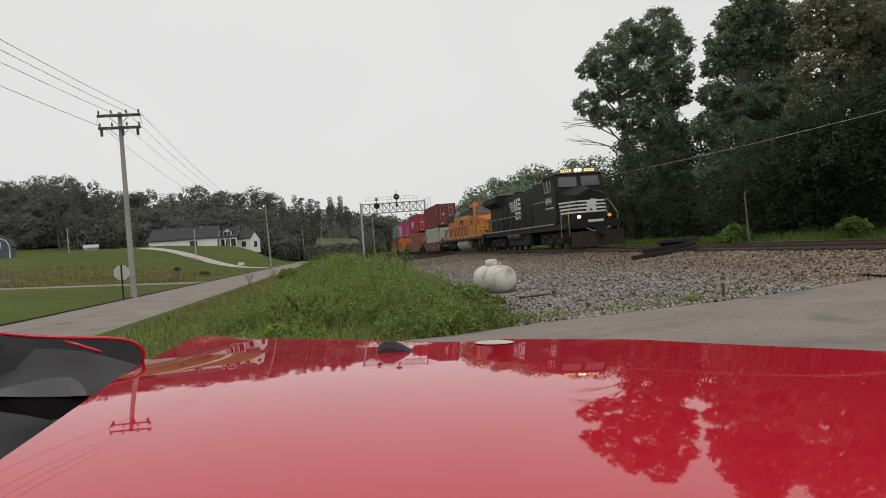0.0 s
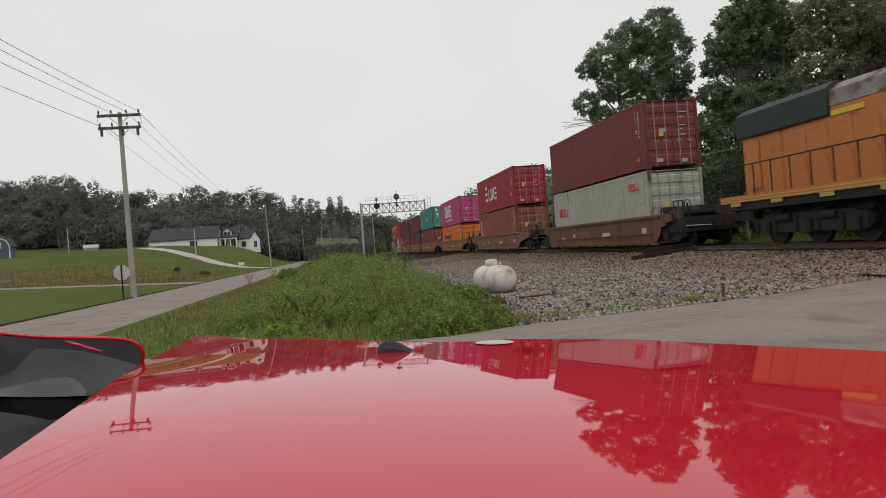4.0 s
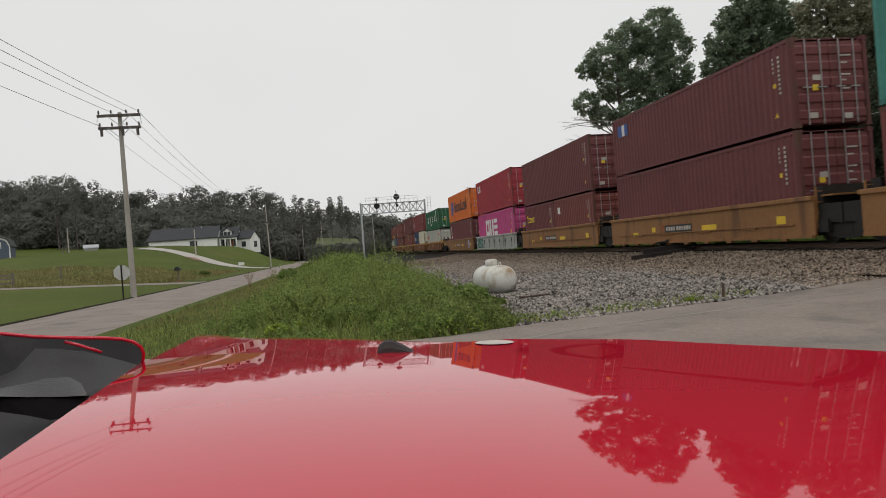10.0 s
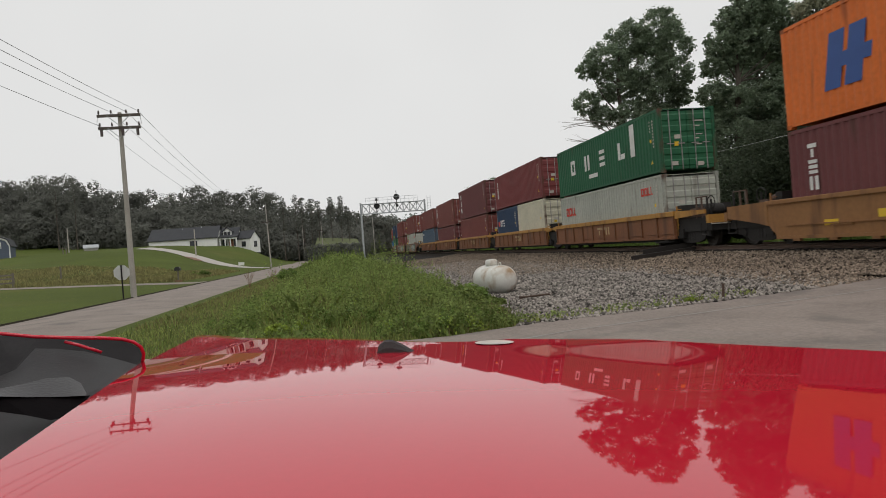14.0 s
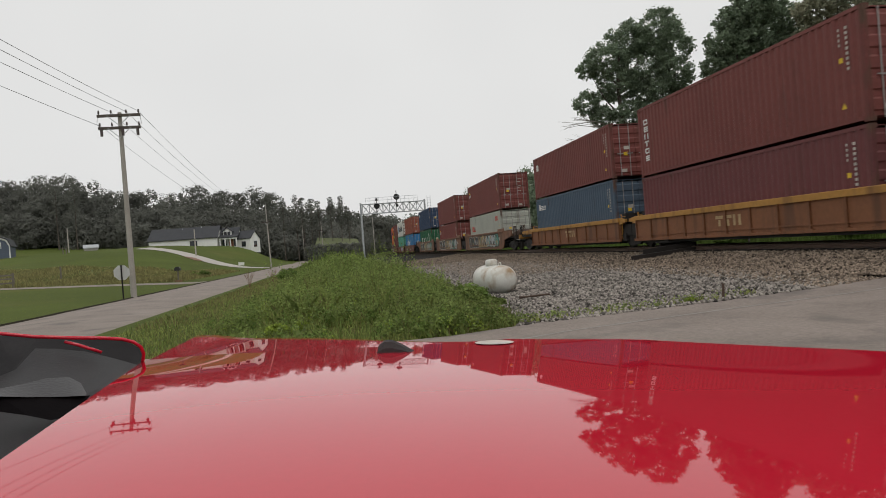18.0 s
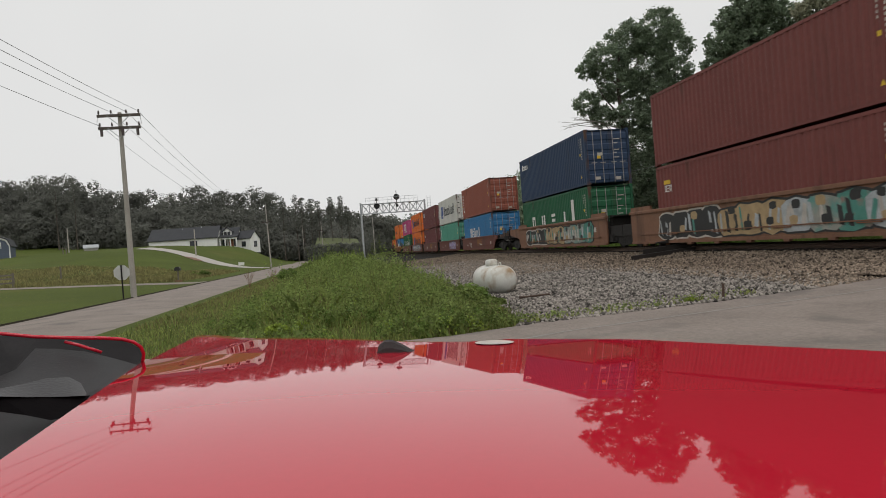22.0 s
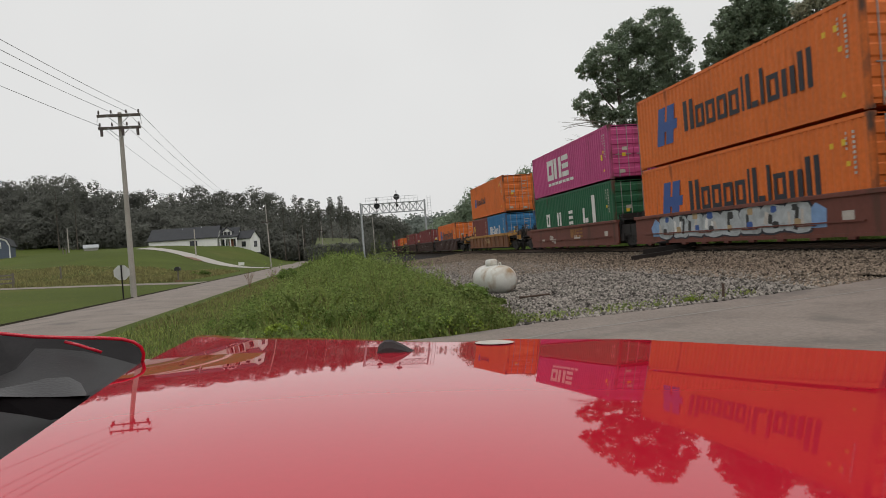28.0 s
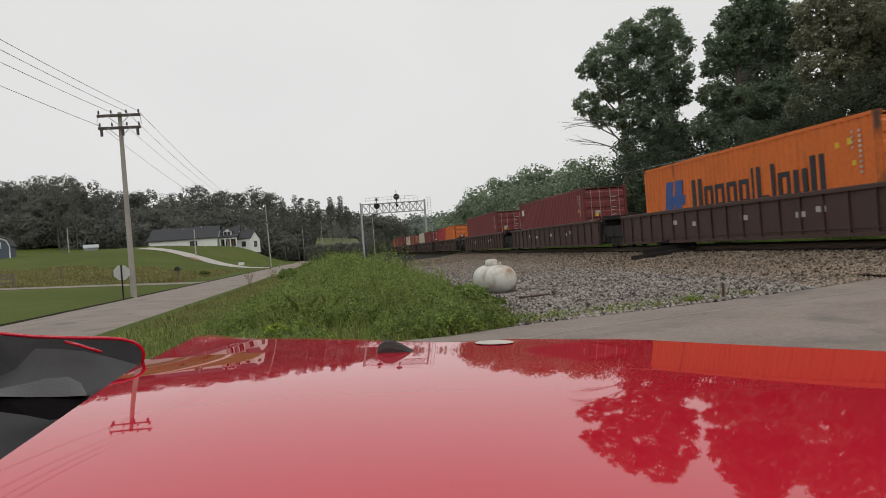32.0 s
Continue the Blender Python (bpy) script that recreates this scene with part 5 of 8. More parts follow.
    blocks(word(2.6, 2.85, 0.5, [("n", 0.95), ("e", 0.6), ("o", 0.65), ("n", 0.7)], 0.14), M_DECAL_BLACK, lo, "black painted bar", -0.908)
    tankm = mat("fuel_tank_grey_paint", (0.36, 0.33, 0.29), 0.6, vary=0.12, scale=0.8, fine=12.0, stain=(0.2, 0.17, 0.14), stain_amount=0.25, stain_scale=1.5)
    part("fuel_tank", Shape().lathe([(0.3, -2.9), (0.62, -2.85), (0.66, -2.7), (0.66, 2.7), (0.62, 2.85), (0.3, 2.9)], (-0.65, 0.3, 0.78), "y", 22).lathe(
        [(0.3, -2.9), (0.62, -2.85), (0.66, -2.7), (0.66, 2.7), (0.62, 2.85), (0.3, 2.9)], (0.65, 0.3, 0.78), "y", 22), tankm, lo, "pale cylindrical fuel tank", smooth=True)
    part("air_reservoir", Shape().tube((-1.25, -2.2, 1.3), (-1.25, 2.4, 1.3), 0.14, n=12), tankm, lo)
    rail_line(lo, -1.46, -3.9, 10.2, 1.55, 1.0, 18, M_STEELDARK)
    rail_line(lo, 1.46, -3.9, 10.2, 1.55, 1.0, 12, M_STEELDARK)
    bogie(lo, -6.4)
    bogie(lo, 6.7)
    return lo


# ---- make-up of the train: leading end of each stack behind the start, wagon kind, graffiti, boxes ----
W = "weathered "
STACKS = [
    (83.0, "rusty", "", 1, ("wine", 2.896, ""), ("white", 2.896, "oocl")),
    (103.65, "dusty", "", 2, ("kred", 2.896, "kline"), ("rust", 2.896, "column")),
    (125.1, "tan", "", 3, ("magenta", 2.896, "one"), ("orange", 2.591, "hapag_small")),
    (144.8, "tan", "", 4, ("teal", 2.896, "tealmarks"), ("brown", 2.896, "square")),
    (159.85, "tan", "", 4, ("maroon", 2.591, "mol"), ("maroon", 2.896, "")),
    (175.0, "tan", "", 4, ("maroon", 2.896, ""), [("maroon", 2.591, "touax"), ("brown", 2.591, "square")]),
    (190.1, "grey", "d", 4, ("kred", 2.896, "cai"), ("magenta", 2.896, "one")),
    (205.3, "tan", "v", 4, ("orange", 2.896, "hapag"), ("maroon", 2.896, "tex")),
    (224.9, "yellow", "", 5, ("green", 2.591, "uasc"), ("white", 2.591, "oocl")),
    (240.2, "yellow", "", 5, ("wine", 2.591, "tex"), [("navy", 2.896, "nyk"), ("cream", 2.896, "")]),
    (256.0, "yellow", "", 5, ("maroon", 2.896, "ues"), ("brown", 2.896, "")),
    (271.75, "yellow", "", 5, ("brown", 2.896, "column"), ("maroon", 2.591, "")),
    (286.8, "yellow", "", 5, ("brown", 2.591, "square"), ("slate", 2.896, "seaco")),
    (308.4, "dusty", "c", 6, ("brown", 2.896, "bex"), ("white", 2.896, "oocl")),
    (327.75, "dusty", "c", 6, ("brown", 2.896, ""), ("brown", 2.896, "bex")),
]
STACKS += [
    (347.2, "dusty", "c", 6, ("navy", 2.896, "seaco"), ("green", 2.896, "uasc")),
    (368.75, "bnsf", "", 7, ("rust", 2.896, "column"), ("blue", 2.896, "nile")),
    (384.15, "bnsf", "b", 7, ("reefer", 2.896, "hapag"), ("seagreen", 2.896, "column")),
    (399.6, "bnsf", "", 7, ("maroon", 2.896, "patch"), ("maroon", 2.896, "bex")),
    (414.85, "bnsf", "a", 7, ("orange", 2.896, "hapag"), ("orange", 2.896, "hapag")),
    (430.1, "bnsf", "", 7, ("magenta", 2.591, "one"), ("green", 2.896, "uasc")),
    (450.2, "yellow", "", 8, ("orange", 2.896, "hapag_small"), [("brown", 2.591, "golden"), ("blue", 2.591, "nile")]),
    (471.9, "dark", "", 9, None, ("orange", 2.896, "hapag")),
    (491.1, "dark", "", 9, None, ("wine", 2.896, "square")),
    (510.3, "dark", "", 9, None, ("wine", 2.896, "")),
    (529.5, "dark", "", 10, None, [("red", 2.591, ""), ("orange", 2.591, "")]),
    (548.7, "dark", "", 10, None, [("cream", 2.591, ""), ("wine", 2.591, "")]),
    (567.9, "dark", "", 10, None, [("cream", 2.591, ""), ("rust", 2.591, "")]),
    (587.1, "dark", "", 11, None, ("wine", 2.896, "")),
    (606.3, "dark", "", 11, None, ("rust", 2.896, "")),
    (625.5, "dark", "", 11, None, ("wine", 2.896, "")),
]
SHADES = {"wine": "dark red", "brown": "red-brown", "maroon": "dark maroon", "kred": "crimson", "rust": "rust-orange", "magenta": "magenta", "orange": "bright orange", "teal": "teal",
          "white": "pale grey-white", "cream": "cream", "green": "dark green", "navy": "navy blue", "slate": "slate blue", "blue": "bright blue", "reefer": "white refrigerated", "seagreen": "sea-green", "red": "red"}
NOTES = {"kline": "with a white block logo", "one": "with a huge white block logo", "hapag": "with a blue emblem", "hapag_small": "with a small blue emblem", "uasc": "with spaced white blocks",
         "nile": "with white lettering blocks", "column": "with a white vertical mark", "tex": "with a white vertical mark", "ues": "with large white vertical blocks", "cai": "with a white corner logo", "oocl": "with a red logo",
         "square": "with a white square decal", "seaco": "with a white corner mark", "mol": "with a blue corner decal", "tealmarks": "with hazard decals", "touax": "with yellow lettering blocks", "bex": "with a yellow corner decal",
         "nyk": "with a white logo", "patch": "with a scuffed white patch", "golden": "with yellow blocks", "": "with plain sides"}
MOVERS = []          # (thing, metres behind the start, height over the railhead)


def stow(spec, s_mid, z, where, length=12.19):
    color, h, logo = spec
    box = container(color, h, length, logo, "%s%s container %s %s" % ("short " if length < 8 else "", SHADES[color], NOTES[logo], where))
    MOVERS.append((box, s_mid, z))


HALF = 12.19 / 2
for i, (s_lead, kind, tags, unit, upper, lower) in enumerate(STACKS):
    mid = s_lead + HALF
    gap_f = (s_lead - STACKS[i - 1][0] - 12.19) if i else 6.5
    gap_r = (STACKS[i + 1][0] - s_lead - 12.19) if i + 1 < len(STACKS) else 6.5
    joined_f, joined_r = i > 0 and STACKS[i - 1][3] == unit, i + 1 < len(STACKS) and STACKS[i + 1][3] == unit
    lead = -HALF - (0.25 if gap_f < 4.5 else max(0.25, (gap_f - 3.4) / 2 if joined_f else 0.6))
    trail = HALF + (0.25 if gap_r < 4.5 else max(0.25, (gap_r - 3.4) / 2 if joined_r else 0.6))
    front = -HALF - gap_f / 2 + (0.02 if joined_f else 0.55)
    rear = HALF + gap_r / 2 - (0.02 if joined_r else 0.55)
    wagon = well_wagon(kind, lead, trail, front, rear, (1.52 if kind == "dusty" and tags else {"dark": 1.4, "yellow": 1.3}.get(kind, 1.28)), kind in ("dark", "yellow"), tags)
    truck(wagon, -HALF - gap_f / 2 if joined_f else front + 1.5)
    if not joined_r:
        truck(wagon, rear - 1.5)
    MOVERS.append((wagon, mid, 0.0))
    z = 0.35
    if isinstance(lower, list):
        stow(lower[1], s_lead + 3.03, z, "in a wagon", 6.06)
        stow(lower[0], s_lead + 9.16, z, "in a wagon", 6.06)
        z += lower[0][1]
    else:
        stow(lower, mid, z, "in a wagon")
        z += lower[1]
    if upper:
        stow(upper, mid, z + 0.05, "on another")
MOVERS.append((lead_locomotive(), 45.2, 0.0))
MOVERS.append((second_locomotive(), 67.2, 0.0))


# ---- the red open car whose rear deck lies before the camera ----
CU, CV = Vector((math.cos(YAW), -math.sin(YAW), 0)), Vector((math.sin(YAW), math.cos(YAW), 0))


def deck_z(u, v):
    """Height of the rear deck under the eye; u to the right, v forward."""
    return (-0.22 - 0.05044 * u + 0.00532 * v - 0.02207 * u * u - 0.04104 * u * v + 0.04461 * v * v - 0.06959 * v ** 3 + 0.04003 * u ** 3
            + 0.00919 * u * u * v + 0.0265 * u * v * v + 0.02053 * v ** 4)


def car_at(u, v, dz):
    p = CU * u + CV * v
    return (p.x, p.y, EYE[2] + dz)


def deck_left(v):
    """Cockpit rim of the deck, u at v."""
    return 0.0173 * v ** 3 - 0.15 * v * v - 0.0391 * v - 0.3916


def deck_front(a):
    """Far rim of the deck at a share a of its width: (u, v)."""
    pts = [(-0.872, 1.86), (-0.49, 1.69), (-0.13, 1.68), (0.16, 1.755), (0.46, 1.64), (0.82, 1.25), (1.06, 0.86)]
    k = a * (len(pts) - 1)
    i = min(int(k), len(pts) - 2)
    f = k - i
    return pts[i][0] + (pts[i + 1][0] - pts[i][0]) * f, pts[i][1] + (pts[i + 1][1] - pts[i][1]) * f


def deck_back(a):
    u0, v0 = -0.389, -0.1
    return u0 + (1.1 - u0) * a, v0 + 0.3 * a ** 3


car = thing("parked_car", "glossy red open two-seat car with a clean reflective rear deck", "car")
NU, NV = 40, 48
grid = []
for j in range(NV + 1):
    f = j / NV
    row = []
    for i in range(NU + 1):
        a = i / NU
        ub, vb = deck_back(a)
        uf, vf = deck_front(a)
        u, v = ub + (uf - ub) * f, vb + (vf - vb) * f
        vl = -0.1 + 1.96 * f
        u += (deck_left(vl) - (-0.389 - 0.483 * f)) * (1 - a) ** 2
        row.append((u, v, deck_z(u, v)))
    grid.append(row)
bs = Shape()
bs.v = [car_at(*p) for row in grid for p in row]
bs.f = [(j * (NU + 1) + i, j * (NU + 1) + i + 1, (j + 1) * (NU + 1) + i + 1, (j + 1) * (NU + 1) + i) for j in range(NV) for i in range(NU)]
rim = [grid[j][0] for j in range(NV + 1)] + grid[NV][1:] + [grid[j][NU] for j in range(NV - 1, -1, -1)]
k = len(bs.v)
for step, (dz, out) in enumerate(((0.0, 0.0), (-0.008, 0.004), (-0.05, 0.004))):
    bs.v += [car_at(u + (out if u > 0.1 else 0.0), v + (out if v > 1 else 0), z + dz) for u, v, z in rim]
nrim = len(rim)
for i in range(nrim - 1):
    for s in range(2):
        bs.f.append((k + s * nrim + i, k + s * nrim + i + 1, k + (s + 1) * nrim + i + 1, k + (s + 1) * nrim + i))
part("rear_deck", bs, M_REDPAINT, car, "glossy red rear deck", smooth=True)
# far flank beyond the deck: falls away more steeply
ns = Shape()
NN = 10
for j in range(NN + 1):
    for i in range(NU + 1):
        a = i / NU
        uf, vf = deck_front(a)
        reach = 0.62 * (1 - ease((a - 0.02) / 0.45)) + 0.05
        fall = 0.045 * ease(a / 0.1)
        f = j / NN
        u, v = uf + reach * f * (-0.12 + 0.5 * a), vf + 0.006 + reach * f
        z = deck_z(uf, vf) - 0.006 - fall * reach * f - (0.3 * (f - 0.9) / 0.1 if f > 0.9 else 0)
        ns.v.append(car_at(u, v, z))
ns.f = [(j * (NU + 1) + i, j * (NU + 1) + i + 1, (j + 1) * (NU + 1) + i + 1, (j + 1) * (NU + 1) + i) for j in range(NN) for i in range(NU)]
part("far_flank", ns, M_REDPAINT, car, smooth=True)
# small black fin at the far rim of the deck
fz = deck_z(-0.12, 1.53)
fin = Shape()
prof = [(0.0, 0.0), (0.004, 0.02), (0.018, 0.03), (0.036, 0.03), (0.06, 0.018), (0.078, 0.006), (0.086, 0.0)]
for j, (w, sc) in enumerate(((-0.022, 0.5), (-0.014, 0.92), (0.0, 1.0), (0.014, 0.92), (0.022, 0.5))):
    fin.v += [car_at(-0.172 + a, 1.54 + w, fz - 0.004 + h * sc * 1.1) for a, h in prof]
n = len(prof)
for j in range(4):
    fin.f += [(j * n + i, j * n + i + 1, (j + 1) * n + i + 1, (j + 1) * n + i) for i in range(n - 1)]
fin.f += [tuple(range(n)), tuple(range(5 * n - 1, 4 * n - 1, -1))]
part("fin", fin, mat("faded_black_plastic", (0.045, 0.04, 0.04), 0.75, fine=200, bump=0.15, gloss=0.25), car, "small black plastic fin")
# open cockpit beside the deck: black door lining under a red lip
rec = Shape()


def pt(x, y, d):
    """A point d metres before the eye in the direction of a place on the picture plane 1163 units off."""
    w = STAND.to_3x3() @ Vector(((x - 784) / 1163, (441 - y) / 1163, -1))
    p = Vector(EYE) + w * d
    return (p.x, p.y, p.z)


def sheet(rows_):
    s = Shape()
    m_ = len(rows_[0])
    for r in rows_:
        s.v += r
    for j in range(len(rows_) - 1):
        s.f += [(j * m_ + i, j * m_ + i + 1, (j + 1) * m_ + i + 1, (j + 1) * m_ + i) for i in range(m_ - 1)]
    return s


# red lip: a rounded rim that bends down at its inner end
lip = [pt(*q) for q in ((-200, 576, 1.5), (-80, 584, 1.56), (0, 590.5, 1.6), (60, 596, 1.63), (120, 598, 1.66), (180, 598.5, 1.7), (215, 600.5, 1.72), (236, 605.5, 1.74), (249, 614, 1.75), (254, 625, 1.76), (253.5, 634, 1.77), (252, 641, 1.78))]
part("red_lip", Shape().sweep(lip, 0.0046, 12), M_REDPAINT, car, "red painted lip", smooth=True)
part("inner_lip", Shape().sweep([pt(114, 605, 1.66), pt(135, 610, 1.67), pt(158, 617, 1.68), pt(180, 624, 1.69)], 0.0042, 8), M_REDPAINT, car, smooth=True)
part("lining", sheet([[pt(*q) for q in ((-90, 580, 1.9), (-45, 588, 1.92), (0, 594, 1.95), (80, 600, 1.95), (160, 600, 1.96), (225, 604, 1.98), (250, 618, 2.0), (253, 642, 2.0))],
                      [pt(*q) for q in ((-90, 660, 1.75), (-45, 660, 1.78), (0, 660, 1.8), (80, 660, 1.82), (150, 660, 1.86), (205, 658, 1.88), (240, 650, 1.92), (256, 646, 1.95))],
                      [pt(*q) for q in ((-90, 960, 0.75), (-60, 864, 0.82), (0, 822, 0.9), (60, 781, 0.99), (120, 740, 1.12), (180, 699, 1.34), (225, 668, 1.65), (256, 648, 1.95))]]), M_PLASTIC, car, "black plastic lining", smooth=True)
greyp = mat("grey_plastic", (0.019, 0.0175, 0.019), 0.55, fine=150, bump=0.1, gloss=0.22)
part("liner_panel", sheet([[pt(*q) for q in ((-60, 590, 1.6), (0, 598, 1.66), (64, 603, 1.7))], [pt(*q) for q in ((-60, 690, 1.5), (0, 676, 1.58), (24, 656, 1.62))]]), greyp, car, "dark grey plastic panel")
part("bolster", sheet([[pt(*q) for q in ((-60, 690, 1.48), (28, 654, 1.55), (62, 617, 1.62), (100, 617.5, 1.66), (150, 622, 1.7), (200, 634, 1.76), (243, 646, 1.82))],
                       [pt(*q) for q in ((-60, 695, 1.42), (24, 672, 1.46), (70, 645, 1.54), (115, 646, 1.58), (165, 652, 1.62), (205, 655, 1.68), (236, 655, 1.76))],
                       [pt(*q) for q in ((-60, 705, 1.3), (20, 700, 1.32), (70, 697, 1.34), (115, 697, 1.36), (150, 704, 1.36), (185, 694, 1.44), (222, 668, 1.64))]]), greyp, car, "moulded dark plastic bolster", smooth=True)
armm = mat("satin_black_plastic", (0.034, 0.031, 0.034), 0.45, fine=150, bump=0.1, gloss=0.3)
part("arm", sheet([[pt(*q) for q in ((-45, 702, 1.03), (0, 688, 1.1), (40, 680, 1.14), (80, 670, 1.18), (122, 667.5, 1.22), (143, 678, 1.23), (153, 696, 1.22))],
                   [pt(*q) for q in ((-45, 708, 0.99), (0, 702, 1.05), (40, 703, 1.08), (80, 703, 1.11), (122, 702, 1.13), (141, 701, 1.15), (153, 700, 1.17))]]), armm, car, "black plastic arm", smooth=True)
# sheet below the arm, its shade painted in as near-black
part("arm_underside", sheet([[pt(*q) for q in ((-45, 708, 1.0), (0, 702, 1.06), (60, 703, 1.1), (122, 702, 1.14), (160, 700, 1.2))],
                             [pt(*q) for q in ((-45, 745, 0.98), (0, 729, 1.03), (50, 736, 1.04), (90, 744, 1.05), (130, 736, 1.08))]]), mat("matt_black_plastic", (0.005, 0.004, 0.0045), 0.9, gloss=0.05), car)
# flat pale oval laid just over the deck near its far rim
ov = Shape()
oval = [(0.112 + 0.05 * math.cos(math.tau * k / 20), 1.672 + 0.05 * math.sin(math.tau * k / 20)) for k in range(20)]
ov.quad(*[car_at(u, v, deck_z(u, v) + 0.0025) for u, v in oval])
part("pale_badge", ov, M_STENCIL, car, "pale oval badge")
# the rest of the body: tail under the deck, cockpit, front wings, wheels; s runs forward from the cockpit's rear edge, w across to the far side
def car_p(s_, w_, z):
    p = CU * (-0.40 - 0.97 * s_ - 0.25 * w_) + CV * (-0.05 - 0.25 * s_ + 0.97 * w_)
    return (p.x, p.y, z)


def car_prism(ring, z0, z1, tuck=0.0):
    """A body panel over a ring of (s, w), drawn in at its foot."""
    s, n_ = Shape(), len(ring)
    cs, cw = sum(p[0] for p in ring) / n_, sum(p[1] for p in ring) / n_
    for z, k_ in ((z0, tuck), (z0 + 0.45 * (z1 - z0), 0.0), (z1 - 0.05, 0.015), (z1, 0.05)):
        s.v += [car_p(a + (cs - a) * k_, c + (cw - c) * k_, z) for a, c in ring]
    for j in range(3):
        s.f += [(j * n_ + i, j * n_ + (i + 1) % n_, (j + 1) * n_ + (i + 1) % n_, (j + 1) * n_ + i) for i in range(n_)]
    s.f += [tuple(range(n_))[::-1], tuple(range(3 * n_, 4 * n_))]
    return s


tail = [(-0.02, -0.16), (-0.75, -0.18), (-1.15, -0.1), (-1.4, 0.15), (-1.5, 0.6), (-1.48, 1.1), (-1.32, 1.55), (-1.0, 1.95), (-0.6, 2.2), (-0.02, 2.32)]
part("tail", car_prism(tail, 0.3, 0.985, 0.06), M_REDPAINT, car)
front = [(1.75, -0.2), (1.75, 2.36), (2.5, 2.38), (3.1, 2.25), (3.5, 1.9), (3.66, 1.4), (3.7, 1.08), (3.66, 0.76), (3.5, 0.26), (3.1, -0.09), (2.5, -0.22)]
part("front_body", car_prism(front, 0.3, 0.93, 0.06), M_REDPAINT, car)
part("hood", car_prism([(1.85, 0.25), (1.85, 1.91), (2.6, 1.88), (3.25, 1.6), (3.35, 1.08), (3.25, 0.56), (2.6, 0.28)], 0.9, 0.985), M_REDPAINT, car)
part("near_door", car_prism([(0.0, -0.18), (0.0, -0.04), (1.75, -0.06), (1.75, -0.2)], 0.32, 0.95), M_REDPAINT, car)
part("far_door", car_prism([(0.62, 2.22), (0.62, 2.34), (1.75, 2.36), (1.75, 2.22)], 0.32, 1.0), M_REDPAINT, car)
part("cockpit_floor", car_prism([(0.0, -0.1), (0.0, 2.28), (1.75, 2.28), (1.75, -0.1)], 0.28, 0.36), M_PLASTIC, car)
part("dashboard", car_prism([(1.45, 0.05), (1.45, 2.1), (1.78, 2.15), (1.78, 0.0)], 0.7, 0.93), M_PLASTIC, car)
for w_ in (0.5, 1.55):
    seat = part("seat", car_prism([(0.3, w_ - 0.3), (0.3, w_ + 0.3), (0.95, w_ + 0.28), (0.95, w_ - 0.28)], 0.36, 0.55), M_PLASTIC, car, "black seat")
    part("backrest", car_prism([(0.12, w_ - 0.28), (0.12, w_ + 0.28), (0.3, w_ + 0.28), (0.3, w_ - 0.28)], 0.5, 0.94), M_PLASTIC, seat)
ring_ = [(1.28 + 0.06 * math.sin(k * math.tau / 14), 1.55 + 0.19 * math.cos(k * math.tau / 14), 0.82 + 0.18 * math.sin(k * math.tau / 14)) for k in range(15)]
part("steering_wheel", Shape().sweep([car_p(*q) for q in ring_], 0.016, 8).tube(car_p(1.3, 1.55, 0.82), car_p(1.5, 1.55, 0.76), 0.03), M_PLASTIC, car)
screen = Shape().quad(car_p(1.8, 0.02, 0.95), car_p(1.8, 2.14, 0.95), car_p(1.42, 1.96, 1.34), car_p(1.42, 0.2, 1.34))
glass = part("windscreen", screen, M_CARGLASS, car, "tinted windscreen")
part("windscreen_frame", Shape().path([car_p(1.8, 0.0, 0.94), car_p(1.42, 0.18, 1.35), car_p(1.42, 1.98, 1.35), car_p(1.8, 2.16, 0.94)], 0.024, 8), M_REDPAINT, glass, "red windscreen frame")
for s_, w_ in ((2.72, -0.12), (2.72, 2.28), (-0.62, -0.1), (-0.62, 2.14)):
    cx_, cy_, _ = car_p(s_, w_, 0)
    wh = part("wheel", Shape().lathe([(0.2, -0.11), (0.3, -0.12), (0.335, -0.09), (0.335, 0.09), (0.3, 0.12), (0.2, 0.11)], axis="x", n=24), M_RUBBER, car, "", pose(cx_, cy_, 0.345, 0, 0, math.degrees(math.atan2(0.97, -0.25)) - math.degrees(YAW)), True)
    part("rim", Shape().lathe([(0.02, -0.125), (0.2, -0.09), (0.2, 0.09), (0.02, 0.125)], axis="x", n=20), M_GALV, wh)

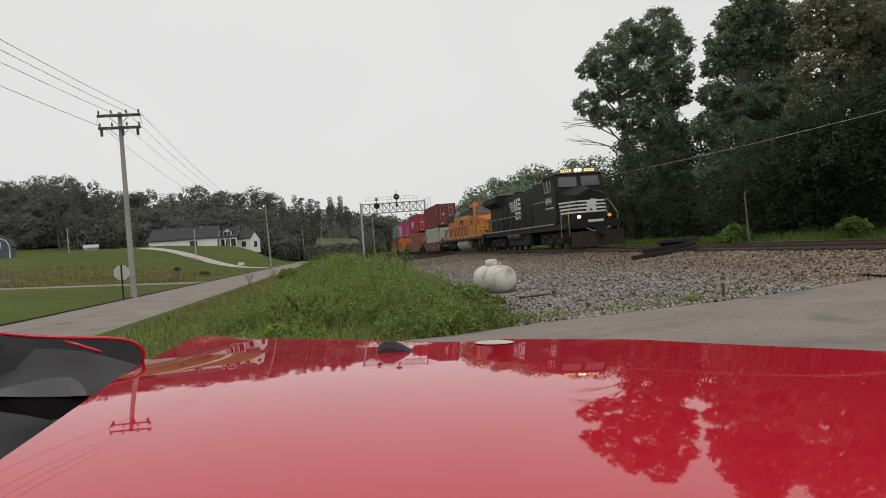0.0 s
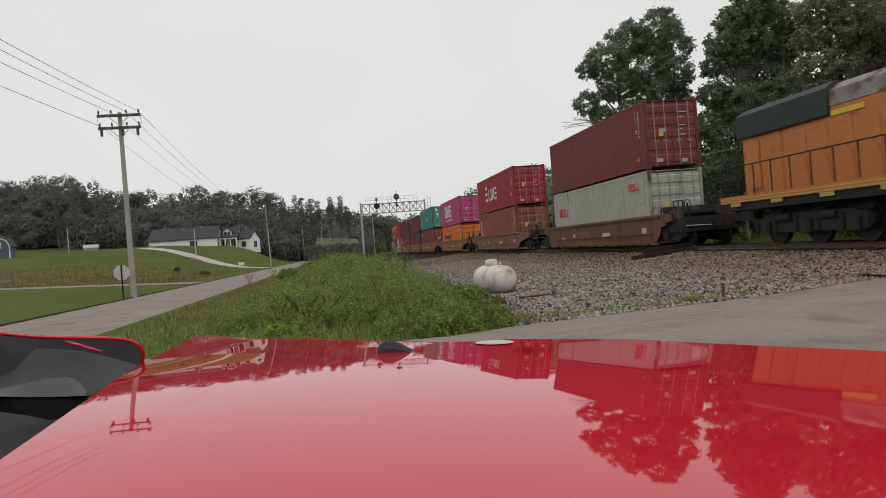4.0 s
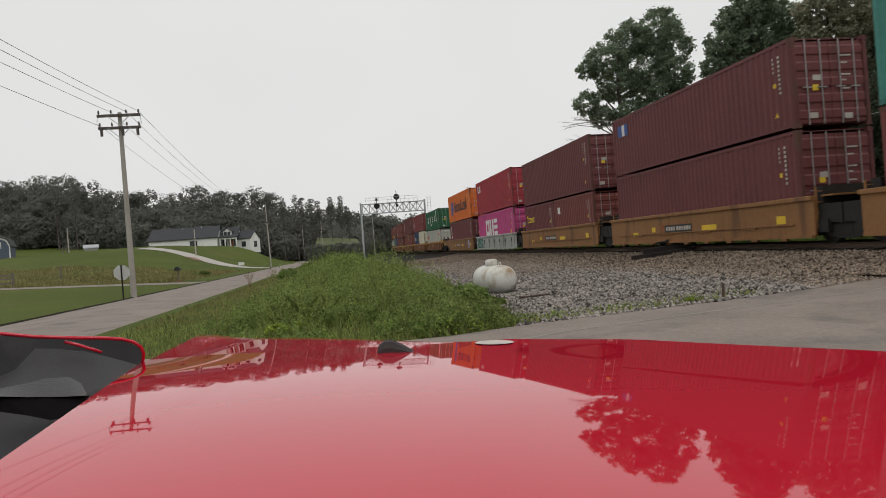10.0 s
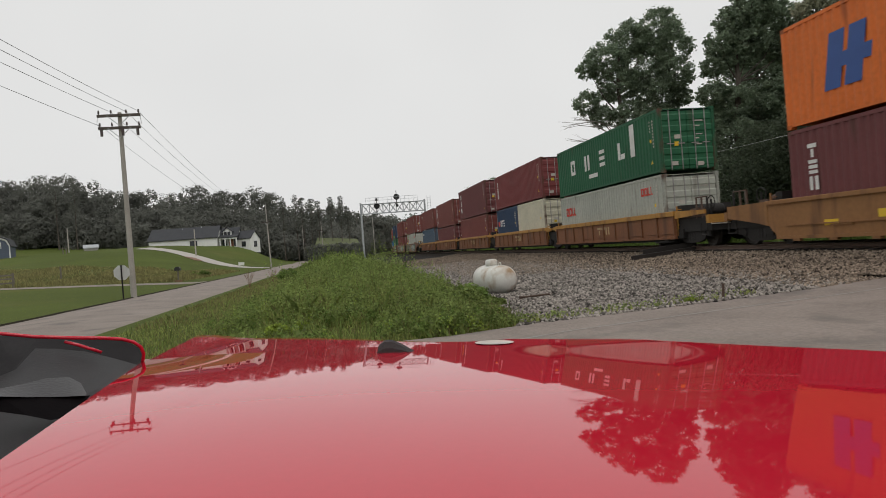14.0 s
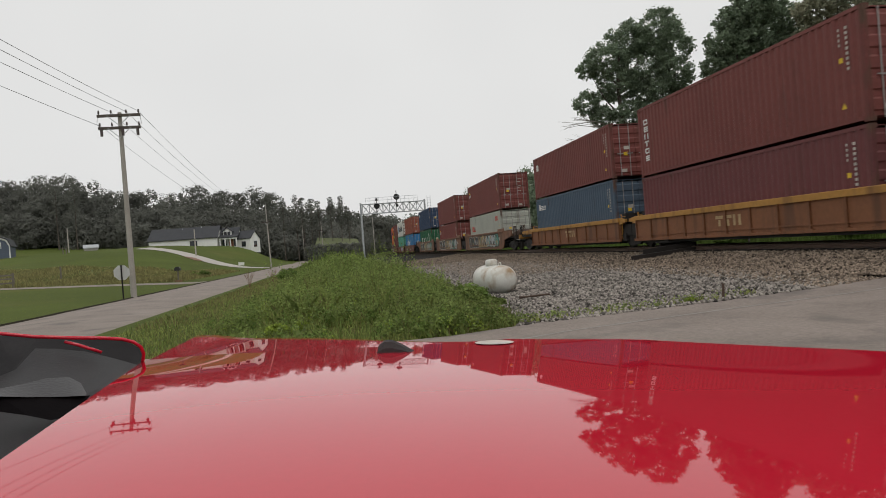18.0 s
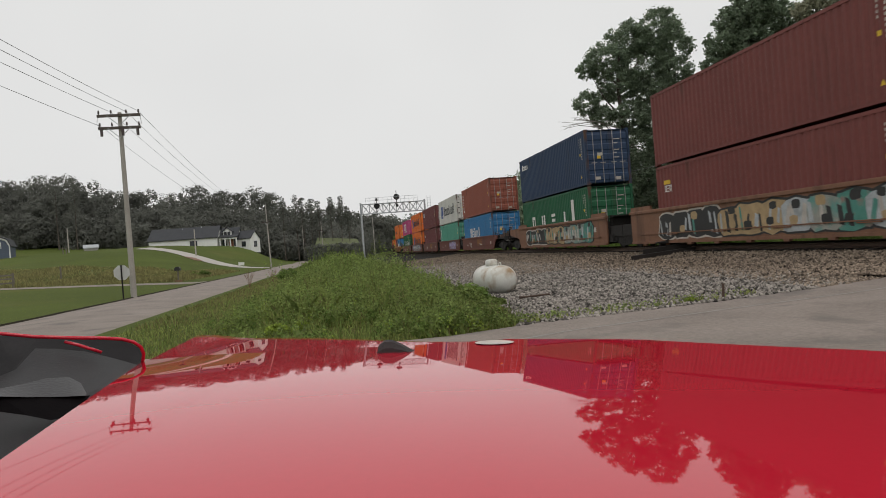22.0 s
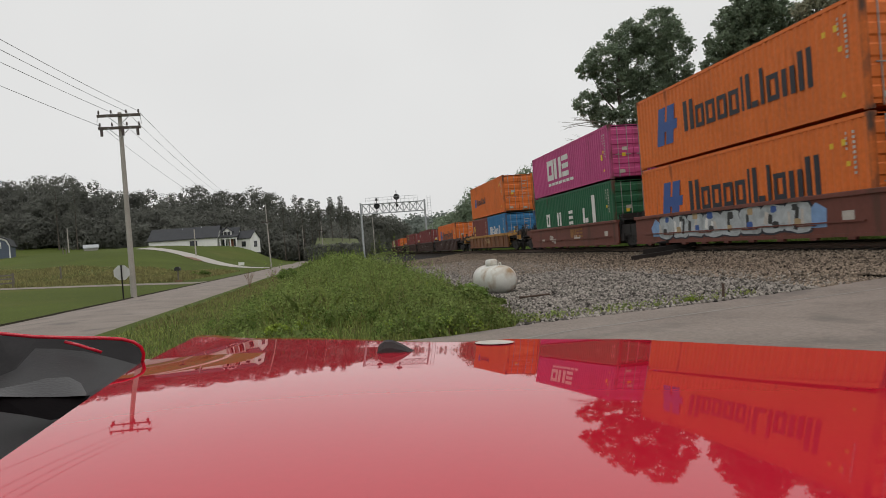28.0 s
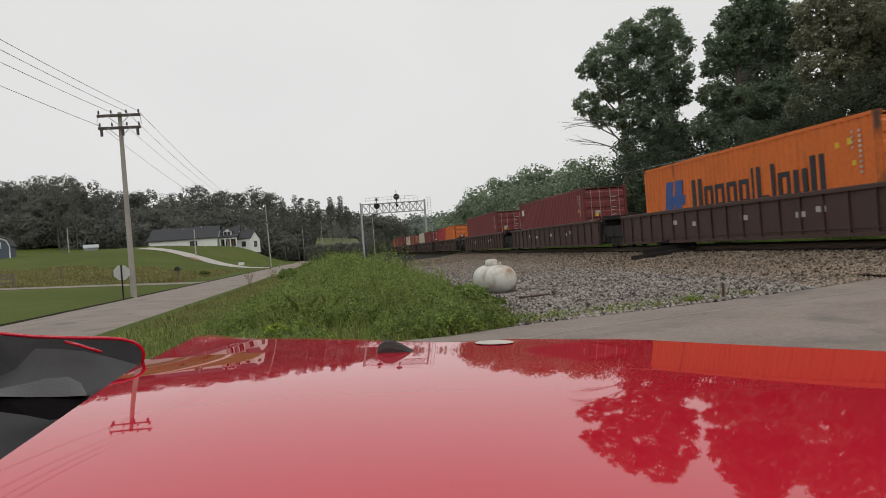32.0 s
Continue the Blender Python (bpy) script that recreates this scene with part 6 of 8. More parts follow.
# ---- things beside the lane and the yard ----
def gas_tank(m):
    t = thing("gas_tank", "white rust-streaked propane tank lying by the gravel", "gas tank", m)
    prof = [(0.02, -0.82), (0.2, -0.8), (0.3, -0.72), (0.36, -0.6), (0.37, -0.5), (0.37, 0.5), (0.36, 0.6), (0.3, 0.72), (0.2, 0.8), (0.02, 0.82)]
    part("shell", Shape().lathe(prof, (0, 0, 0.46), "y", 30), M_TANK, t, smooth=True)
    part("valve_dome", Shape().lathe([(0.15, 0.0), (0.165, 0.02), (0.16, 0.12), (0.13, 0.155), (0.03, 0.165)], (0, 0.1, 0.83), "z", 18), M_TANK, t, smooth=True)
    for y in (-0.4, 0.4):
        part("foot", Shape().box((-0.2, y, 0.05), (0.1, 0.16, 0.12)).box((0.2, y, 0.05), (0.1, 0.16, 0.12)), M_RAIL, t)
        part("lifting_lug", Shape().path([(0, y - 0.07, 0.83), (0, y - 0.05, 0.9), (0, y + 0.05, 0.9), (0, y + 0.07, 0.83)], 0.012), M_TANK, t)
    part("weld_band", Shape().lathe([(0.3, -0.015), (0.373, -0.012), (0.373, 0.012), (0.3, 0.015)], (0, 0.5, 0.46), "y", 30), M_TANK, t)
    part("weld_band", Shape().lathe([(0.3, -0.015), (0.373, -0.012), (0.373, 0.012), (0.3, 0.015)], (0, -0.5, 0.46), "y", 30), M_TANK, t)
    return t


gas_tank(pose(4.08, 17.0, -0.09, 0, 0, 12))


def utility_pole(m, height, arms, lean=0.0, label="weathered wooden utility pole in the grass", r=0.15):
    p = thing("utility_pole", label, "utility pole", m, "poles along the lane")
    part("shaft", Shape().tube((0, 0, -0.3), (lean * height, 0, height), r, r * 0.62, 14), M_POLE, p)
    for z, half in arms:
        x0 = lean * z
        a = part("crossarm", Shape().box((x0, -0.15, z), (2 * half, 0.1, 0.13)), M_XARM, p, "dark wooden crossarm")
        for q in (-0.92, -0.35, 0.35, 0.92) if half > 0.6 else (-0.8, 0.8):
            part("insulator", Shape().lathe([(0.02, 0.0), (0.025, 0.06), (0.055, 0.08), (0.05, 0.13), (0.03, 0.17), (0.045, 0.2), (0.02, 0.22)], (x0 + q * half, -0.15, z + 0.06), "z", 10), M_INSUL, a)
        part("brace", Shape().tube((x0 - half * 0.55, -0.2, z), (x0, -0.18, z - 0.5), 0.018).tube((x0 + half * 0.55, -0.2, z), (x0, -0.18, z - 0.5), 0.018), M_GALV, a)
    return p


def sag(a, b, drop, r, n=18):
    a, b = Vector(a), Vector(b)
    return Shape().sweep([tuple(a.lerp(b, i / n) - Vector((0, 0, drop * 4 * (i / n) * (1 - i / n)))) for i in range(n + 1)], r, 4)


P0 = (-10.15, 35.1)
main = utility_pole(pose(P0[0], P0[1], 0), 9.3, [(9.12, 1.02), (8.5, 1.0)], 0.0)
for q in (-0.85, 0.15, 0.85):
    part("hanging_insulator", Shape().tube((q, -0.18, 8.5), (q, -0.18, 8.1), 0.07), M_INSUL, main)
part("drop_wires", Shape().path([(-1.0, -0.15, 9.1), (-1.05, -0.15, 8.7), (-0.85, -0.15, 8.5)], 0.01).path([(1.0, -0.15, 9.1), (1.05, -0.15, 8.7), (0.85, -0.15, 8.5)], 0.01), M_WIRE, main)
far_top = pt(478, 371, 118)
for dx0, z0, drop in ((0.94, 9.3, 1.0), (0.36, 9.3, 0.95), (-0.36, 9.3, 0.95), (-0.85, 8.6, 0.75)):
    for end, low_ in (((far_top[0] + dx0 * 0.85, far_top[1], far_top[2] - (0.6 if z0 < 9 else 0.0)), 2.2), ((-11.5 + dx0, -25.0, z0 + 0.1), drop)):
        tagged(new("power_line", sag((P0[0] + dx0, P0[1] - 0.15, z0), end, low_, 0.0105).mesh("power_line", M_WIRE)), "thin sagging power line between poles", "power line", "power lines")
for x, y, d, h, arms in ((478, 445, 118, 8.3, [(8.0, 0.9)]), (572, 447, 175, 8.2, [(8.0, 1.1)]), (537, 430, 215, 9.5, []), (663, 437, 190, 8.5, []), (122, 447, 125, 4.6, []), (346, 440, 120, 3.4, [])):
    px, py, pz = pt(x, y, d)
    utility_pole(pose(px, py, min(pz, ground_z(px, py) + 0.1)), h + max(0.0, pz - ground_z(px, py)), arms, -0.02 if x == 478 else 0.0, "slim wooden utility pole far along the lane", 0.13)

# back of a stop sign
stop = thing("stop_sign", "bare metal back of an octagonal road sign on a post", "road sign", pose(-10.28, 33.9, 0, 0, 0, 8))
ring = [(0.38 * math.cos(math.tau * (i + 0.5) / 8), 1.28 + 0.38 * math.sin(math.tau * (i + 0.5) / 8)) for i in range(8)]
part("plate", Shape().prism(ring, 0.0, 0.006, "y"), M_SIGNBACK, stop)
part("post", Shape().box((0, -0.03, 0.78), (0.06, 0.035, 1.75)).box((0.028, -0.045, 0.78), (0.008, 0.03, 1.75)).box((-0.028, -0.045, 0.78), (0.008, 0.03, 1.75)), M_STEELDARK, stop)

# letter box on the verge
bx, by, bz = pt(316, 498, 56)
mb = thing("mailbox", "black mailbox on a leaning post by the lane", "mailbox", pose(bx, by, ground_z(bx, by)))
part("box", Shape().prism([(-0.22, 0.95), (0.22, 0.95), (0.22, 1.15), (0.12, 1.27), (-0.12, 1.27), (-0.22, 1.15)], -0.28, 0.28, "y"), M_BLACK, mb)
part("post", Shape().box((0, 0, 0.47), (0.1, 0.1, 0.96)), M_FENCE, mb)
part("base_stone", Shape().box((0.0, 0, 0.06), (0.6, 0.3, 0.14), 0.3, 0.1), M_DIRT, mb)

# pile of old ties on the ballast
heap = [((11.35, 23.7), -24, 2.4, -0.04), ((11.6, 23.95), -20, 2.3, -0.04), ((11.7, 23.85), -22, 2.0, 0.15), ((12.3, 24.2), -16, 1.5, 0.38)]
for (x, y), a, ln, z in heap:
    s = Shape().box((0, 0, 0.09), (ln, 0.26, 0.2), 0, 0.02)
    o = new("railroad_tie", s.mesh("railroad_tie", M_TIE))
    o.matrix_basis = pose(x + 1.15, y + 0.1, yard_z(x + 1.1, y) + z + 0.05, 0, -5, a)
    tagged(o, "old blackened timber tie dumped on the ballast", "railroad tie", "dumped ties")
lever = thing("switch_plate", "black steel plate lying on the dumped ties", "steel plate", pose(13.05, 24.2, yard_z(12.9, 24) + 0.5, 0, 0, -18))
part("plate", Shape().box((0, 0, 0.02), (1.1, 0.3, 0.05)), M_STEELDARK, lever)
part("stud", Shape().tube((-0.1, 0, 0.03), (-0.1, 0, 0.12), 0.09, n=10), M_STEELDARK, lever)

# signal bridge over the railway
GY = 121.0
sb = thing("signal_bridge", "grey steel signal bridge that spans the railway", "signal bridge", pose(0, GY, 0))
xl, xr = 5.1, 16.9
for x in (xl, xr):
    part("post", Shape().tube((x, 0, -0.2), (x, 0, 10.35), 0.19, 0.17, 12).box((x, 0, 0.1), (0.7, 0.7, 0.3)), M_GALV, sb)
zt, zb = 10.05, 8.3
for y in (-0.5, 0.5):
    for z in (zt, zb):
        part("chord", Shape().box(((xl + xr) / 2, y, z), (xr - xl + 0.3, 0.12, 0.13)), M_GALV, sb)
    n = 9
    for i in range(n):
        a, b = xl + 0.3 + (xr - xl - 0.6) * i / n, xl + 0.3 + (xr - xl - 0.6) * (i + 1) / n
        part("diagonal", Shape().tube((a, y, zb), (b, y, zt), 0.045, n=6).tube((a, y, zt), (b, y, zb), 0.045, n=6).tube((a, y, zb), (a, y, zt), 0.045, n=6), M_GALV, sb)
wk = part("walkway", Shape().box(((xl + xr) / 2 - 0.6, -0.95, zt - 0.05), (xr - xl - 2.2, 0.7, 0.05)), M_GALV, sb)
rl = Shape().tube((xl + 0.9, -1.3, zt + 1.05), (xr - 1.4, -1.3, zt + 1.05), 0.025).tube((xl + 0.9, -1.3, zt + 0.55), (xr - 1.4, -1.3, zt + 0.55), 0.02)
for i in range(13):
    x = xl + 0.9 + (xr - xl - 2.3) * i / 12
    rl.tube((x, -1.3, zt - 0.05), (x, -1.3, zt + 1.05), 0.02)
part("railing", rl, M_GALV, wk)
ld = Shape().tube((xr + 0.5, -0.3, 0.5), (xr + 0.5, -0.3, 11.0), 0.03).tube((xr + 1.1, -0.3, 0.5), (xr + 1.1, -0.3, 11.0), 0.03)
for i in range(21):
    ld.tube((xr + 0.5, -0.3, 0.6 + i * 0.5), (xr + 1.1, -0.3, 0.6 + i * 0.5), 0.02)
part("ladder", ld, M_GALV, sb)
for x, z in ((8.0, 9.6), (11.7, 11.05)):
    hd = part("signal_head", Shape().tube((x, -0.75, z), (x, -0.7, z), 0.55, n=22).tube((x, -1.05, z), (x, -0.75, z), 0.2, n=12), M_BLACK, sb, "black round signal head")
    part("mast", Shape().tube((x, -0.6, z - 1.2), (x, -0.6, z + 1.15), 0.06), M_BLACK, hd)
    part("lower_unit", Shape().box((x, -0.8, z - 1.6 if z > 10 else z + 1.15), (0.4, 0.25, 0.45)), M_BLACK, hd)

# small pole behind the track and the bright guy wire
wp = thing("trackside_pole", "thin grey pole with a cap behind the track", "pole", pose(17.80, 26.17, ground_z(17.80, 26.17)))
part("shaft", Shape().tube((0, 0, -0.1), (-0.05, 0, 2.75), 0.04, 0.035, 8), M_FENCE, wp)
part("base_box", Shape().box((0, -0.1, 0.3), (0.12, 0.1, 0.22)), M_GALV, wp)
tagged(new("guy_wire", sag(pt(1750, 148, 19.5), pt(1071, 313, 40), 0.12, 0.009).mesh("guy_wire", M_PALEWIRE)), "bright thin cable slung before the trees", "cable")


# ---- buildings on the rise ----
def gable(s, x0, x1, y0, y1, z0, ze, zr, roof, over=0.4):
    """Walls with a ridge along x into s, roof planes into roof."""
    ym = (y0 + y1) / 2
    s.prism([(y0, z0), (y1, z0), (y1, ze), (ym, zr), (y0, ze)], x0, x1, "x")
    k = (zr - ze) / (ym - y0)
    for a, sg in ((y0 - over, 1), (y1 + over, -1)):
        za = ze - over * k + 0.05
        roof.prism([(a, za), (ym, zr + 0.05), (ym, zr + 0.25), (a, za + 0.2)] if sg > 0 else [(ym, zr + 0.05), (a, za), (a, za + 0.2), (ym, zr + 0.25)], x0 - over, x1 + over, "x")


hx, hy, _ = pt(385, 440, 158)
hz = ground_z(hx, hy)
house = thing("house", "white one-storey farmhouse with charcoal shingle roof on the rise", "house", pose(hx, hy, hz, 0, 0, -1))
w1, r1 = Shape(), Shape()
gable(w1, -15.6, 0.0, 0.0, 9.0, -1.5, 2.55, 5.3, r1, 0.3)
part("wall", w1, M_HOUSE, house, "white siding")
part("roof", r1, M_SHINGLE, house, "charcoal shingle roof")
part("gable_trim", Shape().path([(0.12, -0.3, 2.35), (0.12, 4.5, 5.3), (0.12, 9.3, 2.35)], 0.13, 4), M_TRIMDARK, house, "dark gable trim")
# middle part with its porch and dormer
w2, r2 = Shape(), Shape()
gable(w2, 0.0, 4.4, 3.6, 9.4, -1.5, 2.5, 4.7, r2, 0.2)
part("wall", w2, M_HOUSE, house)
part("roof", r2, M_SHINGLE, house)
part("dormer", Shape().prism([(0.9, 2.7), (2.9, 2.7), (2.9, 3.9), (1.9, 4.7), (0.9, 3.9)], 3.4, 6.0, "y"), M_HOUSE, house)
part("dormer_roof", Shape().prism([(0.6, 3.75), (1.9, 4.75), (3.2, 3.75), (3.2, 3.95), (1.9, 4.95), (0.6, 3.95)][::-1], 3.15, 6.2, "y"), M_SHINGLE, house)
part("porch_roof", Shape().prism([(0.9, 2.25), (3.7, 2.9), (3.7, 3.1), (0.9, 2.45)], 0.2, 4.6, "x"), M_SHINGLE, house)
part("porch_beam", Shape().box((2.4, 1.15, 2.1), (4.2, 0.2, 0.3)), M_HOUSE, house)
for x in (0.5, 1.7, 2.9, 4.3):
    part("porch_post", Shape().box((x, 1.15, 0.3), (0.26, 0.26, 3.6)), M_HOUSE, house)
# the small wing, turned a little
WING = pose(4.5, 3.2, -0.5, 0, 0, -22)
wing, rwing = Shape(), Shape()
gable(wing, -0.5, 3.2, 0.0, 4.6, -1.2, 2.3, 4.1, rwing, 0.2)
part("wall", wing, M_HOUSE, house, "", WING)
part("roof", rwing, M_SHINGLE, house, "", WING)
part("gable_trim", Shape().path([(3.3, -0.2, 2.2), (3.3, 2.3, 4.1), (3.3, 4.8, 2.2)], 0.11, 4), M_TRIMDARK, house, "dark gable trim", WING)


def house_window(c, size, along_x=True, m=None):
    """A dark pane with a frame round it, on a wall along x or along y."""
    sx2, sz2 = size
    wi = part("window", Shape().box(c, (sx2, 0.08, sz2) if along_x else (0.08, sx2, sz2)), M_WINDOW, house, "", m)
    fr = Shape()
    for du, dz, lu, lz in ((0, sz2 / 2 + 0.05, sx2 + 0.2, 0.1), (0, -sz2 / 2 - 0.05, sx2 + 0.2, 0.1), (-sx2 / 2 - 0.05, 0, 0.1, sz2), (sx2 / 2 + 0.05, 0, 0.1, sz2)):
        o = -0.03 if along_x else 0.03
        fr.box((c[0] + (du if along_x else o), c[1] + (o if along_x else du), c[2] + dz), (lu, 0.08, lz) if along_x else (0.08, lu, lz))
    part("window_frame", fr, M_TRIMDARK, wi)


house_window((-5.4, -0.03, 1.35), (1.5, 1.1))
house_window((0.03, 3.4, 1.3), (1.0, 1.5), False)
house_window((0.03, 6.4, 1.3), (1.0, 1.5), False)
for x in (1.5, 2.3):
    house_window((x, 3.37, 3.4), (0.45, 0.7))
house_window((1.1, 3.57, 1.1), (0.8, 1.6))
house_window((3.8, 3.57, 1.1), (0.8, 1.6))
house_window((3.23, 2.3, 0.9), (1.2, 1.3), False, WING)
house_window((1.4, -0.03, 1.0), (0.9, 1.1), True, WING)
part("door", Shape().box((2.7, 3.55, 0.9), (1.0, 0.1, 2.1)), mat("stained_door_wood", (0.3, 0.12, 0.06), 0.5), house, "stained wooden front door")
part("vent_pipe", Shape().tube((-4.2, 4.0, 4.6), (-4.2, 4.0, 5.7), 0.07).tube((-8.6, 3.6, 4.4), (-8.6, 3.6, 5.4), 0.07), M_GALV, house)

sx_, sy_, _ = pt(8, 462, 118)
shed = thing("garden_shed", "small dark barn-roofed shed with white trim", "shed", pose(sx_ - 0.9, sy_, ground_z(sx_, sy_), 0, 0, 14))
gam = [(-1.8, 0), (1.8, 0), (1.8, 2.2), (1.35, 3.3), (0, 3.9), (-1.35, 3.3), (-1.8, 2.2)]
part("wall", Shape().prism(gam, 0, 5.0, "y"), M_SHEDWALL, shed)
part("roof", Shape().prism([(-2.0, 2.05), (-1.42, 3.35), (0, 4.0), (1.42, 3.35), (2.0, 2.05), (2.1, 2.15), (1.5, 3.5), (0, 4.15), (-1.5, 3.5), (-2.1, 2.15)][::-1], -0.25, 5.2, "y"), M_SHINGLE, shed)
part("trim", Shape().box((-1.75, -0.03, 1.1), (0.18, 0.06, 2.2)).box((1.75, -0.03, 1.1), (0.18, 0.06, 2.2)).path([(-1.8, -0.05, 2.2), (-1.3, -0.05, 3.2), (0, -0.05, 3.8), (1.3, -0.05, 3.2), (1.8, -0.05, 2.2)], 0.16, 4), M_HOUSE, shed, "white trim boards")
part("loft_window", Shape().box((0, -0.03, 2.4), (0.8, 0.06, 0.9)), M_WINDOW, shed)
part("window_frame", Shape().box((0.45, -0.05, 2.4), (0.1, 0.06, 1.0)).box((-0.45, -0.05, 2.4), (0.1, 0.06, 1.0)).box((0, -0.05, 2.9), (1.0, 0.06, 0.1)).box((0, -0.05, 1.9), (1.0, 0.06, 0.1)), M_HOUSE, shed)

# low pale building half hidden in the woods
ox, oy, _ = pt(160, 440, 165)
hut = thing("outbuilding", "pale outbuilding half hidden before the woods", "outbuilding", pose(ox, oy, ground_z(ox, oy), 0, 0, 20))
ws, rs = Shape(), Shape()
gable(ws, -1.5, 1.7, -1.5, 1.5, -0.8, 1.2, 1.9, rs, 0.15)
part("wall", ws, mat("weathered_pale_siding", (0.3, 0.29, 0.27), 0.8, scale=2.0), hut)
part("roof", rs, M_GALV, hut)

# driveways
def draped(name, pts, width, material, label, lift=0.05):
    lines = []
    for (x0, y0), (x1, y1) in zip(pts, pts[1:]):
        n = max(2, int(math.hypot(x1 - x0, y1 - y0) / 2.0))
        for i in range(n):
            lines.append((x0 + (x1 - x0) * i / n, y0 + (y1 - y0) * i / n))
    lines.append(pts[-1])
    out = []
    for i, (x, y) in enumerate(lines):
        a, b = lines[max(0, i - 1)], lines[min(len(lines) - 1, i + 1)]
        d = math.hypot(b[0] - a[0], b[1] - a[1])
        nx_, ny_ = -(b[1] - a[1]) / d, (b[0] - a[0]) / d
        w_ = width[0] + (width[1] - width[0]) * i / (len(lines) - 1)
        out.append([(x + nx_ * w_ * q, y + ny_ * w_ * q, ground_z(x + nx_ * w_ * q, y + ny_ * w_ * q) + lift) for q in (0.5, 0.17, -0.17, -0.5)])
    ribbon(name, out, material, label)


draped("driveway_lane", [(-10.4, 54.0), (-13.5, 55.0), (-20, 56.0), (-32, 57.0), (-60, 60)], (3.6, 3.0), M_ASPHALT, "narrow grey farm drive across the meadow", 0.02)
draped("driveway_house", [(-11.0, 113.5), (-13.5, 114.5), (-16.0, 115.0), (-19.0, 116.8), (-22.0, 119.8), (-25.0, 123.6), (-28.0, 126.2), (-31.0, 127.4), (-35.0, 128.5)], (6.6, 5.6), M_DRIVE, "pale concrete driveway that climbs to the house")
draped("clay_bank", [(-22.6, 115.5), (-25.2, 120.0)], (1.6, 2.0), M_DIRT, "bare clay bank beside the driveway", 0.08)

# rail fence and posts at the drive
fx, fy = -26.5, 59.5
fence = thing("rail_fence", "weathered grey wooden rail fence in the meadow", "fence", pose(fx, fy, ground_z(fx, fy)))
for i in range(3):
    part("post", Shape().box((-3.0 * i, 0, 0.55), (0.14, 0.14, 1.3)), M_FENCE, fence)
for i in range(2):
    for z in (0.4, 0.75, 1.05):
        part("rail", Shape().box((-1.5 - 3.0 * i, -0.08, z), (3.0, 0.04, 0.13)), M_FENCE, fence)
for x, y, d in ((108, 490, 70), (112, 452, 118), (118, 450, 118)):
    qx, qy, _ = pt(x, y, d)
    tagged(new("marker_post", Shape().box((0, 0, 0.6), (0.12, 0.12, 1.3)).mesh("marker_post", M_FENCE)), "short wooden marker post in the meadow", "post").matrix_basis = pose(qx, qy, ground_z(qx, qy))
yx, yy_, _ = pt(427, 464, 105)
ys = thing("yard_sign", "small white yard sign beside the driveway", "sign", pose(yx, yy_, ground_z(yx, yy_)))
part("board", Shape().box((0, 0, 0.75), (0.9, 0.04, 0.5)), M_HOUSE, ys)
part("stake", Shape().box((-0.3, 0.03, 0.4), (0.04, 0.03, 0.9)).box((0.3, 0.03, 0.4), (0.04, 0.03, 0.9)), M_GALV, ys)

# far hayfield seen beyond the lane's end
hay = Shape().quad(pt(540, 458, 172), pt(650, 452, 172), pt(640, 438, 188), pt(556, 438, 188)).quad(pt(556, 438, 188), pt(640, 438, 188), pt(632, 423, 206), pt(562, 421, 206))
setting("far_field", hay, M_FIELD, "pale green hayfield on a far slope")


# ---- plants ----
RNG = np.random.default_rng(7)


def leaf_quads(centers, size, rng, flat=0.5, facing=None):
    """One bent-free leaf clump quad round each centre, turned at random."""
    n = len(centers)
    a = rng.normal(size=(n, 3))
    a[:, 2] *= flat
    if facing is not None:
        a -= facing * (a * facing).sum(1, keepdims=True)
    a /= np.linalg.norm(a, axis=1, keepdims=True)
    b = rng.normal(size=(n, 3)) if facing is None else np.cross(facing, a)
    b -= a * (a * b).sum(1, keepdims=True)
    b /= np.linalg.norm(b, axis=1, keepdims=True)
    s = size * (0.6 + 0.8 * rng.random((n, 1)))
    a, b = a * s, b * s * 0.7
    v = np.stack([centers - a, centers + b * 0.9 - a * 0.1, centers + a, centers - b * 0.9 + a * 0.1], 1).reshape(-1, 3)
    return v, np.arange(4 * n).reshape(n, 4)


def crown_points(n, blobs, rng, k=130, sig=0.085, core=0.45, outward=False):
    """Points clustered on the shells of several lumps (x, y, z, rx, rz)."""
    blobs = np.array(blobs)
    w = blobs[:, 3] ** 2
    which = rng.choice(len(blobs), n, p=w / w.sum())
    # twig clusters inside each lump
    cl = rng.normal(size=(len(blobs), k, 3))
    cl /= np.linalg.norm(cl, axis=2, keepdims=True)
    cl *= (core + (1 - core) * rng.random((len(blobs), k, 1)) ** 0.5)
    d = cl[which, rng.integers(0, k, n)] + rng.normal(size=(n, 3)) * sig
    b = blobs[which]
    if outward:
        o = d + 0.35 * rng.normal(size=(n, 3)) + np.array([0, 0, 0.25])
        return b[:, :3] + d * b[:, [3, 3, 4]], o / np.linalg.norm(o, axis=1, keepdims=True)
    return b[:, :3] + d * b[:, [3, 3, 4]]


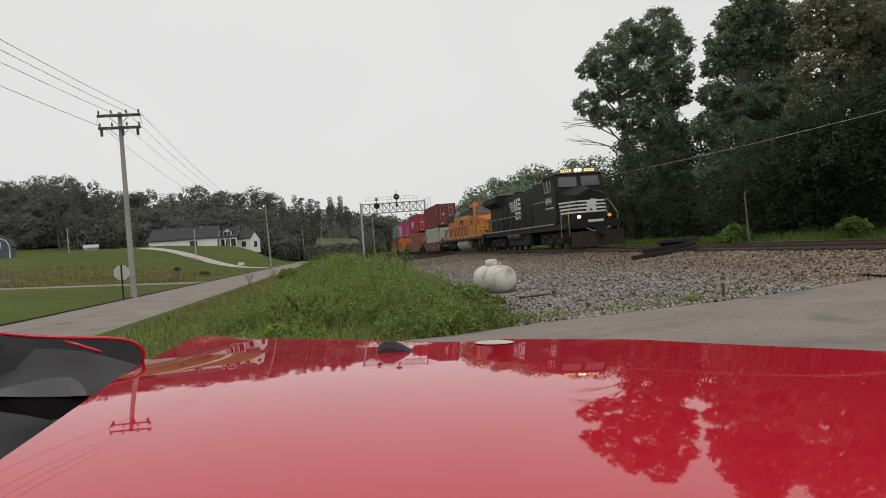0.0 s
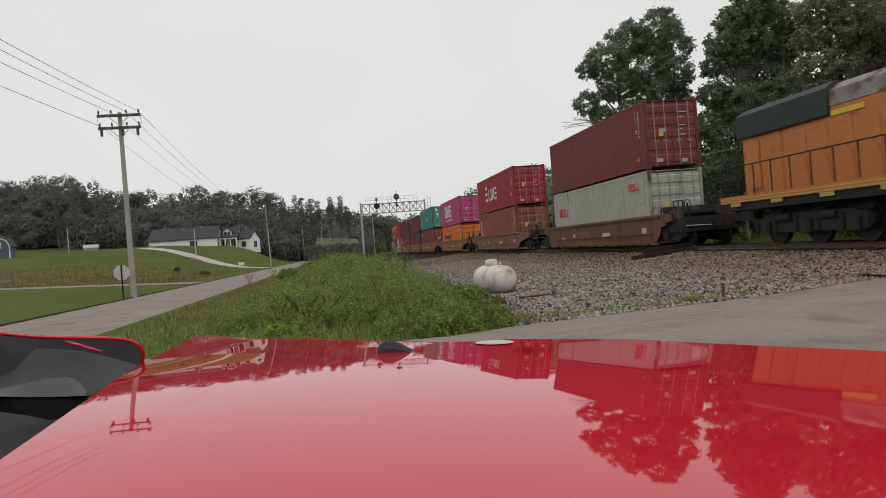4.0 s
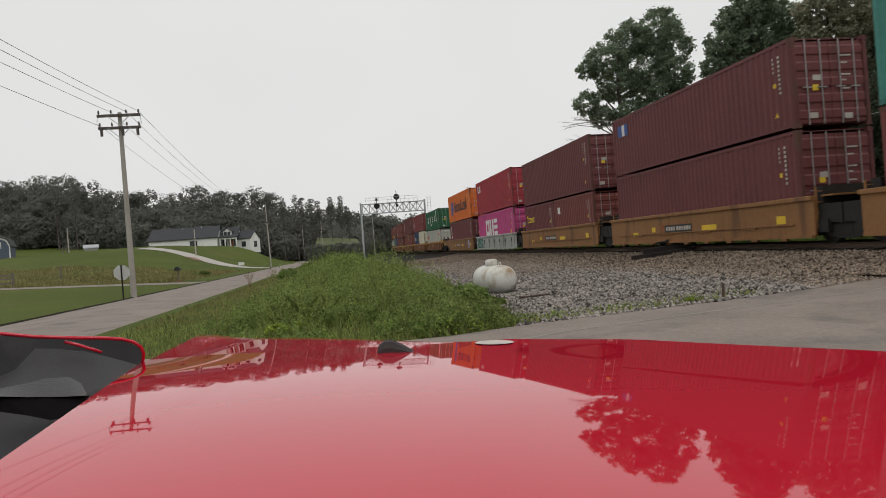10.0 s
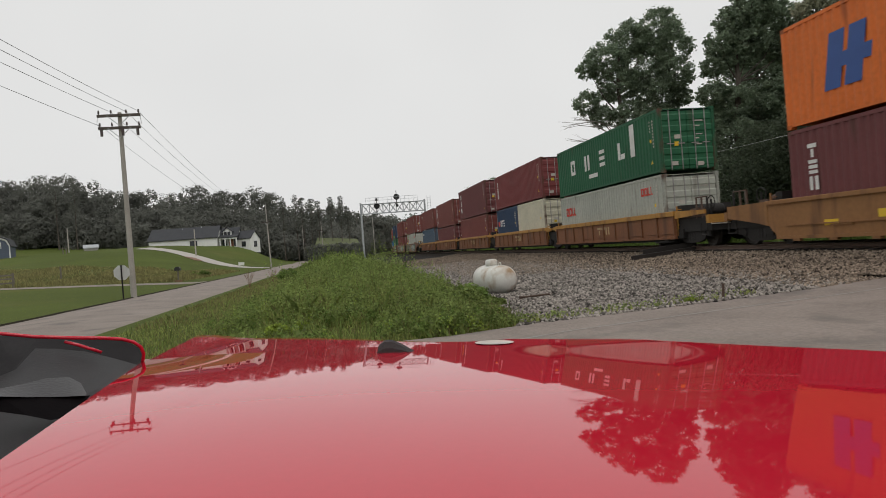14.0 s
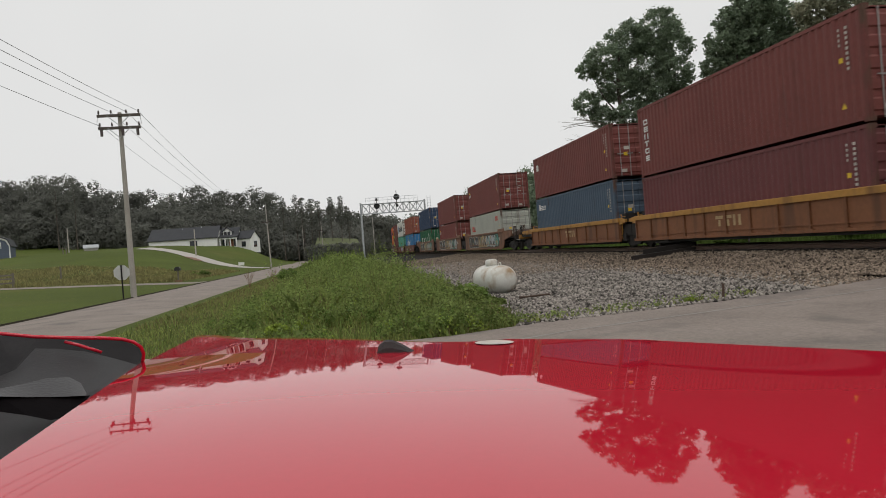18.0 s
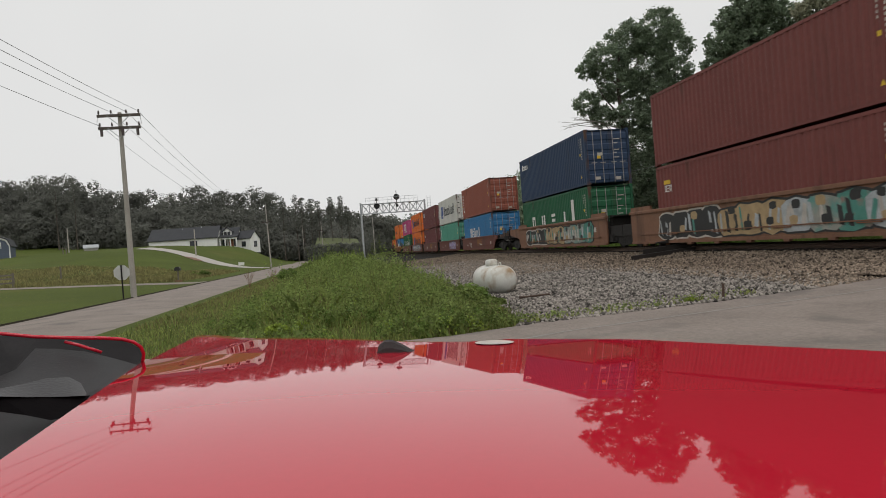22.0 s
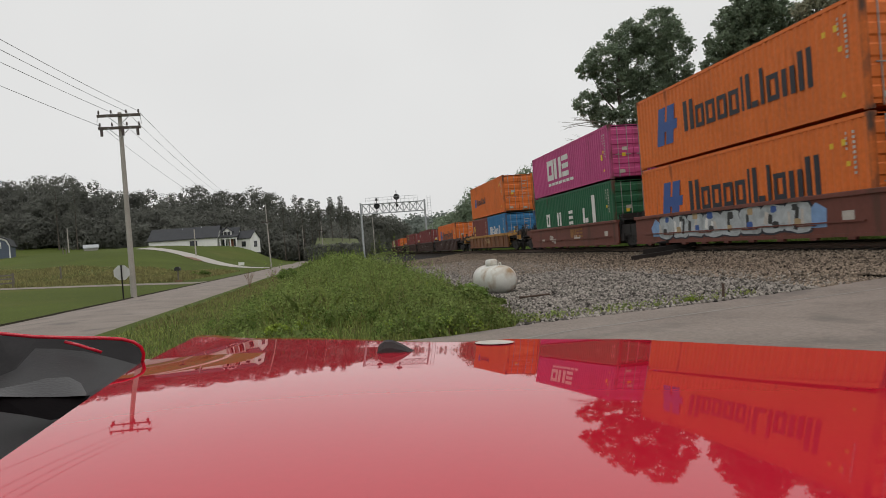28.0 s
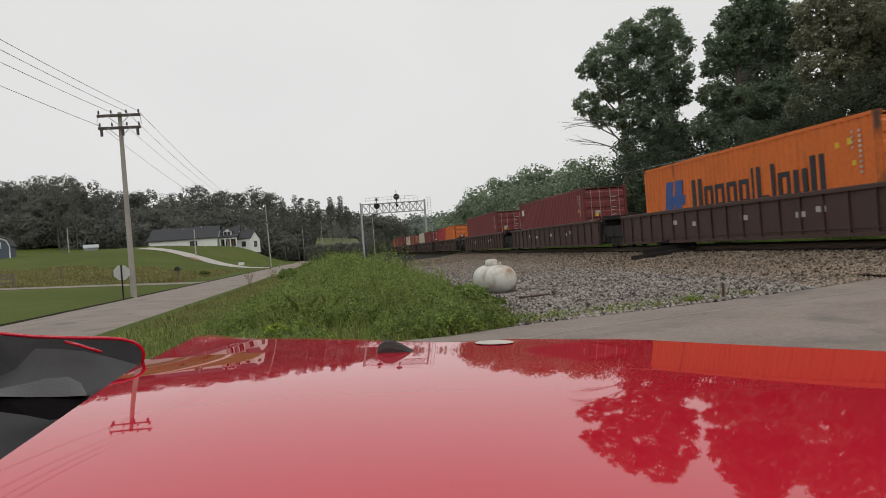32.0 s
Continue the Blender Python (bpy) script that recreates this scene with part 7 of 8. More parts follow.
def tree(x, y, height, spread, seed, leaves=9000, leaf=0.3, material=None, low=0.25, label="tall leafy deciduous tree at the wood's edge", blobs=None, name="tree", trunk_r=None, group="trees"):
    rng = np.random.default_rng(seed)
    rnd = random.Random(seed)
    z0 = ground_z(x, y)
    t = thing(name, label, "tree", pose(x, y, z0), group)
    if blobs is None:
        blobs = []
        for i in range(11):
            f = low + (0.96 - low) * (i + rnd.random()) / 11
            r = spread * (0.42 + 0.3 * rnd.random()) * (1.05 - 0.55 * abs(f - 0.55) / 0.5)
            a, o = rnd.random() * math.tau, spread * 0.55 * rnd.random() * (1.1 - f)
            blobs.append((o * math.cos(a), o * math.sin(a), f * height, r, r * 0.75))
    tr_ = trunk_r or height * 0.017
    s = Shape()
    high = max(b_[2] for b_ in blobs)
    pts = [(0.25 * math.sin(i * 1.3 + seed) * i / 6, 0.2 * math.cos(i * 1.7 + seed) * i / 6, min(height * 0.85, high * 0.9) * i / 6 - (0.3 if i == 0 else 0)) for i in range(7)]
    for i in range(6):
        s.tube(pts[i], pts[i + 1], tr_ * (1 - i / 7.5), tr_ * (1 - (i + 1) / 7.5), 9)
    for bx_, by_, bz_, br, bh in blobs:
        f = max(0.12, min(0.8, (bz_ - 0.5 * br) / height))
        i = min(5, int(f / 0.85 * 6))
        p = Vector(pts[i])
        e = Vector((bx_, by_, bz_))
        mid_ = p.lerp(e, 0.5) + Vector((0, 0, -0.05 * height * rnd.random()))
        s.tube(p, mid_, tr_ * 0.22, tr_ * 0.1, 6).tube(mid_, e, tr_ * 0.1, tr_ * 0.03, 6)
    part("trunk", s, M_BARK, t)
    v, f = leaf_quads(crown_points(leaves, blobs, rng), leaf, rng)
    part("crown", np_mesh("crown", v, f, material or M_LEAF), material or M_LEAF, t)
    return t


def lumps(px, base, d):
    """Lumps of a crown from their outlines (x, y, r) as seen at d metres, about a trunk base."""
    k, out, foot = d / 1163.0, [], Vector((base[0], base[1], ground_z(base[0], base[1])))
    for x, y, r in px:
        p = Vector(pt(x, y, d + r * 0.6 * k * (RNG.random() - 0.5))) - foot
        out.append((p.x, p.y, p.z, r * k, r * k * 0.85))
    return out


# the tall tree before the wood, with gaps between its lumps
TALL = [(1160, 55, 42), (1112, 72, 40), (1193, 84, 34), (1072, 108, 36), (1040, 124, 20), (1140, 118, 48), (1196, 132, 34), (1096, 150, 38), (1160, 168, 44), (1204, 172, 22), (1038, 184, 25), (1066, 206, 24), (1115, 208, 34),
        (1165, 220, 42), (1200, 238, 26), (1132, 258, 38), (1180, 275, 38), (1108, 292, 22), (1150, 312, 42), (1195, 325, 38), (1122, 348, 28), (1160, 362, 42)]
tree(24.4, 51.5, 20.2, 4.6, 11, 95000, 0.1, blobs=lumps(TALL, (24.4, 51.5, 1130), 54.8), label="tall ivy-clad deciduous tree standing before the wood", trunk_r=0.4)
snag = Shape()
rnd_ = random.Random(5)


def twig(a, d, ln, r, level):
    """A forked bare branch."""
    b = a + d * ln
    snag.tube(a, b, r, r * 0.6, 6)
    if level:
        for k in range(2 + (level > 1)):
            e = (d + Vector((rnd_.uniform(-0.5, 0.2), rnd_.uniform(-0.4, 0.4), rnd_.uniform(-0.35, 0.4)))).normalized()
            twig(a + d * ln * (0.55 + 0.45 * (k > 0)), e, ln * rnd_.uniform(0.5, 0.8), r * 0.5, level - 1)


for z_, up in ((7.6, 0.55), (6.6, 0.35), (8.4, 0.3)):
    twig(Vector((-0.8, -0.3, z_)), Vector((-1, 0, up)).normalized(), 1.9, 0.07, 3)
dead = thing("dead_branch", "bare pale dead branches leaning out of the tall tree", "dead branch", pose(24.4, 51.5, ground_z(24.4, 51.5) + 1.2))
part("branch", snag, M_DEADWOOD, dead)
# the wood beside it
SECOND = [(1296, 38, 32), (1340, 10, 42), (1392, 30, 34), (1276, 78, 30), (1325, 72, 38), (1380, 88, 34), (1262, 118, 24), (1345, -40, 40), (1300, 100, 26), (1415, 70, 24), (1262, 168, 28), (1300, 185, 38), (1350, 180, 42), (1400, 165, 38),
          (1252, 225, 30), (1300, 245, 44), (1365, 240, 46), (1270, 300, 40), (1330, 310, 46), (1390, 310, 46)]
tree(*pt(1320, 390, 46.0)[:2], 21.0, 5.0, 21, 80000, 0.1, blobs=lumps(SECOND, (*pt(1320, 390, 46.0)[:2], 1320), 46.0))
THIRD = [(1440, 20, 34), (1480, -20, 50), (1435, 70, 30), (1490, 60, 48), (1550, 40, 60), (1450, 120, 40), (1520, 130, 60), (1600, 110, 70), (1440, 190, 44), (1500, 210, 56), (1580, 210, 66), (1440, 270, 46), (1510, 300, 56), (1590, 310, 66)]
tree(*pt(1500, 390, 37.6)[:2], 20.0, 5.0, 22, 60000, 0.1, blobs=lumps(THIRD, (*pt(1500, 390, 37.6)[:2], 1500), 37.6), material=M_LEAF_VEILED)
WOOD = [(34.5, 48.0, 20.0, 5.5, 23), (34.5, 27.0, 21.0, 6.0, 24), (28.0, 22.5, 18.5, 5.0, 25), (31.0, 16.0, 20.0, 6.0, 26), (27.0, 10.0, 17.0, 5.5, 27), (40.0, 40.0, 22.0, 6.5, 29)]
for x, y, h, sp, sd in WOOD:
    tree(x, y, h, sp, sd, 20000, 0.15, low=0.12)
# dark thicket that closes the wood behind the single trees, shade in its leaf colour
THICKET = [(1085, 352, 30), (1105, 330, 30), (1128, 360, 34), (1150, 300, 32), (1180, 330, 40), (1196, 268, 30), (1215, 236, 24), (1218, 300, 38), (1240, 262, 34), (1250, 335, 44), (1262, 215, 26), (1290, 265, 42),
           (1300, 345, 46), (1345, 285, 48), (1360, 355, 46), (1400, 270, 46), (1420, 345, 50), (1460, 290, 50), (1490, 350, 52), (1530, 280, 54), (1560, 345, 54), (1600, 290, 56)]
c_ = []
for x_, y_, r_ in THICKET:
    d_ = float(np.interp(x_, (1085, 1600), (63.0, 41.0)))
    X, Y, Z = pt(x_, y_, d_)
    c_.append((X, Y, Z, r_ * d_ / 1163.0 * 1.1, r_ * d_ / 1163.0))
    c_.append((X + 0.4, Y, max(1.6, Z * 0.45), r_ * d_ / 1163.0 * 1.1, max(1.4, Z * 0.4)))
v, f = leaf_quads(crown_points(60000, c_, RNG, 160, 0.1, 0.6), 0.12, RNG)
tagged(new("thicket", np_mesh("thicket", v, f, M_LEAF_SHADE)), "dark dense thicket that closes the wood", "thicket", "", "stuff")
# undergrowth at the foot of the wood, in the same shade-darkened leaves
pts_ = []
for i in range(46):
    f = i / 45
    yy2 = 60 - 50 * f
    pts_.append((24.5 + 2.0 * RNG.random() + (1.5 if yy2 < 45 else 0.0) + 1.5 * math.sin(yy2 * 0.3), yy2, 1.2 + 1.4 * RNG.random(), 1.6 + 1.2 * RNG.random(), 1.4 + 1.2 * RNG.random()))
for i in range(16):
    pts_.append((22.5 + 4.5 * RNG.random(), 46 + 16 * RNG.random(), 2.0 + 4.5 * RNG.random(), 1.9, 1.9))
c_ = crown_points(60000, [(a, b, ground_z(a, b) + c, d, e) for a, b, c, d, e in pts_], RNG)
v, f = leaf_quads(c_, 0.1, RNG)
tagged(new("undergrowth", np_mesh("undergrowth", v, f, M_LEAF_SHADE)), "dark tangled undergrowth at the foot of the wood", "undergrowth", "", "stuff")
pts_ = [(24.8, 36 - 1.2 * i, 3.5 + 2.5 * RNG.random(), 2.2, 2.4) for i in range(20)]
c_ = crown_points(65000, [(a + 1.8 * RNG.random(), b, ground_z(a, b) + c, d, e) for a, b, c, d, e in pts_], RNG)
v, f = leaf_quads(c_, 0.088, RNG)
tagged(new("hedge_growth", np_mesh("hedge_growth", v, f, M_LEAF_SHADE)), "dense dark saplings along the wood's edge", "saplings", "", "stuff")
for x, y, r in ((20.6, 31.5, 0.7), (19.2, 30.0, 0.55), (21.5, 24.5, 0.6)):
    v, f = leaf_quads(crown_points(2600, [(x, y, ground_z(x, y) + r * 0.7, r, r * 0.8), (x + r, y + 0.3, ground_z(x, y) + r * 0.5, r * 0.7, r * 0.6)], RNG), 0.09, RNG)
    tagged(new("bush", np_mesh("bush", v, f, M_LEAF_LIGHT)), "light green leafy bush behind the track", "bush", "bushes")


def woods(name, spots, per, leaf, label, material=None):
    """Many far trees as one mass: lumps over each spot (x, y, height, spread)."""
    vs, fs, k = [], [], 0
    for x, y, h, sp in spots:
        z0 = ground_z(x, y)
        bl = []
        for i in range(7):
            f = 0.12 + 0.84 * (i + RNG.random()) / 7
            r = sp * (0.5 + 0.35 * RNG.random()) * (1.1 - 0.7 * abs(f - 0.5))
            bl.append((x + sp * 0.45 * (RNG.random() - 0.5), y + sp * 0.45 * (RNG.random() - 0.5), z0 + f * h, r, r * 0.8))
        c_, o_ = crown_points(per, bl, RNG, 40, 0.18, 0.8, True)
        v, f = leaf_quads(c_, leaf, RNG, 1.0, o_)
        vs.append(v)
        fs.append(f + k)
        k += len(v)
    m_ = material or M_LEAF_FAR
    return tagged(new(name, np_mesh(name, np.concatenate(vs), np.concatenate(fs), m_)), label, "woods", "", "stuff")


def skyline(table, step, d0, d1, sp, drop=0.0, jitter=0.06):
    """Spots of trees whose tops follow a skyline of (x, y) as seen from the eye, between d0 and d1 metres off."""
    out, x = [], table[0][0]
    while x < table[-1][0]:
        f = (x - table[0][0]) / (table[-1][0] - table[0][0])
        d = d0 + (d1 - d0) * f + 16 * (RNG.random() - 0.5)
        y = float(np.interp(x, [p[0] for p in table], [p[1] for p in table])) + drop
        X, Y, Z = pt(x, y, d)
        g = ground_z(X, Y)
        out.append((X, Y, max(4.0, (Z - g) * (1.0 - jitter * RNG.random())), sp * (0.8 + 0.5 * RNG.random())))
        x += step * (0.7 + 0.6 * RNG.random())
    return out


RIDGE = [(-90, 330), (0, 326), (50, 322), (90, 316), (130, 313), (150, 322), (180, 330), (205, 345), (235, 343), (300, 340), (350, 336), (400, 347), (430, 336), (462, 341), (488, 352), (500, 362), (520, 368), (545, 366), (572, 372), (600, 368), (612, 378), (640, 386)]
mass = skyline(RIDGE, 17, 225, 250, 4.6, -5.0, 0.06)
for k in range(3):
    mass += skyline([(x, y + 14 + 24 * k + 16 * (RNG.random() - 0.5)) for x, y in RIDGE if x < (545 if k > 1 else 700)], 24, 216 - 6 * k, 234 - 8 * k, 5.2, 0.0, 0.25)
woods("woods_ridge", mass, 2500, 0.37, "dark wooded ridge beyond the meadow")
for x_, y_, wide in ((498, 351, 2.4), (521, 347, 2.8), (533, 350, 2.0), (548, 352, 2.6), (561, 356, 2.0), (583, 350, 1.9), (600, 349, 2.2), (614, 366, 2.2), (470, 346, 2.4), (128, 316, 3.2), (95, 318, 3.0)):
    X, Y, Z = pt(x_, y_, 200)
    g = ground_z(X, Y)
    tall, rp = Z - g, random.Random(x_)
    tufts = [(wide * rp.uniform(-0.6, 0.6) * (1.15 - f), wide * rp.uniform(-0.6, 0.6), tall * f, wide * rp.uniform(0.3, 0.5), wide * rp.uniform(0.24, 0.4)) for f in [0.97 - 0.055 * q for q in range(9)]]
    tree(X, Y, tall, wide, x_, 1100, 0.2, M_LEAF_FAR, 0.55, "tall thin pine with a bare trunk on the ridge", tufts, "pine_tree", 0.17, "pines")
woods("field_hedge", skyline([(545, 436), (575, 435), (600, 434), (650, 430)], 5, 166, 168, 1.3, 0.0, 0.3), 420, 0.26, "dark hedge before the far hayfield")
woods("woods_valley", skyline([(604, 380), (622, 378), (650, 386), (686, 381), (705, 396), (715, 404)], 10, 250, 280, 5.2), 3000, 0.42, "dark trees behind the signal bridge")
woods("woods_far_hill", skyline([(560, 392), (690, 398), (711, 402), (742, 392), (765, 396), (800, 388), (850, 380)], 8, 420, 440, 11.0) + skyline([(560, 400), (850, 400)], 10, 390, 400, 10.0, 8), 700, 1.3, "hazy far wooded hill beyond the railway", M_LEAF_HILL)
BEND_TREES = [(775, 388), (800, 384), (815, 358), (832, 336), (850, 328), (880, 314), (905, 300), (940, 291), (958, 298), (985, 304), (1012, 288), (1036, 275), (1056, 290), (1074, 318), (1100, 330)]
woods("woods_trackside", skyline(BEND_TREES, 14, 150, 98, 3.6) + skyline(BEND_TREES, 16, 140, 92, 3.6, 32) + skyline(BEND_TREES, 18, 132, 86, 3.2, 70), 2000, 0.27, "green trees along the far curve of the track", M_LEAF)
woods("woods_behind", [(50 + 30 * RNG.random(), -80 + 20 * i, 18.0, 8.0) for i in range(6)] + [(-60 + 30 * i, -120 - 20 * RNG.random(), 16.0, 8.0) for i in range(6)], 1200, 0.8, "trees behind the road junction")


def blades(name, n, area, height, width, material, label, rng, where=None):
    """Grass blades as bent slivers on the land; area: a function that gives n places (x, y)."""
    xy = area(n)
    if where is not None:
        xy = xy[where(xy[:, 0], xy[:, 1])]
    n = len(xy)
    z = np.array([ground_z(a, b) for a, b in xy])
    h = height(xy[:, 0], xy[:, 1]) * (0.45 + 0.75 * rng.random(n))
    w = width * (0.6 + 0.8 * rng.random(n)) * np.maximum(1.0, np.hypot(xy[:, 0], xy[:, 1]) / 22.0)
    a = rng.random(n) * math.tau
    t = np.stack([np.cos(a), np.sin(a)], 1)
    lean = (rng.normal(size=(n, 2)) * 0.28) * h[:, None]
    base = np.column_stack([xy, z - 0.02])
    side = np.column_stack([t * w[:, None], np.zeros(n)])
    midp = base + np.column_stack([lean * 0.35, h * 0.6])
    tip = base + np.column_stack([lean, h])
    v = np.stack([base - side, base + side, midp + side * 0.7, tip, midp - side * 0.7], 1).reshape(-1, 3)
    return tagged(new(name, np_mesh(name, v, np.arange(5 * n).reshape(n, 5), material)), label, "grass", "", "stuff")


def verge_places(n):
    """The verge between lane and gravel, thicker towards the camera."""
    y = 9.6 + 110 * RNG.random(n) ** 2.0
    right = np.array([gravel_left(b) for b in y])
    x = -4.8 + (right + 4.9) * RNG.random(n)
    return np.column_stack([x, y])


def edge_y(x):
    return np.interp(x, [p[0] for p in EDGE], [p[1] for p in EDGE])


def on_verge(x, y):
    return y > edge_y(x) + 0.1


def weed_height(x, y):
    """Mown near the lane, knee-high weeds towards the gravel."""
    right = np.array([gravel_left(b) for b in y])
    k = np.clip((x + 2.7 + 0.01 * y) / 2.4, 0, 1) * np.clip((y - 8.6) / 6.0, 0, 1) * np.clip((right - x) / 1.4 + 0.15, 0, 1)
    lump = np.array([noise.noise((a * 0.6, b * 0.45, 1.7)) + 0.8 * noise.noise((a * 2.1, b * 1.4, 4.2)) for a, b in zip(x, y)])
    return 0.08 + 0.44 * k * np.clip(0.72 + 1.6 * lump, 0.08, 2.2)


def stalk_height(x, y):
    return 0.25 + 1.25 * (weed_height(x, y) - 0.1)


blades("verge_weeds", 90000, verge_places, weed_height, 0.0065, M_BLADE, "rank green weeds and grass on the verge", RNG, on_verge)
blades("verge_dry_grass", 22000, verge_places, lambda x, y: weed_height(x, y) * 1.05, 0.006, M_DRYBLADE, "dry stalks among the weeds", RNG, on_verge)
blades("verge_stalks", 9000, verge_places, stalk_height, 0.008, M_LEAF_WEED, "tall upright weed stalks above the grass", RNG, on_verge)
p_ = verge_places(20000)
p_ = p_[on_verge(p_[:, 0], p_[:, 1])]
hh_ = weed_height(p_[:, 0], p_[:, 1])
keep = hh_ > 0.22
p_, hh_ = p_[keep], hh_[keep]
rep = 9
cc = np.repeat(np.column_stack([p_, np.zeros(len(p_))]), rep, 0)
cc[:, 2] = np.repeat(hh_, rep) * (0.25 + 0.95 * RNG.random(len(cc)))
cc[:, 2] += 0.12 * RNG.random(len(cc)) ** 3
cc[:, :2] += RNG.normal(size=(len(cc), 2)) * 0.07
v, f = leaf_quads(cc, 0.026 * np.maximum(1.0, np.hypot(cc[:, :1], cc[:, 1:2]) / 20.0), RNG)
tagged(new("verge_leaf_weeds", np_mesh("verge_leaf_weeds", v, f, M_LEAF_WEED)), "broad-leaved weeds in the long grass", "weeds", "", "stuff")
# taller leafy plants scattered through the weeds
def weed_plants(name, n, material, leaf, tall, label):
    xy = verge_places(n)
    xy = xy[on_verge(xy[:, 0], xy[:, 1])]
    hh = weed_height(xy[:, 0], xy[:, 1])
    keep_ = hh > 0.14
    xy, hh = xy[keep_], hh[keep_]
    per = 26
    g = np.tile(np.linspace(0.12, 1.0, per), len(xy))
    base = np.repeat(np.column_stack([xy, np.zeros(len(xy))]), per, 0)
    h = np.repeat(hh * tall * (0.7 + 0.7 * RNG.random(len(xy))), per)
    lean = np.repeat(RNG.normal(size=(len(xy), 2)) * 0.16, per, 0)
    base[:, :2] += lean * (h * g)[:, None] + RNG.normal(size=(len(base), 2)) * (0.1 * (1.15 - g))[:, None]
    base[:, 2] = h * g
    far_ = np.maximum(1.0, np.hypot(base[:, :1], base[:, 1:2]) / 24.0)
    v_, f_ = leaf_quads(base, leaf * far_ * (1.25 - 0.6 * g)[:, None], RNG, 0.8)
    tagged(new(name, np_mesh(name, v_, f_, material)), label, "weeds", "", "stuff")


weed_plants("tall_weeds", 2600, M_LEAF_WEED, 0.036, 1.75, "tall leafy weeds that rise out of the verge")
weed_plants("pale_weeds", 1500, M_LEAF_LIGHT, 0.034, 1.35, "darker broad-leaved weeds in the verge")
weed_plants("yellow_weeds", 420, M_LEAF_BRIGHT, 0.026, 1.3, "yellow-green flowering weeds in the verge")
# bushy clumps that stand out of the verge, a yellow-green one near the car, a rusty dock
for x, y, r, m_, lb in ((-0.8, 45.0, 0.7, M_LEAF_WEED, "leafy green bush on the verge"), (0.6, 52.0, 0.8, M_LEAF_LIGHT, "leafy green bush on the verge"), (-2.2, 58.0, 0.8, M_LEAF_WEED, "leafy green bush on the verge"),
                        (3.0, 14.6, 0.3, M_LEAF_LIGHT, "leafy weed clump beside the gas tank"), (3.15, 15.8, 0.32, M_LEAF_LIGHT, "leafy weed clump beside the gas tank"), (3.2, 13.4, 0.18, M_LEAF_WEED, "leafy weed clump beside the gas tank"),
                        (2.75, 14.3, 0.34, M_LEAF_WEED, "tall leafy weed clump before the gas tank"), (2.3, 15.2, 0.36, M_LEAF_WEED, "tall leafy weed clump before the gas tank"), (-14.2, 74.0, 0.5, M_LEAF_LIGHT, "low shrub beside the farm drive"), (-15.5, 75.0, 0.4, M_LEAF_WEED, "low shrub beside the farm drive"),
                        (-3.2, 44.0, 0.55, M_LEAF_LIGHT, "dark green shrub at the lane edge"), (6.1, 10.75, 0.1, M_LEAF_BRIGHT, "tall weed at the asphalt edge"), (-1.15, 12.0, 0.17, M_LEAF_BRIGHT, "yellow-green weed clump in the mown grass"), (-0.75, 12.6, 0.13, M_LEAF_BRIGHT, "yellow-green weed clump in the mown grass")):
    v, f = leaf_quads(crown_points(int(1500 + 900 * r), [(x, y, ground_z(x, y) + r * 0.6, r, r * 0.7), (x + r * 0.8, y + 0.2, ground_z(x, y) + r * 0.45, r * 0.7, r * 0.5), (x - r * 0.7, y, ground_z(x, y) + r * 0.4, r * 0.6, r * 0.5)], RNG), 0.035 + 0.04 * r, RNG)
    tagged(new("weed_clump", np_mesh("weed_clump", v, f, m_)), lb, "weed", "weed clumps")
dock = Shape()
for k in range(3):
    top_ = (0.04 * k - 0.05, 0.02, 0.3 + 0.05 * k)
    dock.tube((0.015 * k, 0, 0), top_, 0.006, 0.003, 5)
    for q in range(12):
        g = 0.45 + 0.55 * q / 12
        w = q * 2.4 + k
        dock.tube((0.015 * k * (1 - g) + top_[0] * g, 0.02 * g, top_[2] * g), (0.015 * k * (1 - g) + top_[0] * g + 0.022 * math.cos(w), 0.02 * g + 0.022 * math.sin(w), top_[2] * g + 0.012), 0.007, 0.002, 5)
tagged(new("dock_weed", dock.mesh("dock_weed", M_DOCK)), "dry rusty-brown dock stalks by the asphalt edge", "weed").matrix_basis = pose(1.95, 11.7, 0.0)
for x, y in ((-4.3, 33.5), (-3.6, 38.0)):
    st = Shape()
    for k in range(9):
        a = k * 2.4
        st.tube((0, 0, 0), (0.22 * math.cos(a), 0.22 * math.sin(a), 0.8 + 0.12 * (k % 4)), 0.008, 0.004, 5)
        st.tube((0.11 * math.cos(a), 0.11 * math.sin(a), 0.45), (0.3 * math.cos(a + 0.6), 0.3 * math.sin(a + 0.6), 0.75), 0.006, 0.003, 5)
    tagged(new("dry_shrub", st.mesh("dry_shrub", M_DOCK)), "bare brown shrub stems on the verge", "shrub", "dry shrubs").matrix_basis = pose(x, y, 0.0)


def lawn_places(n):
    y = 20 + 90 * RNG.random(n) ** 1.4
    x = -11.0 - (4 + y * 0.62) * RNG.random(n)
    return np.column_stack([x, y])


blades("meadow_tufts", 25000, lawn_places, lambda x, y: np.full(len(x), 0.045), 0.011, M_LAWN, "short mown meadow grass beyond the lane", RNG)
blades("meadow_hay", 26000, lambda n: np.column_stack([-13 - 34 * RNG.random(n), 59 + 34 * RNG.random(n) ** 1.2]), lambda x, y: 0.3 + 0.15 * np.sin(x * 0.7), 0.012, M_HAY, "longer yellowing grass along the farm drive", RNG)
blades("far_bank_grass", 30000, lambda n: np.column_stack([16.6 + 7.5 * RNG.random(n), 8 + 85 * RNG.random(n)]), lambda x, y: np.full(len(x), 0.34), 0.009, M_LEAF_LIGHT, "bright grass bank behind the track", RNG)


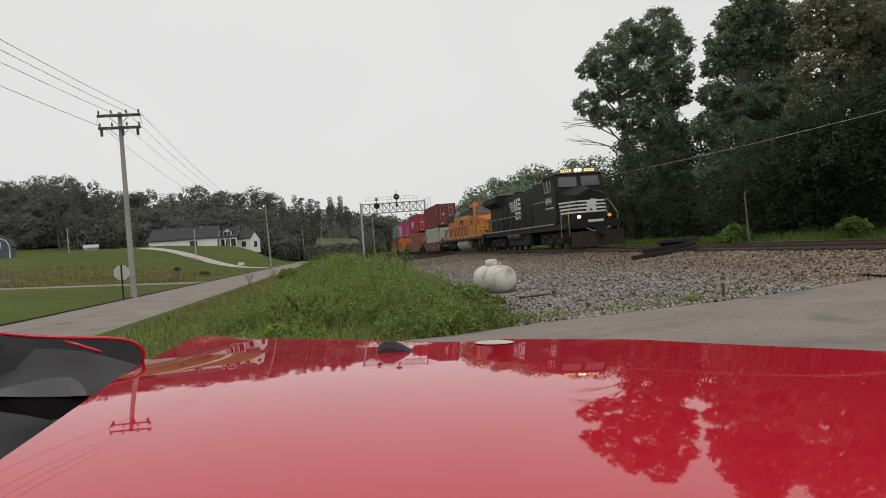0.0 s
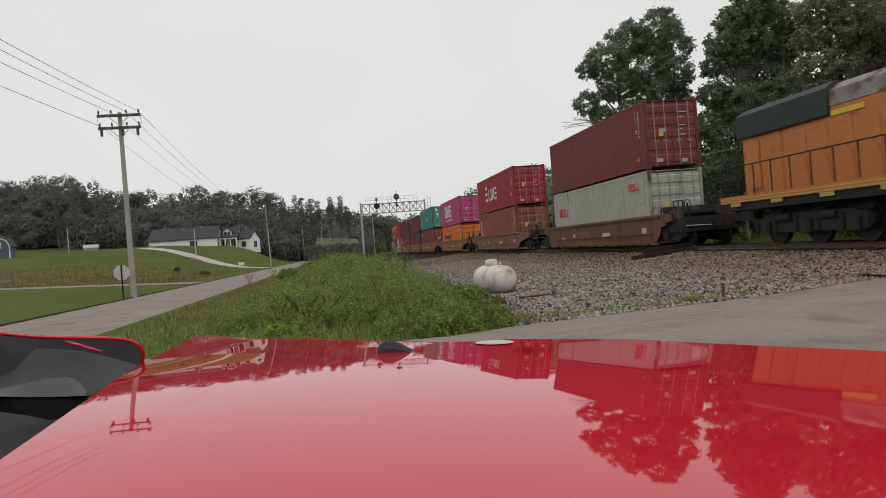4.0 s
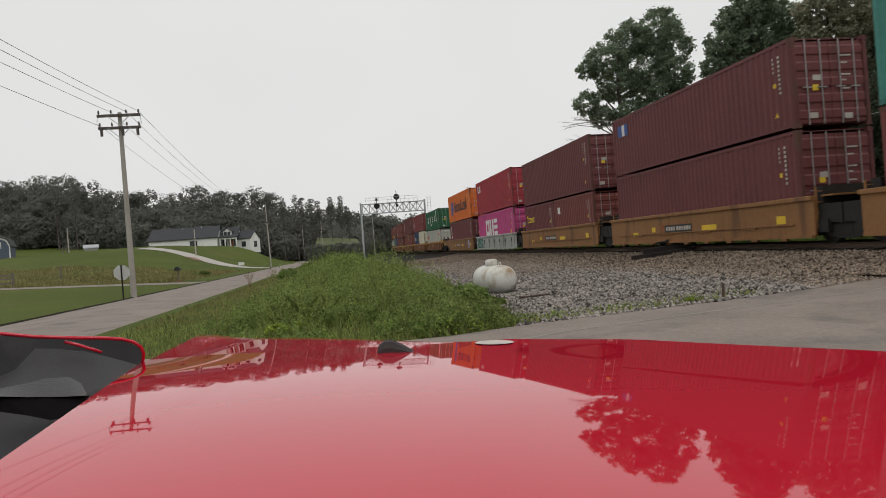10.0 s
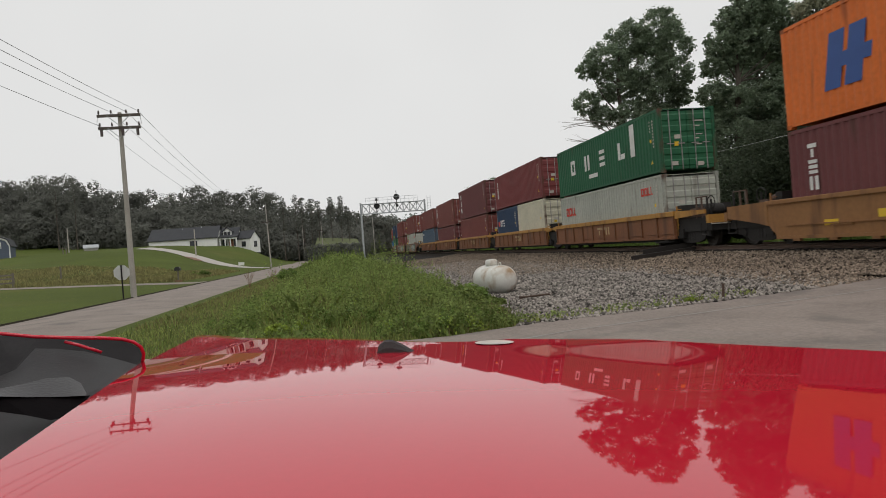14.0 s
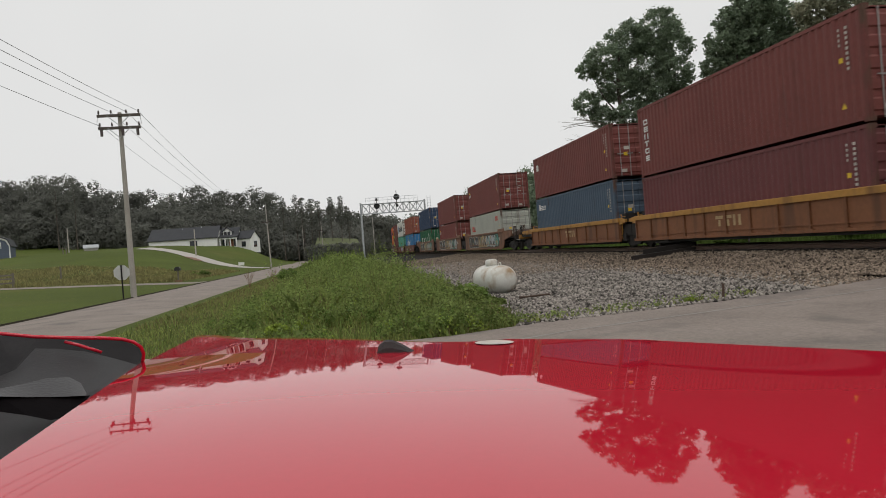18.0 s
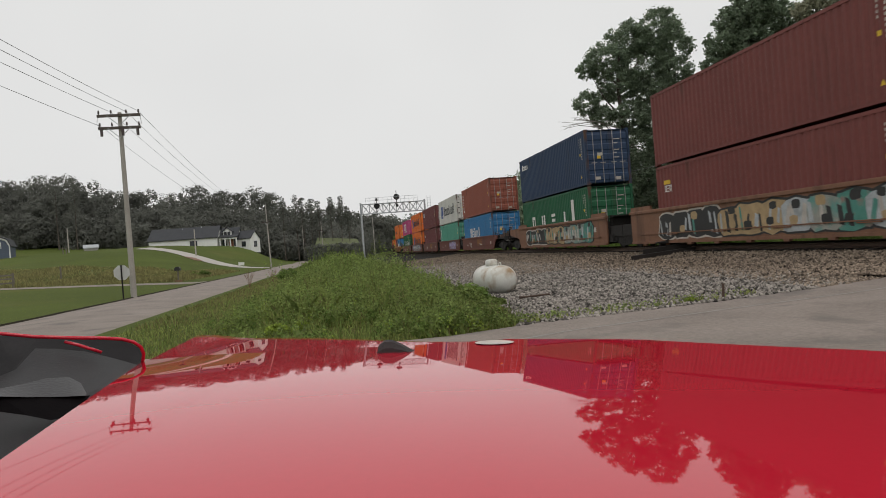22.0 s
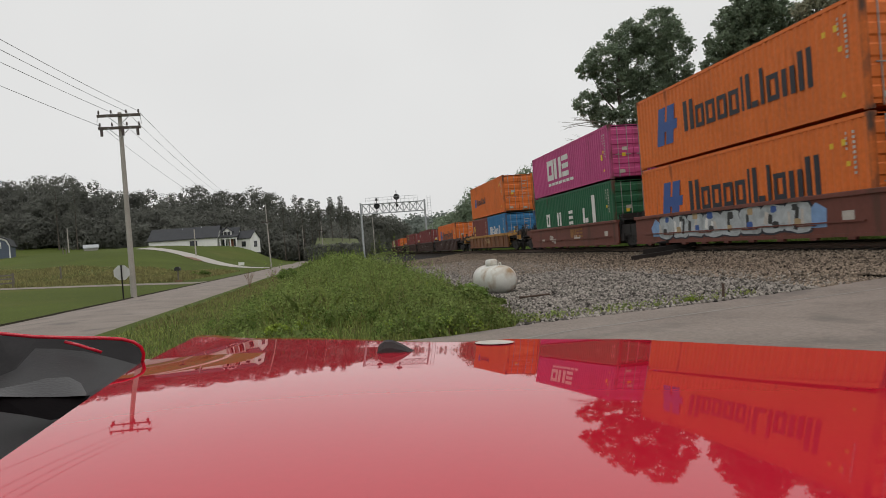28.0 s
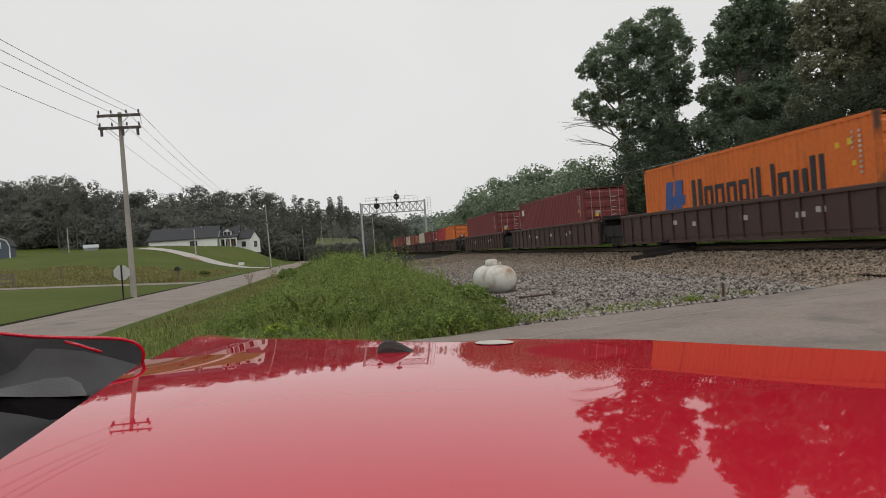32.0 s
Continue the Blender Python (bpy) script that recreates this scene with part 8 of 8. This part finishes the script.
def edge_places(n):
    x = 2.4 + 5.2 * RNG.random(n) ** 1.8
    return np.column_stack([x, edge_y(x) + 0.12 + 0.25 * np.abs(RNG.normal(size=n))])


blades("edge_weeds", 420, edge_places, lambda x, y: np.full(len(x), 0.17), 0.014, M_BLADE, "straggling weeds along the asphalt edge", RNG)


def dry_patch(n):
    a = RNG.random(n) * math.tau
    r = np.sqrt(RNG.random(n))
    return np.column_stack([2.15 + 0.95 * r * np.cos(a), 12.6 + 2.1 * r * np.sin(a)])


blades("edge_dry_grass", 5200, dry_patch, lambda x, y: np.full(len(x), 0.2), 0.006, M_DRYBLADE, "brown dry grass between verge and gravel", RNG, on_verge)
blades("lane_dry_grass", 9000, lambda n: np.column_stack([-4.7 + 2.4 * RNG.random(n) ** 1.5, 16 + 34 * RNG.random(n)]), lambda x, y: np.full(len(x), 0.13), 0.007, M_HAY, "short yellowing grass along the lane", RNG)
rod = new("steel_rod", Shape().tube((-0.36, 0, 0.03), (0.36, 0.02, 0.035), 0.022, n=8).tube((-0.38, 0, 0.03), (-0.33, 0, 0.03), 0.034, n=8).mesh("steel_rod", M_RAIL))
rod.matrix_basis = pose(4.32, 14.2, yard_z(4.32, 14.2) + 0.035, 0, 0, 8)
tagged(rod, "rusty steel rod lying on the gravel", "steel rod")
stake = new("stake", Shape().box((0, 0, 0.12), (0.035, 0.03, 0.3)).box((0.0, 0, 0.26), (0.05, 0.04, 0.02)).mesh("stake", M_RAIL))
stake.matrix_basis = pose(6.75, 10.8, 0.03, 0, 6, 20)
tagged(stake, "short rusty stake at the edge of the gravel", "stake")


p_ = edge_places(90)
cc = np.repeat(np.column_stack([p_, np.full(len(p_), 0.03)]), 10, 0)
cc += RNG.normal(size=cc.shape) * np.array([0.07, 0.05, 0.0])
cc[:, 2] += 0.13 * RNG.random(len(cc))
v, f = leaf_quads(cc, 0.022, RNG)
tagged(new("edge_leaf_weeds", np_mesh("edge_leaf_weeds", v, f, M_LEAF_WEED)), "low green weeds along the asphalt edge", "weeds", "", "stuff")


# ---- loose stone ----
def stones(name, places, zs, size, material, label):
    n = len(places)
    o = np.array([(1, 0, 0), (0, 1, 0), (-1, 0, 0), (0, -1, 0), (0, 0, 1), (0, 0, -1)], float)
    s = size * (0.55 + 0.9 * RNG.random((n, 1, 1)))
    pts3 = o[None] * (0.6 + 0.7 * RNG.random((n, 6, 1))) + RNG.normal(size=(n, 6, 3)) * 0.16
    a = RNG.random(n) * math.tau
    ca, sa = np.cos(a)[:, None], np.sin(a)[:, None]
    x, y = pts3[:, :, 0] * ca - pts3[:, :, 1] * sa, pts3[:, :, 0] * sa + pts3[:, :, 1] * ca
    pts3 = np.stack([x, y, pts3[:, :, 2] * 0.75], -1) * s
    pts3 += np.column_stack([places, zs])[:, None]
    f = np.array([(0, 1, 4), (1, 2, 4), (2, 3, 4), (3, 0, 4), (1, 0, 5), (2, 1, 5), (3, 2, 5), (0, 3, 5)])
    faces = (np.arange(n)[:, None, None] * 6 + f[None]).reshape(-1, 3)
    return tagged(new(name, np_mesh(name, pts3.reshape(-1, 3), faces, material)), label, "gravel", "", "stuff")


n = 44000
y = 9.6 + 38 * RNG.random(n) ** 1.9
left_ = np.array([gravel_left(b) for b in y])
x = left_ + (np.minimum(10.0 + 0.04 * y, 9.1 + 1.6 * RNG.random(n)) - left_) * RNG.random(n)
ok = y > edge_y(x) - 0.05 + 0.1 * RNG.random(n)
x, y = x[ok], y[ok]
stones("gravel_stones", np.column_stack([x, y]), np.array([yard_z(a, b) for a, b in zip(x, y)]) + 0.008, 0.04, M_STONE, "pale crushed stones of the yard")
n = 44000
y = 11.0 + 60 * RNG.random(n) ** 1.7
lo_ = np.where(y > 24, 5.2, 8.9)
x = lo_ + (13.05 - lo_) * RNG.random(n) ** 0.75
ok = y > edge_y(x) - 0.05 + 0.1 * RNG.random(len(x))
x, y = x[ok], y[ok]
z = np.maximum(np.array([yard_z(a, b) for a, b in zip(x, y)]), np.interp(x - XC, (-3.61, -3.6, -2.7, -1.7, -1.3), (-1.0, 0.08, 0.2, 0.33, 0.41))) + 0.012
stones("ballast_stones", np.column_stack([x, y]), z, 0.043, M_BALLAST, "brown crushed-stone ballast on the shoulder")

# ties under the rails, nearest stretch
tie = Shape().box((0, 0, 0), (2.55, 0.22, 0.16), 0, 0.015).mesh("tie", M_TIE)
bed = bpy.data.objects["ballast_bed"]
for i in range(150):
    o = new("tie", tie)
    o.parent = bed
    o.matrix_basis = pose(XC + 0.03 * math.sin(i * 2.3), 11.8 + 0.52 * i, 0.39, 0, 0, 0.8 * math.sin(i * 1.7))


# ---- the train runs ----
def motions():
    for ob, s, z in MOVERS:
        times = [0.0, 16.0, 32.0] if s < BEND - 15 else [float(k) for k in range(33)]
        rows_ = []
        for t in times:
            x_, y_, w_ = track(s - V * t)
            rows_.append((t, pose(x_, y_, ZR + z, 0, 0, -math.degrees(w_))))
        walk(ob, rows_)
        # its wheels roll while it passes the place
        for w, r in [(q, r) for q, r in SPINNERS if q.parent.parent == ob]:
            start, stop_ = max(0.0, (s - 150.0) / V), min(32.0, (s + 12.0) / V)
            if stop_ <= start:
                continue
            home, step = w.matrix_basis.translation.copy(), 1.0 / FPS
            start, n_ = round(start * FPS) / FPS, int((stop_ - start) * FPS)
            turns = [(0.0, 0.0)] * (start > 0.1) + [(start + k * step, k * V * step / r) for k in range(n_ + 1)]
            if turns[-1][0] < 31.9:
                turns.append((32.0, turns[-1][1]))
            walk(w, [(t, Matrix.Translation(home) @ Matrix.Rotation(a, 4, "X")) for t, a in turns])


motions()
